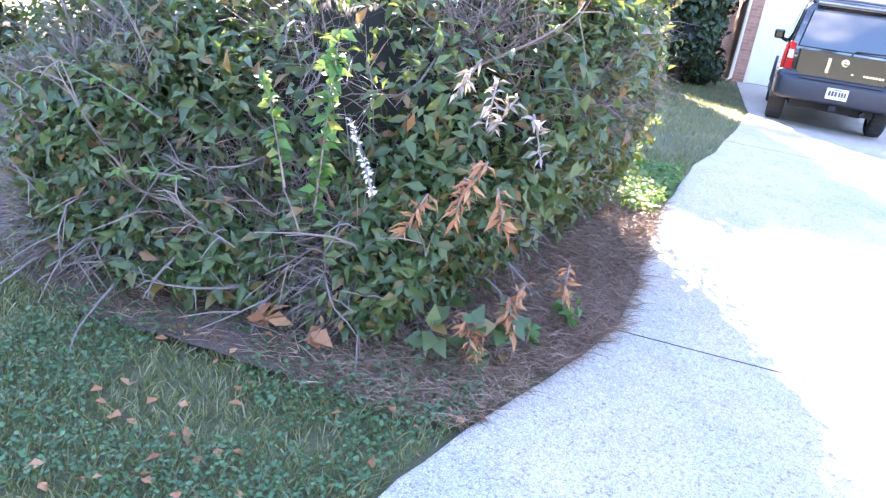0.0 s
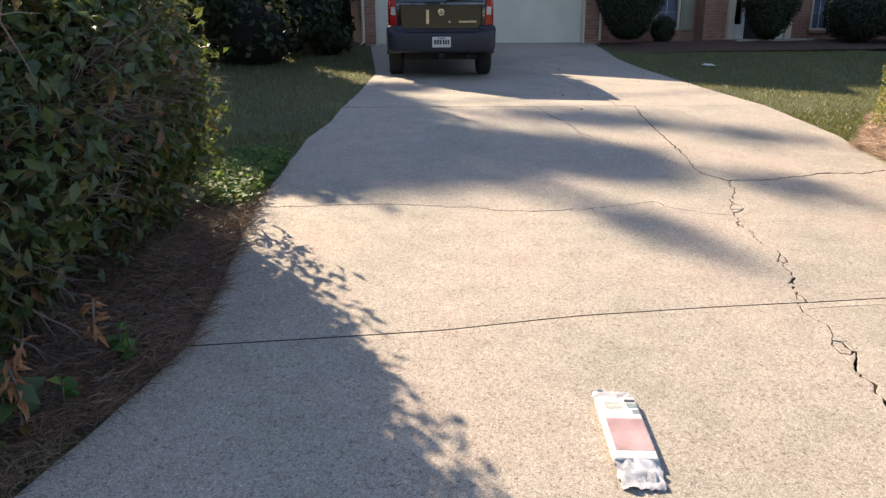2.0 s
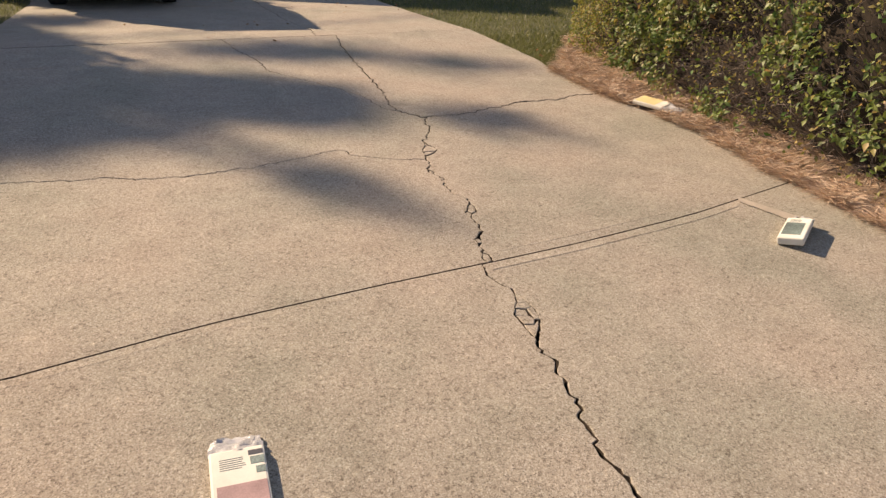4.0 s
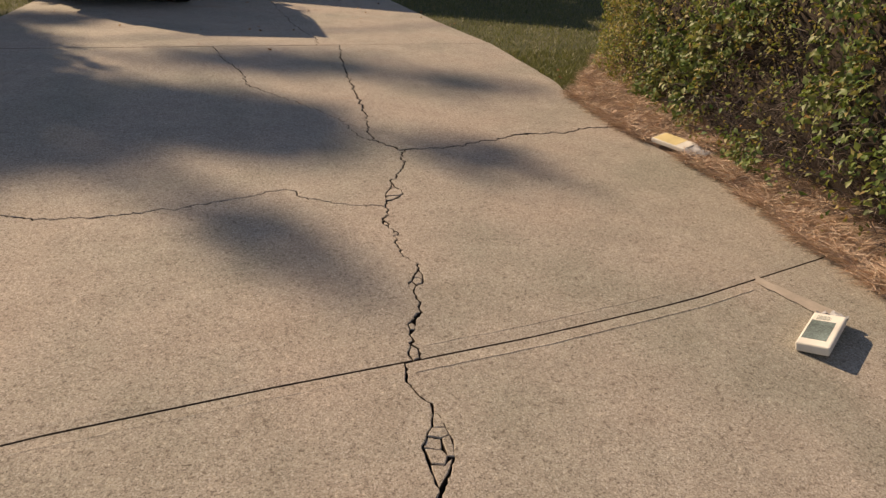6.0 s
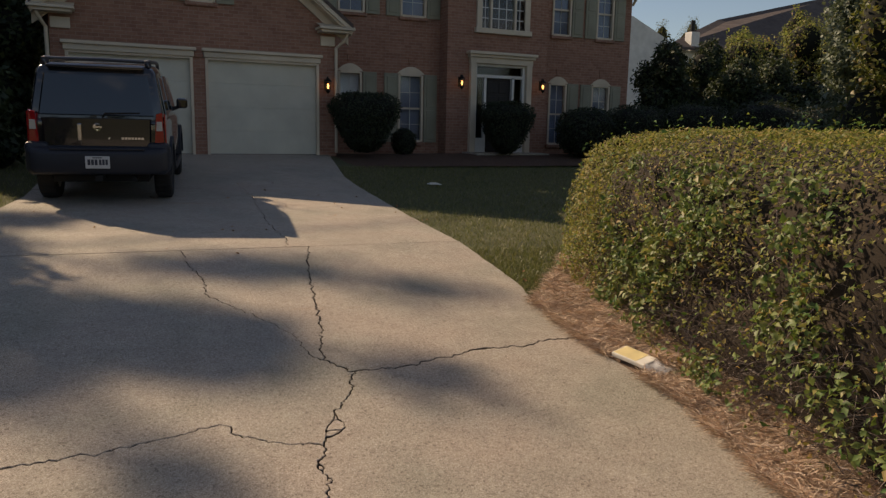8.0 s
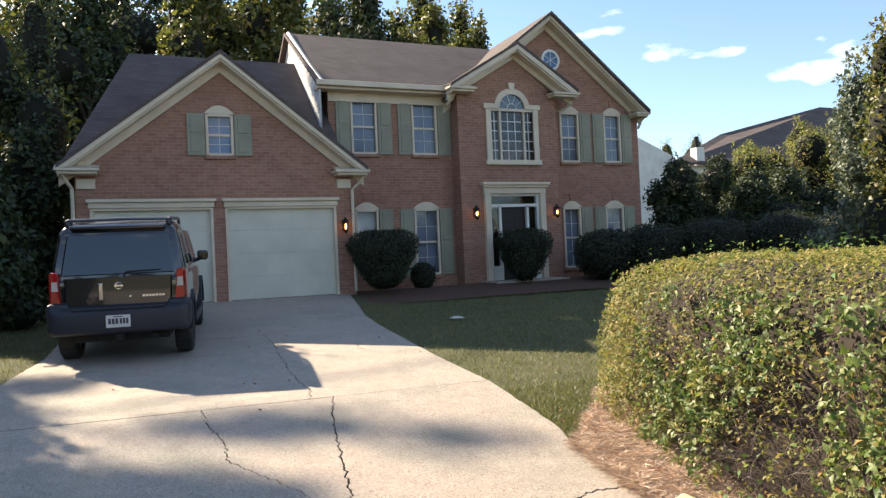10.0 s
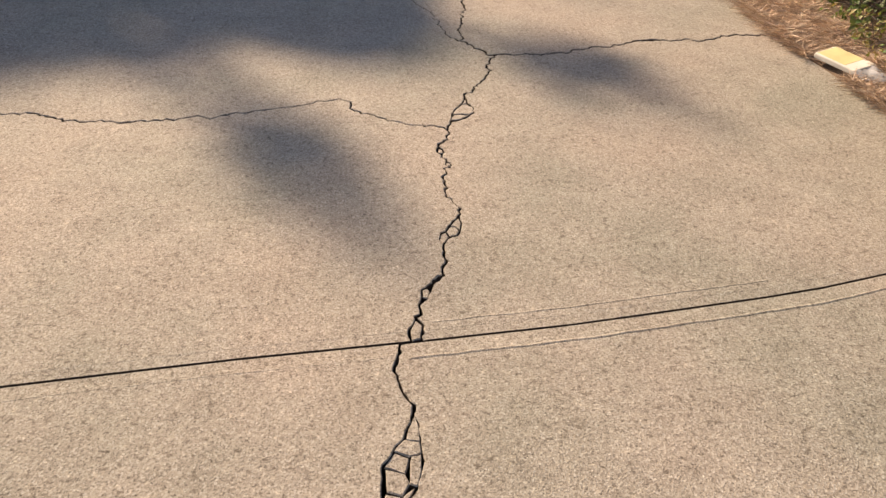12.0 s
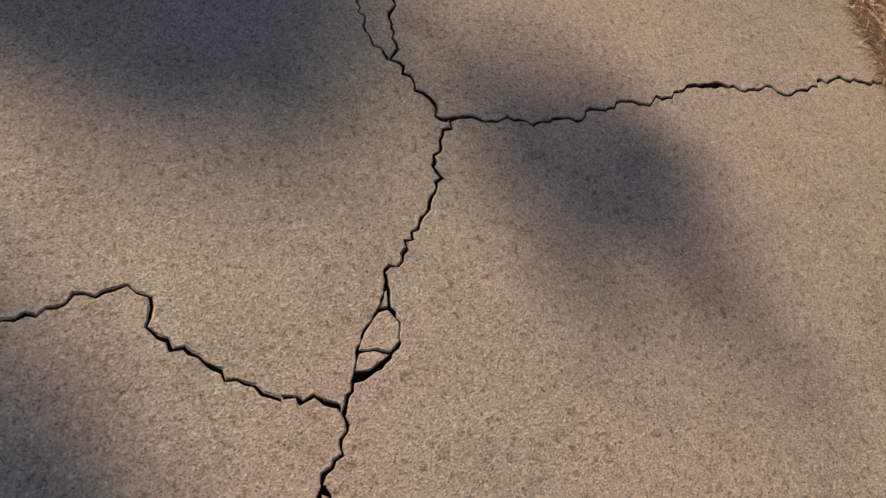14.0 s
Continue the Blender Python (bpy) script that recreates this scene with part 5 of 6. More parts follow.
part("badge", Build().lathe([(0.030, -0.008), (0.052, -0.010), (0.052, 0.0), (0.030, 0.0), (0.030, -0.008)], (0.0, 0.068, 1.02), "y", 24).box(-0.058, 0.058, 0.056, 0.066, 1.01, 1.03), CHROME, car, "round silver badge")
nm = Build()
for i in range(7):
    nm.box(0.30 + i * 0.043, 0.332 + i * 0.043, 0.066, 0.074, 0.865, 0.893)
part("name_bars", nm, CHROME, car, "small silver bars")
part("lock", Build().lathe([(0.0, -0.008), (0.016, -0.006), (0.016, 0.0)], (0.14, 0.072, 0.88), "y", 12), CHROME, car)
part("tailgate_handle", Build().box(-0.26, -0.20, 0.055, 0.08, 0.84, 1.06, 0.01), CHROME, car)
part("wiper", Build().tube([(0.06, 0.09, 1.14), (0.10, 0.10, 1.19), (0.55, 0.125, 1.20)], 0.011, 6), IRON, car)
part("spoiler", Build().box(-0.62, 0.62, 0.20, 0.36, 1.745, 1.785, 0.015), CAR_PAINT, car)
part("underbody", Build().box(-0.62, 0.62, 0.2, 4.2, 0.30, 0.48).box(-0.75, 0.75, 0.80, 0.92, 0.32, 0.42), UNDERSIDE, car)
part("exhaust", Build().tube([(0.45, -0.02, 0.36), (0.45, 0.5, 0.34)], 0.035, 10), UNDERSIDE, car)
part("tow_hitch", Build().box(-0.05, 0.05, -0.08, 0.3, 0.34, 0.42, 0.01), UNDERSIDE, car)

# ---- plants ----
RNG = np.random.default_rng(7)


def leaf_mesh(name, at, face, size, mat, parent=None, aspect=0.45, droop=0.25, along=None, label="", rng=RNG):
    """Many folded leaves in one mesh: places, the way each blade faces, and sizes."""
    n = len(at)
    face = face / (np.linalg.norm(face, axis=1, keepdims=True) + 1e-9)
    if along is None:
        along = rng.normal(size=(n, 3))
    along = along - face * (along * face).sum(1, keepdims=True)
    along /= np.linalg.norm(along, axis=1, keepdims=True) + 1e-9
    side = np.cross(face, along)
    L = size[:, None]
    W = L * aspect * rng.uniform(0.75, 1.25, (n, 1))
    v = np.empty((n, 6, 3))
    v[:, 0] = at
    v[:, 1] = at + along * L * 0.45 + side * W * 0.5 + face * L * 0.10
    v[:, 2] = at + along * L * 0.50 - face * L * 0.02
    v[:, 3] = at + along * L * 0.45 - side * W * 0.5 + face * L * 0.10
    v[:, 4] = at + along * L - face * L * droop
    v[:, 5] = at + along * L * 0.82 + side * W * 0.22 - face * L * droop * 0.5
    base = (np.arange(n) * 6)[:, None, None]
    f = (np.array([[0, 1, 2], [0, 2, 3], [1, 4, 2], [3, 2, 4]])[None] + base).reshape(-1, 3)
    me = bpy.data.meshes.new(name)
    me.vertices.add(n * 6)
    me.vertices.foreach_set("co", v.reshape(-1))
    me.loops.add(len(f) * 3)
    me.loops.foreach_set("vertex_index", f.reshape(-1).astype(np.int32))
    me.polygons.add(len(f))
    me.polygons.foreach_set("loop_start", np.arange(0, len(f) * 3, 3, dtype=np.int32))
    me.update(calc_edges=True)
    me.materials.append(mat)
    ob = new(name, me)
    ob.parent = parent
    if label:
        ob["label"] = label
    return ob


def blade_mesh(name, root, tip, width, mat, parent=None, sag=0.0, rng=RNG):
    """Thin bent strips from root to tip: grass, needles, twigs seen small."""
    n = len(root)
    d = tip - root
    side = np.cross(d, rng.normal(size=(n, 3)))
    side /= np.linalg.norm(side, axis=1, keepdims=True) + 1e-9
    w = width[:, None] * 0.5
    mid = root + d * 0.55
    mid[:, 2] += sag * np.linalg.norm(d, axis=1)
    v = np.empty((n, 5, 3))
    v[:, 0], v[:, 1] = root - side * w, root + side * w
    v[:, 2], v[:, 3] = mid - side * w * 0.8, mid + side * w * 0.8
    v[:, 4] = tip
    base = (np.arange(n) * 5)[:, None, None]
    f = (np.array([[0, 1, 3], [0, 3, 2], [2, 3, 4]])[None] + base).reshape(-1, 3)
    me = bpy.data.meshes.new(name)
    me.vertices.add(n * 5)
    me.vertices.foreach_set("co", v.reshape(-1))
    me.loops.add(len(f) * 3)
    me.loops.foreach_set("vertex_index", f.reshape(-1).astype(np.int32))
    me.polygons.add(len(f))
    me.polygons.foreach_set("loop_start", np.arange(0, len(f) * 3, 3, dtype=np.int32))
    me.update(calc_edges=True)
    me.materials.append(mat)
    ob = new(name, me)
    ob.parent = parent
    return ob


def lands(p):
    return np.array([land(x, y) for x, y in p[:, :2]])


def directions(n, rng=RNG):
    d = rng.normal(size=(n, 3))
    return d / np.linalg.norm(d, axis=1, keepdims=True)


def lumpy(d, seed, amount, freq=2.2):
    return np.array([1 + amount * noise.noise(Vector((a * freq + seed, b * freq, c * freq))) for a, b, c in d])


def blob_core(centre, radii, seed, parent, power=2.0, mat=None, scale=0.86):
    """A dense, uneven inner mass, its colour painted as shade, that stops one from seeing through a bush."""
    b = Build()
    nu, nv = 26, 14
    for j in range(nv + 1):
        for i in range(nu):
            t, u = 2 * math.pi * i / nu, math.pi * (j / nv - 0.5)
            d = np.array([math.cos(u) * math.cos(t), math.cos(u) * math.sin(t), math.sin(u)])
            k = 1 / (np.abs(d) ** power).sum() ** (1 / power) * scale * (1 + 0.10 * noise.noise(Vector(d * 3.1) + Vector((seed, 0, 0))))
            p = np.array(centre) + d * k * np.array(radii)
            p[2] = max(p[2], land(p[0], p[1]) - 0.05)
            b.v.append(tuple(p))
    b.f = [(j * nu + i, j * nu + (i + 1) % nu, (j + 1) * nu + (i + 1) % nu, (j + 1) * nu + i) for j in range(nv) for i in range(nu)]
    return part("shade_core", b, mat or DARK_CORE, parent, smooth=True)


def on_blob(n, centre, radii, seed, power=2.0, lump=0.12, depth=0.16, rng=RNG):
    """Places and outward ways on an uneven rounded body."""
    d = directions(n, rng)
    k = 1 / (np.abs(d) ** power).sum(1) ** (1 / power)
    k = k * lumpy(d, seed, lump, 3.0) * (1 - depth * rng.random(n) ** 2)
    p = np.array(centre) + d * k[:, None] * np.array(radii)
    out = np.sign(d) * np.abs(d * k[:, None]) ** (power - 1) / np.array(radii)
    return p, out / (np.linalg.norm(out, axis=1, keepdims=True) + 1e-9)


def clipped_bush(name, label, centre, radii, n, size, mat, seed, power=2.0, lump=0.10, taper=0.0, group="", cat="bush"):
    rng = np.random.default_rng(seed)
    x, y = centre[:2]
    bush = thing(name, label, cat, group)
    p, out = on_blob(n, centre, radii, seed, power, lump, 0.14, rng)
    keep = p[:, 2] > lands(p) + 0.02
    p, out = p[keep], out[keep]
    if taper:
        k = 1 - taper * np.clip((centre[2] + radii[2] * 0.5 - p[:, 2]) / (radii[2] * 1.5), 0, 1)
        p[:, :2] = np.array([x, y]) + (p[:, :2] - np.array([x, y])) * k[:, None]
    leaf_mesh("leaves", p, out + rng.normal(size=p.shape) * 0.55, rng.uniform(0.7, 1.3, len(p)) * size, mat, bush, 0.5, rng=rng)
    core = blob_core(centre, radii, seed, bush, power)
    if taper:
        for v in core.data.vertices:
            k = 1 - taper * min(1, max(0, (centre[2] + radii[2] * 0.5 - v.co.z) / (radii[2] * 1.5)))
            v.co.x, v.co.y = x + (v.co.x - x) * k, y + (v.co.y - y) * k
    return bush


# large clipped hedge beside the driveway
HEDGE_C, HEDGE_R, HEDGE_TURN = (9.03, 5.05, 0.90), (2.36, 2.78, 1.25), -14
rng = np.random.default_rng(21)
hedge = thing("hedge", "large clipped hedge of olive and bronze leaves with bare patches", "hedge")


def hedge_points(n, depth, rng):
    p, out = on_blob(n, HEDGE_C, HEDGE_R, 4.0, 8.0, 0.032, depth, rng)
    a = radians(HEDGE_TURN)
    q = p[:, :2] - np.array(HEDGE_C[:2])
    p[:, 0] = HEDGE_C[0] + q[:, 0] * math.cos(a) - q[:, 1] * math.sin(a)
    p[:, 1] = HEDGE_C[1] + q[:, 0] * math.sin(a) + q[:, 1] * math.cos(a)
    low = np.clip((1.0 - p[:, 2]) / 0.6, 0, 1)
    p[:, 0] -= low * 0.10 * (p[:, 0] < HEDGE_C[0])
    keep = (p[:, 2] > lands(p) + 0.05) & (p[:, 0] < 10.9)
    return p[keep], out[keep]


def speckle(p, freq, seed):
    return np.array([noise.noise(Vector(q * freq) + Vector((seed, 2, 1))) for q in p])


p, out = hedge_points(230000, 0.10, rng)
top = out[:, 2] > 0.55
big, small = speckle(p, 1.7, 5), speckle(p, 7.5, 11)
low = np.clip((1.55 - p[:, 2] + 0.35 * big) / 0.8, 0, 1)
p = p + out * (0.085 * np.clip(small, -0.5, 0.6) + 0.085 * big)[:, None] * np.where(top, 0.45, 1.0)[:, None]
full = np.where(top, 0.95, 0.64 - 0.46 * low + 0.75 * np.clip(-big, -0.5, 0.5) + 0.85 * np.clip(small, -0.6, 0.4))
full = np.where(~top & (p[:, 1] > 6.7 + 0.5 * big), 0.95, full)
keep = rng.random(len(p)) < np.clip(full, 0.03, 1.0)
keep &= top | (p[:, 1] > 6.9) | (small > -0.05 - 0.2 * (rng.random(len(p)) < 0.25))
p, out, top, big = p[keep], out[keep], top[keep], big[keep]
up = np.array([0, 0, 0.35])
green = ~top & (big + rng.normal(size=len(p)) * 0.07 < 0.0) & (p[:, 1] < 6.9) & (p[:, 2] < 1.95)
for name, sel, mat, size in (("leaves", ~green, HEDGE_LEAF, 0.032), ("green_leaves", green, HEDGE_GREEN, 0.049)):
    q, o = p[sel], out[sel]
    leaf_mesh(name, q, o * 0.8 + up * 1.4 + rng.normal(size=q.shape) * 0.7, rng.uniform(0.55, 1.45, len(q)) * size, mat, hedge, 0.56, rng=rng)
p, out = hedge_points(2200, 0.05, rng)
tw = p + out * rng.uniform(0.02, 0.10, (len(p), 1)) + np.array([0, 0, 0.05])
leaf_mesh("new_growth", tw, out + rng.normal(size=p.shape) * 0.6 + up, rng.uniform(0.7, 1.3, len(p)) * 0.05, VINE_LEAF, hedge, 0.5, label="pale green new shoots", rng=rng)
p, out = hedge_points(52000, 0.12, rng)
sel = (np.abs(out[:, 2]) < 0.6) & (rng.random(len(p)) < 0.25 + 0.7 * np.clip((1.5 - p[:, 2]) / 0.8, 0, 1))
p, out = p[sel], out[sel]
g = rng.normal(size=p.shape) * 0.7 + out * 0.4 + np.array([0, 0, 0.25])
blade_mesh("twig_mass", p - out * 0.15, p + g / np.linalg.norm(g, axis=1, keepdims=True) * rng.uniform(0.06, 0.24, (len(p), 1)) - out * 0.05, rng.uniform(0.003, 0.007, len(p)), TWIG, hedge, 0.12, rng=rng)
# Solid brown core paints the shaded hollows between the hedge leaves.
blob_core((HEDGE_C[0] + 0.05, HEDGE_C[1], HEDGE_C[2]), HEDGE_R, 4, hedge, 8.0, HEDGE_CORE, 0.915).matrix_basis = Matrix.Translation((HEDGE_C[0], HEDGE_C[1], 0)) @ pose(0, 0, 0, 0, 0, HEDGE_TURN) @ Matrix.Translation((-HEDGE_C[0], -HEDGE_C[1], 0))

# overgrown shrub by the lower driveway
rng = np.random.default_rng(33)
shrub = thing("shrub", "large overgrown shrub of mixed dark leaves and bare grey twigs", "shrub")
LOBES = [((-1.55, 3.95, 0.85), (1.15, 1.15, 1.10)), ((-0.75, 4.25, 0.92), (0.95, 1.05, 1.02)), ((-0.34, 4.85, 1.15), (0.62, 0.75, 1.10)), ((-2.5, 4.6, 0.9), (1.0, 1.2, 1.2)), ((-0.9, 5.3, 1.05), (1.1, 0.9, 0.95)), ((-1.3, 3.45, 0.6), (0.85, 0.75, 0.6)), ((-2.15, 3.6, 0.75), (0.8, 0.85, 0.95)), ((-0.32, 5.0, 1.55), (0.52, 0.6, 0.72)), ((-0.50, 4.55, 1.80), (0.58, 0.7, 0.72)), ((-0.95, 4.2, 1.85), (0.75, 0.75, 0.72)), ((-1.3, 4.3, 1.35), (1.2, 0.9, 0.75)), ((-2.9, 3.9, 0.8), (0.85, 1.0, 1.0)), ((-2.55, 3.15, 0.65), (0.6, 0.6, 0.7)), ((-1.75, 3.05, 0.42), (0.6, 0.5, 0.42)), ((-1.05, 3.05, 0.45), (0.5, 0.42, 0.42)), ((-2.4, 2.95, 0.40), (0.5, 0.45, 0.42))]
LOBES = [((c[0] - (0.10 if c[0] > -0.5 else 0.0), c[1], c[2] + (0.16 if c[2] > 0.8 else 0.0) - (0.42 if c[2] > 1.5 else 0.0) - (0.20 if c[2] > 1.7 else 0.0)), r) for c, r in LOBES]


def shrub_limit(p):
    """How far the shrub reaches towards the driveway, by place and height."""
    up = np.clip((1.15 - (p[:, 2] - lands(p))) / 1.15, 0, 1)
    return np.array([EDGE_LEFT(y) for y in p[:, 1]]) - 0.22 - 0.50 * up * np.clip((5.6 - p[:, 1]) / 1.6, 0.1, 1) + 0.12 * speckle(p, 2.5, 9)


ps, outs = [], []
for k, (c, r) in enumerate(LOBES):
    p, out = on_blob(14000, c, r, k * 3.3, 2.3, 0.26, 0.36, rng)
    inside = np.zeros(len(p), bool)
    for j, (c2, r2) in enumerate(LOBES):
        if j != k:
            inside |= (((p - np.array(c2)) / np.array(r2)) ** 2).sum(1) < 0.55
    p[:, 0] = np.minimum(p[:, 0], shrub_limit(p) - 0.22 * rng.random(len(p)) ** 2)
    keep = ~inside & (p[:, 2] > lands(p) + 0.10) & (rng.random(len(p)) < np.where(p[:, 0] > shrub_limit(p) - 0.22, 0.6, 1.0))
    ps.append(p[keep])
    outs.append(out[keep])
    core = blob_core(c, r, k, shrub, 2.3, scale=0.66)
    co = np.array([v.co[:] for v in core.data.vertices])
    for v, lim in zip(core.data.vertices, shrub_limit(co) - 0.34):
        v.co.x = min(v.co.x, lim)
p, out = np.concatenate(ps), np.concatenate(outs)
patch = np.array([noise.noise(Vector(q * 1.6)) for q in p])
fine = speckle(p, 4.5, 3)
keep = rng.random(len(p)) < np.clip(0.62 - 1.3 * patch - 1.1 * fine, 0.06, 1.0)
bare_p, bare_out = p[~keep], out[~keep]
p, out = p[keep], out[keep]
leaf_mesh("leaves", p, out * 0.7 + np.array([0, 0, 0.4]) + rng.normal(size=p.shape) * 0.6, rng.uniform(0.5, 1.6, len(p)) * 0.074, SHRUB_LEAF, shrub, 0.42, rng=rng)
sel = rng.choice(len(bare_p), 20000)
q, o = bare_p[sel], bare_out[sel]
g = o * 0.55 + rng.normal(size=q.shape) * 0.75
g /= np.linalg.norm(g, axis=1, keepdims=True)
blade_mesh("twig_mass", q - o * 0.12, q + g * rng.uniform(0.06, 0.30, (len(q), 1)), rng.uniform(0.0025, 0.006, len(q)), TWIG, shrub, 0.06, rng=rng)
inner = np.flatnonzero((bare_p[:, 0] < -0.45) & (bare_p[:, 2] < 1.75) & (bare_p[:, 1] < 4.6))
for k in range(190):
    j = rng.choice(inner)
    a = Vector(bare_p[j] - bare_out[j] * 0.15)
    o = Vector(bare_out[j] * 0.6 + rng.normal(size=3) * 0.7).normalized()
    ln = rng.uniform(0.25, 0.75)
    bend = Vector(rng.normal(size=3) * 0.10)
    pts = [a + o * ln * t + bend * math.sin(t * 3) for t in (0, 0.2, 0.4, 0.6, 0.8, 1.0)]
    b = Build().tube(pts, [0.008, 0.007, 0.006, 0.005, 0.0035, 0.002], 5)
    for i in (1, 2, 3, 4):
        w = (o + Vector(rng.normal(size=3) * 0.7)).normalized() * ln * rng.uniform(0.15, 0.4)
        b.tube([pts[i], pts[i] + w * 0.5 + Vector((0, 0, 0.01)), pts[i] + w], [0.004, 0.003, 0.0015], 4)
    part("branch", b, TWIG, shrub)


def spray(name, root, way, length, n, size, mat, seed, label, aspect=0.45):
    """A shoot with leaves along it."""
    rng = np.random.default_rng(seed)
    way = Vector(way).normalized()
    pts = [Vector(root) + way * length * t + Vector((0, 0, -0.10 * length * t * t)) for t in (0, 0.25, 0.5, 0.75, 1.0)]
    st = part(name, Build().tube(pts, [0.006, 0.005, 0.004, 0.003, 0.002], 5), TWIG, shrub, label)
    t = rng.random(n)
    at = np.array([pts[0] + way * length * k + Vector((0, 0, -0.10 * length * k * k)) for k in t])
    al = np.array(way)[None] * 0.6 + rng.normal(size=(n, 3)) * 0.7
    leaf_mesh("leaves", at, np.array([0, -0.5, 0.8])[None] + rng.normal(size=(n, 3)) * 0.45, rng.uniform(0.6, 1.2, n) * size, mat, st, aspect, along=al, rng=rng)


spray("vine", (-1.30, 2.66, 0.80), (0.05, -0.05, 1), 0.85, 110, 0.075, VINE_LEAF, 1, "bright green vine shoot", 0.55)
spray("vine", (-1.42, 2.60, 0.90), (-0.25, -0.05, 1), 0.55, 60, 0.07, VINE_LEAF, 2, "bright green vine shoot", 0.55)
spray("vine", (-2.10, 2.70, 1.05), (-0.9, -0.1, 0.45), 0.5, 32, 0.055, VINE_LEAF, 3, "pale green shoot")
spray("vine", (-1.85, 2.56, 0.85), (-0.6, -0.35, 0.10), 0.3, 22, 0.05, VINE_LEAF, 4, "pale green shoot")
spray("seed_head", (-0.97, 2.45, 0.99), (-0.55, 0.40, 0.85), 0.38, 70, 0.026, PALE_STALK, 5, "pale dry seed head", 0.6)
for k, (x, y, z) in enumerate([(-0.60, 2.80, 1.16), (-0.68, 2.78, 1.08), (-0.54, 2.80, 1.06), (-0.80, 2.68, 1.00), (-0.20, 3.30, 0.66), (-0.42, 2.92, 0.56), (-0.36, 2.95, 0.62), (-0.50, 2.85, 0.42), (-0.58, 2.82, 0.48)]):
    spray("dead_spray", (x, y - 0.04, z), (0.3 * (k % 3 - 1), -0.25, -0.7), 0.16, 24, 0.080, DRY_LEAF, 40 + k, "spray of dead rust-brown leaves", 0.24)
for k, (x, y, z) in enumerate([(-0.53, 2.78, 1.44), (-0.62, 2.76, 1.50), (-0.46, 2.82, 1.38), (-0.70, 2.76, 1.56)]):
    spray("grey_spray", (x, y, z), (0.3 * (k % 3 - 1), -0.3, -0.6), 0.18, 18, 0.070, GREY_DRY, 80 + k, "spray of withered grey leaves", 0.25)
for k, (x, y) in enumerate([(-0.55, 2.80), (-0.42, 2.92), (-0.72, 2.72), (-0.14, 3.46), (-0.32, 3.10), (-0.20, 3.55)]):
    spray("broad_leaf_shoot", (x, y, land(x, y)), (0.1, -0.25, 1), 0.30 if k < 3 else 0.16, 14, 0.11 if k < 3 else 0.07, SHRUB_LEAF if k < 3 else VINE_LEAF, 60 + k, "shoot with broad green leaves", 0.7)
spray("orange_leaf_shoot", (-1.42, 2.62, land(-1.4, 2.6)), (-0.1, -0.3, 0.6), 0.16, 9, 0.12, DRY_LEAF, 70, "orange-brown dying leaves", 0.8)
spray("orange_leaf_shoot", (-1.27, 2.64, land(-1.3, 2.6)), (0.3, -0.3, 0.6), 0.14, 7, 0.11, DRY_LEAF, 71, "orange-brown dying leaves", 0.8)


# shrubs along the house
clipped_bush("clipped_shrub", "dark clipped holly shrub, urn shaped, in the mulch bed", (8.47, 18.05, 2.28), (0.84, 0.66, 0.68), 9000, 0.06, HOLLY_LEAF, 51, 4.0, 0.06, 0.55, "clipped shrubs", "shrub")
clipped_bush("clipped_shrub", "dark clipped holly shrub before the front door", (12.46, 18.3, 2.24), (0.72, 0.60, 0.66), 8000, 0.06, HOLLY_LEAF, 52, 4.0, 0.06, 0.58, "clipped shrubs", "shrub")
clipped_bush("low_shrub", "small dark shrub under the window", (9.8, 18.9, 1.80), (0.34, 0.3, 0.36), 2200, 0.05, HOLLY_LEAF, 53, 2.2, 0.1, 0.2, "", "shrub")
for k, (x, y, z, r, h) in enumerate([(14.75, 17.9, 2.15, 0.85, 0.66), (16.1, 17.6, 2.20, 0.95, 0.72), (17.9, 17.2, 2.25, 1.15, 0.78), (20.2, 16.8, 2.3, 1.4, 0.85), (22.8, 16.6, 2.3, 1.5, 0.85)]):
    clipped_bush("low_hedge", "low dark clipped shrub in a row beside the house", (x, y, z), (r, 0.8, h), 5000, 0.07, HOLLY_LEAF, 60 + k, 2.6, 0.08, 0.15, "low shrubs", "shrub")


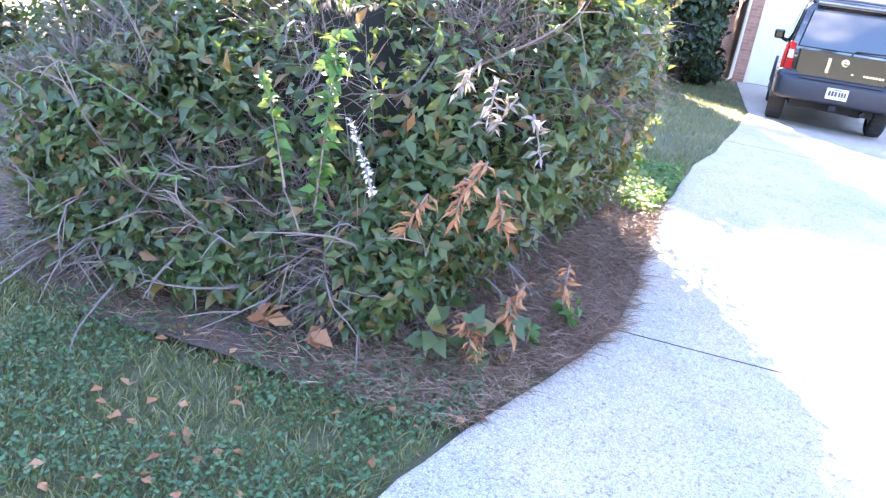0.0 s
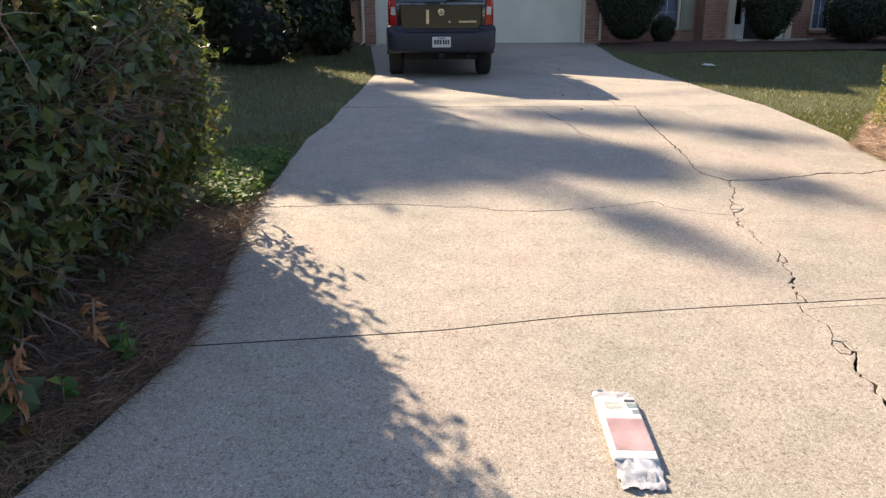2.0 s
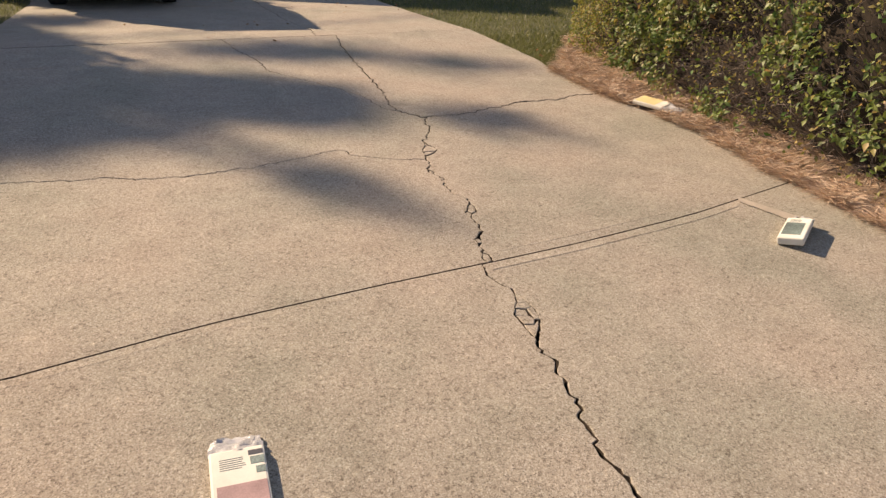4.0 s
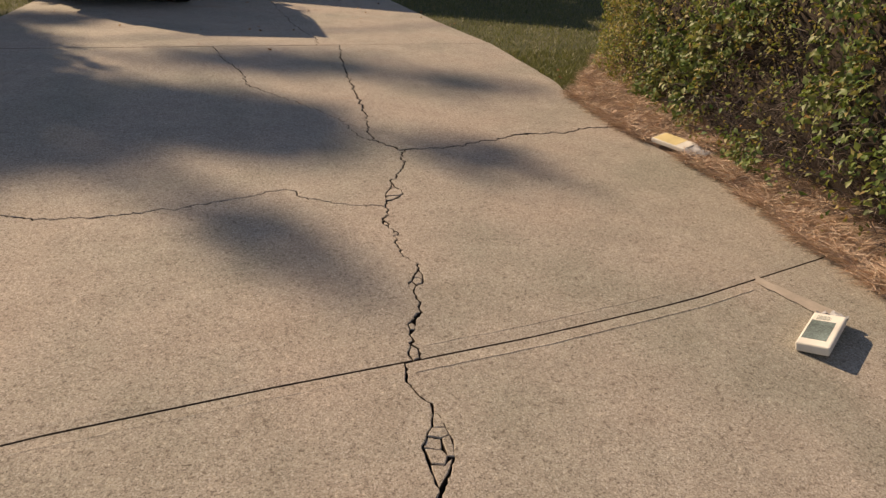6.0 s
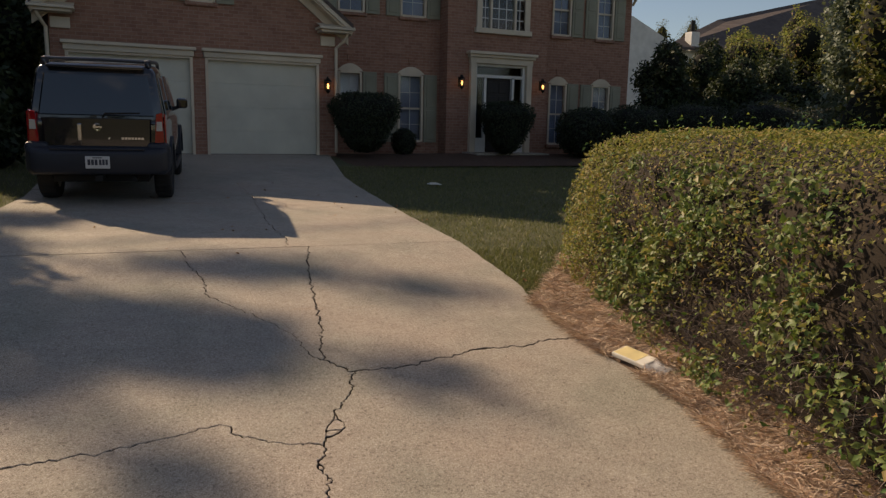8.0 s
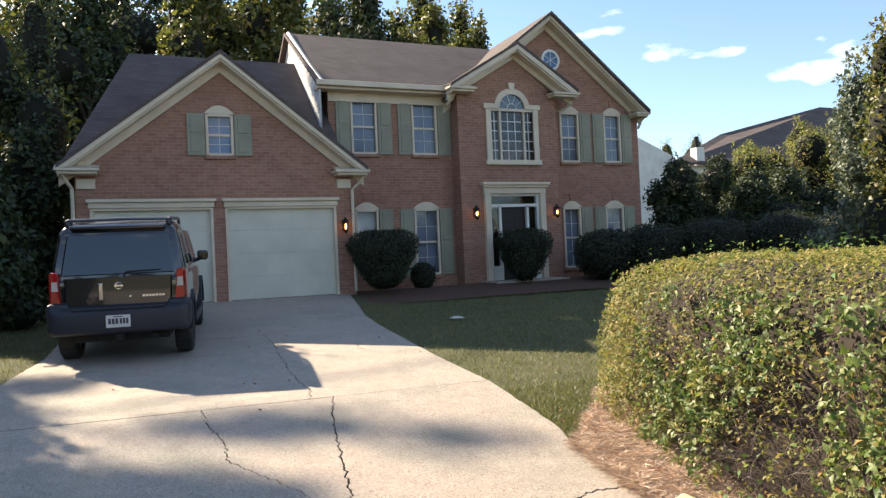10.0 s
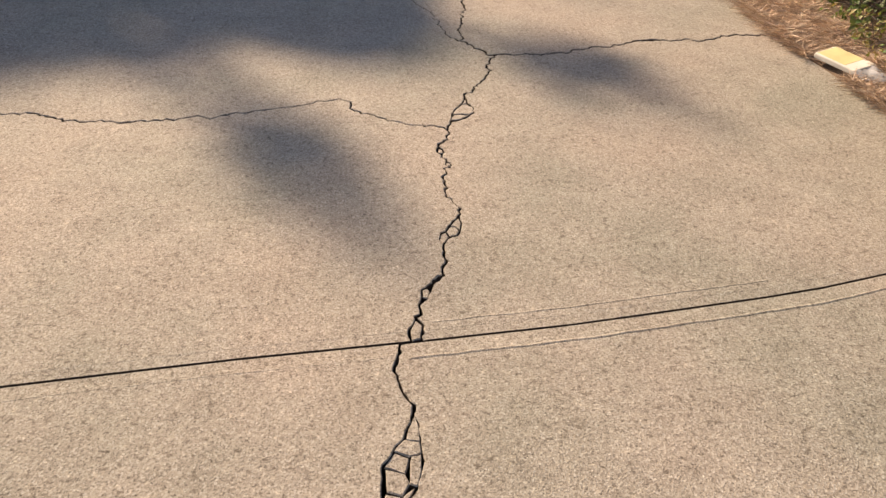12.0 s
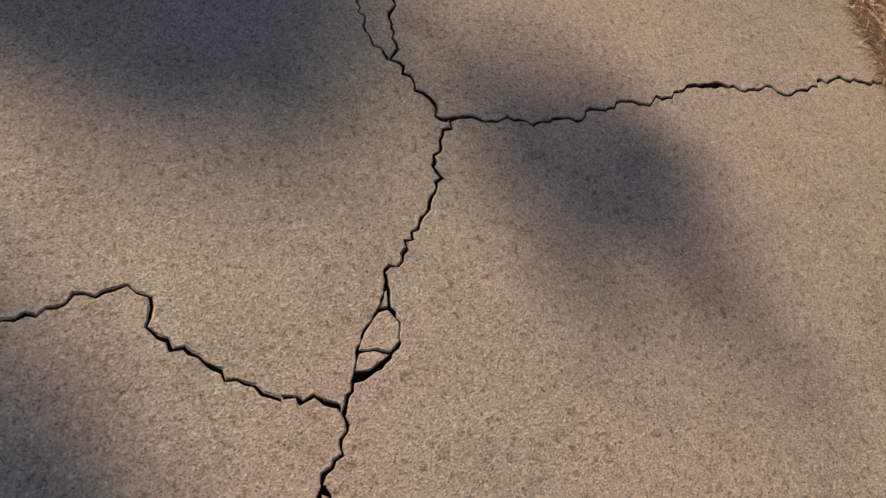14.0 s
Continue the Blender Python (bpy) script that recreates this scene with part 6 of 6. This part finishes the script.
# ---- trees ----
def tree(label, x, y, height, spread, n, size, mat, seed, clear=0.25, lobes=9, shape="round", name="tree", trunk=0.16, core=0.0):
    rng = np.random.default_rng(seed)
    z = land(x, y)
    t = thing(name, label, "tree", "trees round the house")
    lean = rng.uniform(-0.04, 0.04, 2)
    pts = [(x + lean[0] * height * k + 0.1 * math.sin(k * 5 + seed), y + lean[1] * height * k, z - 0.1 + height * 0.9 * k) for k in (0, 0.15, 0.35, 0.6, 0.8, 1.0)]
    part("trunk", Build().tube(pts, [trunk * 1.3, trunk, trunk * 0.8, trunk * 0.5, trunk * 0.3, 0.02], 9), BARK, t, smooth=True)
    ps, outs, limb = [], [], Build()
    for k in range(lobes):
        f = (k + 0.5) / lobes
        h = clear + (1 - clear) * f
        if shape == "cone":
            rr = spread * (1.05 - f) * rng.uniform(0.7, 1.0)
        else:
            rr = spread * math.sin(math.pi * min(1, 0.18 + 0.72 * f)) * rng.uniform(0.55, 1.0)
        a = k * 2.4 + rng.uniform(-0.4, 0.4)
        c = np.array([x + lean[0] * height * h + rr * 0.62 * math.cos(a), y + lean[1] * height * h + rr * 0.62 * math.sin(a), z + height * h * 0.97])
        r = np.array([max(0.5, rr * 0.62), max(0.5, rr * 0.62), max(0.45, height * (1 - clear) / lobes * (1.5 if shape == "cone" else 1.7))])
        p, out = on_blob(n // lobes, c, r, seed + k, 2.0, 0.45, 0.75, rng)
        gap = np.array([noise.noise(Vector(q * (1.4 / spread + 0.35)) + Vector((seed, 0, 0))) for q in p])
        keep = (gap < (0.4 if core else 0.26)) & (p[:, 2] > z + 0.15)
        ps.append(p[keep])
        outs.append(out[keep])
        root = Vector(pts[2]) + (Vector(pts[5]) - Vector(pts[2])) * max(0, (h - 0.4)) * 1.2
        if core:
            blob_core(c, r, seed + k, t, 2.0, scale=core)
        limb.tube([root, (root + Vector(c)) / 2 + Vector((0, 0, 0.15)), Vector(c)], [trunk * 0.4, trunk * 0.25, 0.02], 6)
    part("branchwork", limb, BARK, t)
    p, out = np.concatenate(ps), np.concatenate(outs)
    leaf_mesh("crown", p, out * 0.6 + np.array([0, 0, 0.4]) + rng.normal(size=p.shape) * 0.7, rng.uniform(0.6, 1.4, len(p)) * size, mat, t, 0.6, rng=rng)
    return t


DT, OT = "dense dark evergreen tree beside the driveway", "tall tree in early autumn leaf behind the house"
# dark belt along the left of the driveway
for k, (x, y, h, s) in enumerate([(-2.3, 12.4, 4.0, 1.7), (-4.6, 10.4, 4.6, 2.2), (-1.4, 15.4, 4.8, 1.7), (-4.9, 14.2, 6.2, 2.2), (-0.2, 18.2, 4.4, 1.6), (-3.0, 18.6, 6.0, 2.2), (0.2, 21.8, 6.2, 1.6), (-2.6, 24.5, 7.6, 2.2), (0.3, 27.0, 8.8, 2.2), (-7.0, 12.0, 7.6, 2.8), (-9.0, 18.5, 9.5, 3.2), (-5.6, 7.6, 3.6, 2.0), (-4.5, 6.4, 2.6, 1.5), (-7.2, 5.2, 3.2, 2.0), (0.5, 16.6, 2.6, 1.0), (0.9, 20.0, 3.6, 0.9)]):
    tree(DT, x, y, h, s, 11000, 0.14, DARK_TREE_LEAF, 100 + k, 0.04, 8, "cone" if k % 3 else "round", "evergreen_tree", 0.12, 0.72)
# wood behind the house
for k, (x, y, h, s) in enumerate([(1.5, 33, 11.5, 3.4), (5.5, 34, 13.2, 3.6), (9.5, 33, 12.8, 3.4), (13, 35, 13.6, 3.6), (16.5, 34, 12.4, 3.4), (-3.0, 33, 11.5, 3.4), (3.5, 41, 16.0, 4.2), (11, 42, 16.8, 4.2), (19.5, 36, 12.6, 2.8), (7.5, 42, 16.4, 4.0), (-0.5, 39, 14.4, 3.8), (-4.5, 41, 15.2, 4.0), (15, 42, 16.8, 4.0), (19, 42, 16.4, 3.8), (22.5, 43, 16.0, 3.2)]):
    tree(OT, x, y, h, s, 12000, 0.25, OAK_LEAF if k % 3 else DARK_TREE_LEAF, 200 + k, 0.25, 11, "round", "tree", 0.22, 0.55)
# tall thin unseen tree, its crown clumps placed to shade the drive in soft bands
rng = np.random.default_rng(77)
shade_tree = thing("shading_tree", "unseen tall tree, crown placed to shade the drive", "tree", "trees round the house")
tz = land(-9, 31)
part("trunk", Build().tube([(-9.6, 30.4, tz), (-9.7, 30.5, 6), (-9.4, 30.3, 11), (-9.6, 30.4, 15), (-9.5, 30.3, 18.0)], [0.30, 0.22, 0.12, 0.05, 0.02], 10), BARK, shade_tree, smooth=True)
ps, outs = [], []
for gx_, gy_, rx, ry in [(1.9, 7.5, 1.3, 0.60), (0.9, 8.2, 1.2, 0.8), (3.2, 7.0, 0.9, 0.45), (2.95, 5.2, 0.17, 0.10), (3.17, 4.97, 0.18, 0.11), (3.38, 4.70, 0.15, 0.09), (4.72, 5.85, 0.34, 0.10), (5.02, 5.62, 0.30, 0.08), (4.4, 8.5, 0.9, 0.18), (5.6, 7.6, 0.7, 0.14), (2.3, 6.3, 0.6, 0.18), (3.6, 8.7, 0.8, 0.2), (1.3, 6.6, 0.8, 0.35), (1.7, 9.9, 0.6, 0.22), (1.1, 9.0, 0.7, 0.3), (1.9, 11.3, 0.6, 0.3), (-0.2, 11.2, 1.1, 0.6), (-0.1, 9.9, 1.0, 0.6), (-0.7, 8.7, 0.9, 0.5), (3.55, 6.55, 0.55, 0.30), (9.9, 11.9, 0.9, 0.5), (10.7, 12.6, 0.9, 0.6)]:
    c = np.array([gx_, gy_, land(gx_, gy_)]) - 9.0 * np.array([1.333, -2.525, -2.02])
    r = np.array([rx, 0.5, ry * 0.55 + 0.12])
    p, out = on_blob(int((3900 if ry > 0.28 else 1800) * rx * ry + 40), c, r, gx_, 2.0, 0.5, 0.9, rng)
    ps.append(p)
    outs.append(out)
    part("limb", Build().tube([(-9.55, 30.35, c[2] - 1.6), ((-9.55 + c[0]) / 2, (30.35 + c[1]) / 2, c[2] - 0.5), tuple(c)], [0.035, 0.02, 0.01], 6), BARK, shade_tree)
p, out = np.concatenate(ps), np.concatenate(outs)
leaf_mesh("crown", p, out + rng.normal(size=p.shape), rng.uniform(0.6, 1.4, len(p)) * 0.15, OAK_LEAF, shade_tree, 0.6, rng=rng)
# unseen wood across the street, added to darken reflections in glass and car paint
for k, (x, y) in enumerate([(-22, -32), (-13, -36), (-4, -33), (5, -37), (14, -34), (23, -31), (32, -27), (40, -18)]):
    tree("unseen tree across the street, added to darken reflections", x, y, 10 + 2 * (k % 3), 5.2, 5000, 0.5, OAK_LEAF if k % 2 else SHRUB_LEAF, 400 + k, 0.08, 9, "round", "tree", 0.25, 0.7)
# right of the house; dark and yellow-green leaf colours carry painted shade and sun
for k, (x, y, h, s, mat, lab, sh) in enumerate([(24.0, 23.5, 3.9, 1.6, DARK_TREE_LEAF, "broad dark evergreen, shade in its leaf colour", "round"), (20.4, 21.5, 3.5, 1.2, DARK_TREE_LEAF, "dark upright evergreen beside the house", "round"), (22.4, 20.2, 3.0, 1.7, DARK_TREE_LEAF, "broad dark evergreen, shade in its leaf colour", "round"), (26.2, 19.2, 3.1, 2.0, DARK_TREE_LEAF, "broad dark evergreen, shade in its leaf colour", "round"), (24.5, 20.5, 3.3, 2.1, DARK_TREE_LEAF, "broad dark evergreen, shade in its leaf colour", "round"), (27.8, 20, 3.0, 2.2, DARK_TREE_LEAF, "broad dark evergreen, shade in its leaf colour", "round"),
        (31, 19, 2.9, 2.4, DARK_TREE_LEAF, "broad dark evergreen, shade in its leaf colour", "round"), (28.3, 26, 4.9, 2.4, SUNNY_LEAF, "tree turning yellow-green, sunlight in its leaf colour", "round"), (31.5, 26, 5.9, 2.6, SUNNY_LEAF, "tree turning yellow-green, sunlight in its leaf colour", "round"), (34.5, 25, 7.0, 3.0, SUNNY_LEAF, "tree turning yellow-green, sunlight in its leaf colour", "round"), (32.6, 22.5, 6.0, 2.4, SUNNY_LEAF, "tree turning yellow-green, sunlight in its leaf colour", "round"), (37, 23, 7.4, 3.2, SUNNY_LEAF, "tree turning yellow-green, sunlight in its leaf colour", "round"),
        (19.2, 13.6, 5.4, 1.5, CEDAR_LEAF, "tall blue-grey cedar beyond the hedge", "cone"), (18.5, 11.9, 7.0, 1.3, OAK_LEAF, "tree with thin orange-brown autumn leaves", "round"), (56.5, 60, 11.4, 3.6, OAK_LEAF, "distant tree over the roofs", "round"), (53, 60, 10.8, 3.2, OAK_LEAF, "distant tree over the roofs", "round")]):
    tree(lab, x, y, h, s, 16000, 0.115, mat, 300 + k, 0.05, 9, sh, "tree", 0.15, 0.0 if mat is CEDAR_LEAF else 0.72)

# neighbouring house beyond the trees
nb = thing("neighbour_house", "pale sided neighbouring house with a grey roof behind trees", "house")
part("wall", Build().prism([(32.6, 1.0), (38.6, 1.0), (38.6, 8.6), (35.3, 10.0), (32.6, 8.9)], 42, 52).box(38.6, 75, 42.2, 54, 1.0, 8.3), SIDING, nb)
part("roof", Build().slab([(37.8, 41.4, 8.2), (76, 41.4, 8.2), (76, 49, 14.6), (62.0, 49, 14.6), (47.0, 46.2, 11.2)], 0.18), SHINGLE, nb, "grey-brown shingle roof")
part("chimney", Build().box(40.2, 40.9, 41.6, 42.3, 8.0, 9.3, 0.03), SIDING, nb)
part("flue", Build().tube([(40.5, 41.9, 9.2), (40.5, 41.9, 10.1)], 0.16, 10), IRON, nb)

# ---- beds, straw, grass ----
def bed(name, outline_low, outline_high, ys, mat, label, high=0.03, seed=0):
    xs_n = 14
    b = Build()
    for y in ys:
        a, c = outline_low(y), outline_high(y)
        for i in range(xs_n):
            x = a + (c - a) * i / (xs_n - 1)
            hump = max(0.0, math.sin(math.pi * i / (xs_n - 1))) ** 0.5
            b.v.append((x, y, land(x, y) - 0.028 + hump * (high + 0.028) + 0.02 * hump * noise.noise(Vector((x * 6, y * 6, seed)))))
    b.f = [(j * xs_n + i, j * xs_n + i + 1, (j + 1) * xs_n + i + 1, (j + 1) * xs_n + i) for j in range(len(ys) - 1) for i in range(xs_n - 1)]
    ob = part(name, b, mat, smooth=True)
    return tagged(ob, label, "mulch", kind="structure")


straw_out = smooth_line([0, 3, 4.2, 6, 7.2, 8.0, 8.6], [7.6, 7.4, 7.4, 7.5, 7.9, 8.2, 8.6])
straw_in = lambda y: EDGE_RIGHT(y) - 0.02 + (0.0 if y < 7.0 else (y - 7.0) * 0.75)
bed("straw_bed", straw_in, straw_out, np.arange(0.0, 8.55, 0.08), STRAW_BED, "pine straw bed under the hedge", 0.05, 1)
wild_in = smooth_line([2.4, 2.7, 3.4, 4.2, 5.4, 6.2], [-2.4, -3.4, -3.6, -3.6, -3.4, -1.6])
wild_out = lambda y: min(EDGE_LEFT(y) + 0.02, -0.9 + (y - 2.25) * 0.95)
bed("straw_bed", wild_in, wild_out, np.arange(2.35, 6.3, 0.08), STRAW_BED_SHADED, "pine straw and dead leaves under the shrub", 0.02, 2)
house_in = smooth_line([16.4, 17.4, 19.3], [7.9, 7.8, 7.9])
bed("mulch_bed", house_in, smooth_line([16.4, 17.4, 19.3], [24, 24, 24]), np.arange(16.5, 19.3, 0.15), MULCH, "dark mulch bed along the house", 0.03, 3)


def scatter(n, low, high, y0, y1, rng):
    y = rng.uniform(y0, y1, n)
    a = np.array([low(v) for v in y])
    c = np.array([high(v) for v in y])
    return np.column_stack([a + (c - a) * rng.random(n), y])


def straw(name, n, low, high, y0, y1, seed, label, lift=0.05, mat=NEEDLE):
    rng = np.random.default_rng(seed)
    q = scatter(n, low, high, y0, y1, rng)
    q = q[np.hypot(q[:, 0] - 6.45, (q[:, 1] - 5.60) * 0.7) > 0.17]
    n = len(q)
    heap = np.array([0.5 + 0.9 * noise.noise(Vector((u * 5.0, v * 5.0, seed))) for u, v in q])
    z = lands(q) + lift * rng.random(n) * np.clip(heap, 0.15, 1.2) + 0.004
    a = rng.uniform(0, 2 * math.pi, n)
    ln = rng.uniform(0.05, 0.17, n)
    root = np.column_stack([q, z])
    tip = root + np.column_stack([np.cos(a) * ln, np.sin(a) * ln, rng.uniform(-0.02, 0.06, n)])
    ob = blade_mesh(name, root, tip, rng.uniform(0.002, 0.0045, n), mat, None, 0.06, rng)
    return tagged(ob, label, "straw", kind="stuff")


straw("pine_straw", 190000, lambda y: straw_in(y) - 0.02 + 0.10 * noise.noise(Vector((y * 2.3, 4, 0))), lambda y: min(straw_out(y), straw_in(y) + 1.0), 2.0, 8.4, 1, "loose brown pine needles beside the driveway", 0.10)
straw("pine_straw", 16000, lambda y: EDGE_LEFT(y) - 0.75, lambda y: EDGE_LEFT(y) + 0.05 * noise.noise(Vector((y * 3, 2, 0))), 2.35, 5.7, 3, "thin pine needles at the driveway edge", 0.015, NEEDLE_SHADED)
straw("pine_straw", 15000, lambda y: max(wild_in(y), wild_out(y) - 1.6), lambda y: wild_out(y) + 0.03, 2.4, 6.0, 2, "loose brown pine needles under the shrub", 0.03, NEEDLE_SHADED)


def grass(name, n, low, high, y0, y1, seed, label, tall=0.05, mat=None, skip=None):
    rng = np.random.default_rng(seed)
    q = scatter(n, low, high, y0, y1, rng)
    if skip is not None:
        q = q[~skip(q)]
    n = len(q)
    root = np.column_stack([q, lands(q) - 0.03])
    h = tall * rng.uniform(0.5, 1.3, n)
    tip = root + np.column_stack([rng.normal(size=n) * h * 0.55, rng.normal(size=n) * h * 0.55, h])
    ob = blade_mesh(name, root, tip, rng.uniform(0.003, 0.006, n) * (1 + tall * 4), mat or GRASS, None, 0.12, rng)
    return tagged(ob, label, "grass", kind="stuff")


grass("grass", 75000, lambda y: -5.6 + 1.2 * noise.noise(Vector((y * 1.7, 8, 0))), lambda y: EDGE_LEFT(y) - 0.03, -1.2, 2.9, 1, "uneven green grass with weeds beside the driveway", 0.055, skip=lambda q: (q[:, 1] > 2.55) & (q[:, 0] > -2.2) & (q[:, 0] < -0.7))
grass("grass", 30000, lambda y: -2.6 if y > 8 else -0.7, lambda y: EDGE_LEFT(y) - 0.01, 5.7, 18.0, 2, "strip of grass between the driveway and the trees", 0.06)
grass("grass", 60000, lambda y: EDGE_RIGHT(y) + 0.02, lambda y: 14.0, 8.2, 16.7, 3, "thin front lawn beside the driveway", 0.045, skip=lambda q: (q[:, 1] < 8.6 + (q[:, 0] - 6.8) * -0.1) & (q[:, 0] > 7.0))
grass("grass", 7000, lambda y: EDGE_RIGHT(y) + 0.01, lambda y: straw_in(y) + 0.25 if y < 8.5 else 9.0, 7.2, 9.0, 4, "dry pale grass between the driveway and the straw", 0.05)
rng = np.random.default_rng(5)
q = scatter(11000, lambda y: -2.4, lambda y: EDGE_LEFT(y) - 0.04, 1.0, 3.0, rng)
q = q[np.array([noise.noise(Vector((a * 2.2, b * 2.2, 3))) > -0.12 for a, b in q])]
wz = np.column_stack([q, lands(q) + rng.uniform(0.0, 0.05, len(q))])
tagged(leaf_mesh("clover", wz, np.array([[0, 0, 1.0]]) + rng.normal(size=wz.shape) * 0.4, rng.uniform(0.012, 0.028, len(q)), WEED, None, 0.8, 0.1, rng=rng), "low clover and weeds in the grass", "weeds", kind="stuff")
q = scatter(2600, lambda y: EDGE_LEFT(y) - 0.5, lambda y: EDGE_LEFT(y) - 0.02, 5.55, 7.0, rng)
wz = np.column_stack([q, lands(q) + rng.uniform(0.0, 0.14, len(q))])
tagged(leaf_mesh("weeds", wz, np.array([[0, -0.3, 1.0]]) + rng.normal(size=wz.shape) * 0.4, rng.uniform(0.03, 0.06, len(q)), VINE_LEAF, None, 0.7, 0.1, rng=rng), "sunlit yellow-green weeds at the driveway edge", "weeds", kind="stuff")
q = np.concatenate([scatter(150, lambda y: -1.8, lambda y: EDGE_LEFT(y) + 0.05, 1.2, 3.6, rng), scatter(60, lambda y: EDGE_RIGHT(y), lambda y: EDGE_RIGHT(y) + 0.8, 2.5, 8, rng), scatter(40, lambda y: 2.0, lambda y: 7.0, 9, 15, rng)])
wz = np.column_stack([q, lands(q) + 0.02])
tagged(leaf_mesh("fallen_leaves", wz, np.array([[0, 0, 1.0]]) + rng.normal(size=wz.shape) * 0.35, rng.uniform(0.03, 0.07, len(q)), DRY_LEAF, None, 0.7, 0.1, rng=rng), "scattered dry brown fallen leaves", "leaves", kind="stuff")

# ---- bagged newspapers and litter ----
def newspaper(name, label, x, y, turn, long, wide, thick, prints, tail, seed, tilt=0.0, roll=0.0, lift=0.002):
    """A folded newspaper in a clear bag: paper, printed areas, crumpled bag end."""
    rnd = random.Random(seed)
    slope = math.degrees(math.atan(0.105))
    m = Matrix.Translation((x, y, land(x, y))) @ pose(0, 0, 0, slope, 0, 0) @ pose(0, 0, lift, tilt, roll, turn)
    paper = thing(name, label, "newspaper", "bagged newspapers", m=m)
    part("folded_paper", Build().box(-wide / 2, wide / 2, -long / 2, long / 2, 0, thick, min(0.008, thick * 0.35)), NEWSPRINT, paper)
    for (u0, u1, v0, v1, mat) in prints:
        part("print", Build().box(-wide / 2 + wide * u0, -wide / 2 + wide * u1, -long / 2 + long * v0, -long / 2 + long * v1, thick, thick + 0.0012), mat, paper)
    lines = Build()
    for k in range(6):
        v = 0.78 + 0.022 * k
        lines.box(-wide * 0.32, wide * (0.05 + 0.1 * rnd.random()), -long / 2 + long * v, -long / 2 + long * (v + 0.005), thick, thick + 0.001)
    part("print_bars", lines, BLUE_PRINT, paper)
    for end, ln in tail:
        b, nx, ny = Build(), 12, 7
        for j in range(ny + 1):
            for i in range(nx + 1):
                u, v = i / nx - 0.5, j / ny
                yy = end * (long / 2 - 0.01 + ln * v)
                zz = thick * (1 - 0.75 * v) * (0.75 + 0.25 * math.cos(u * 3)) + 0.030 * noise.noise(Vector((u * 7, v * 5, seed * 3.1))) * (0.4 + v)
                b.v.append((u * wide * (1.04 - 0.12 * v) + 0.008 * noise.noise(Vector((v * 6, u * 6, seed))), yy, max(0.004, zz)))
        w = nx + 1
        b.f = [(j * w + i, j * w + i + 1, (j + 1) * w + i + 1, (j + 1) * w + i) for j in range(ny) for i in range(nx)]
        k = len(b.v)
        b.v += [(p[0], p[1], p[2] - 0.003) for p in b.v]
        b.f += [tuple(k + i for i in q[::-1]) for q in b.f]
        part("bag_end", b, BAG_WHITE, paper, "crumpled clear plastic", smooth=True)
    return paper


newspaper("bagged_newspaper", "faded bagged newspaper with a pink panel lying on concrete", 1.985, 2.64, -10, 0.42, 0.175, 0.035,
          [(0.10, 0.96, 0.12, 0.62, PINK_PRINT), (0.72, 0.97, 0.80, 0.88, BLUE_PRINT), (0.70, 0.96, 0.90, 0.95, INK), (0.80, 0.97, 0.70, 0.77, BLUE_PRINT)], [(1, 0.09), (-1, 0.15)], 1)
newspaper("bagged_newspaper", "yellowed newspaper half out of its plastic bag by pine straw", 6.47, 5.62, 14, 0.30, 0.18, 0.035,
          [(0.06, 0.94, 0.28, 0.96, YELLOW_PRINT)], [(-1, 0.16)], 2, roll=-5, lift=0.035)
tented = newspaper("bagged_newspaper", "thick folded newspaper with a blue-grey picture on concrete", 5.345, 3.26, -62, 0.34, 0.14, 0.045,
          [(0.08, 0.80, 0.16, 0.74, BLUE_PRINT)], [(1, 0.09)], 3, roll=-13, lift=0.018)
trail = Build()
for i in range(11):
    t = i / 10
    for k in range(5):
        x = 5.60 - 0.11 * t + (k / 4 - 0.5) * (0.115 - 0.06 * t) + 0.006 * math.sin(i * 2.1)
        y = 3.40 + 0.40 * t + 0.012 * (k - 2) * t
        trail.v.append((x, y, land(x, y) + 0.003 + 0.003 * abs(noise.noise(Vector((x * 30, y * 30, 2))))))
trail.f = [(i * 5 + k, i * 5 + k + 1, i * 5 + k + 6, i * 5 + k + 5) for i in range(10) for k in range(4)]
part("bag_tail", trail, DUSTY_FILM, tented, "dusty flat tail of the plastic bag", smooth=True, m=tented.matrix_basis.inverted())
sc = Build()
sc.box(-0.15, 0.15, -0.05, 0.05, 0.0, 0.015, 0.004).box(-0.05, 0.11, -0.02, 0.09, 0.012, 0.03, 0.004)
litter = part("paper_scrap", sc, WHITE_PAINT, m=Matrix.Translation((8.55, 14.1, land(8.55, 14.1) + 0.02)) @ pose(0, 0, 0, 4, 3, 20))
tagged(litter, "white paper scrap lying on the lawn", "litter")
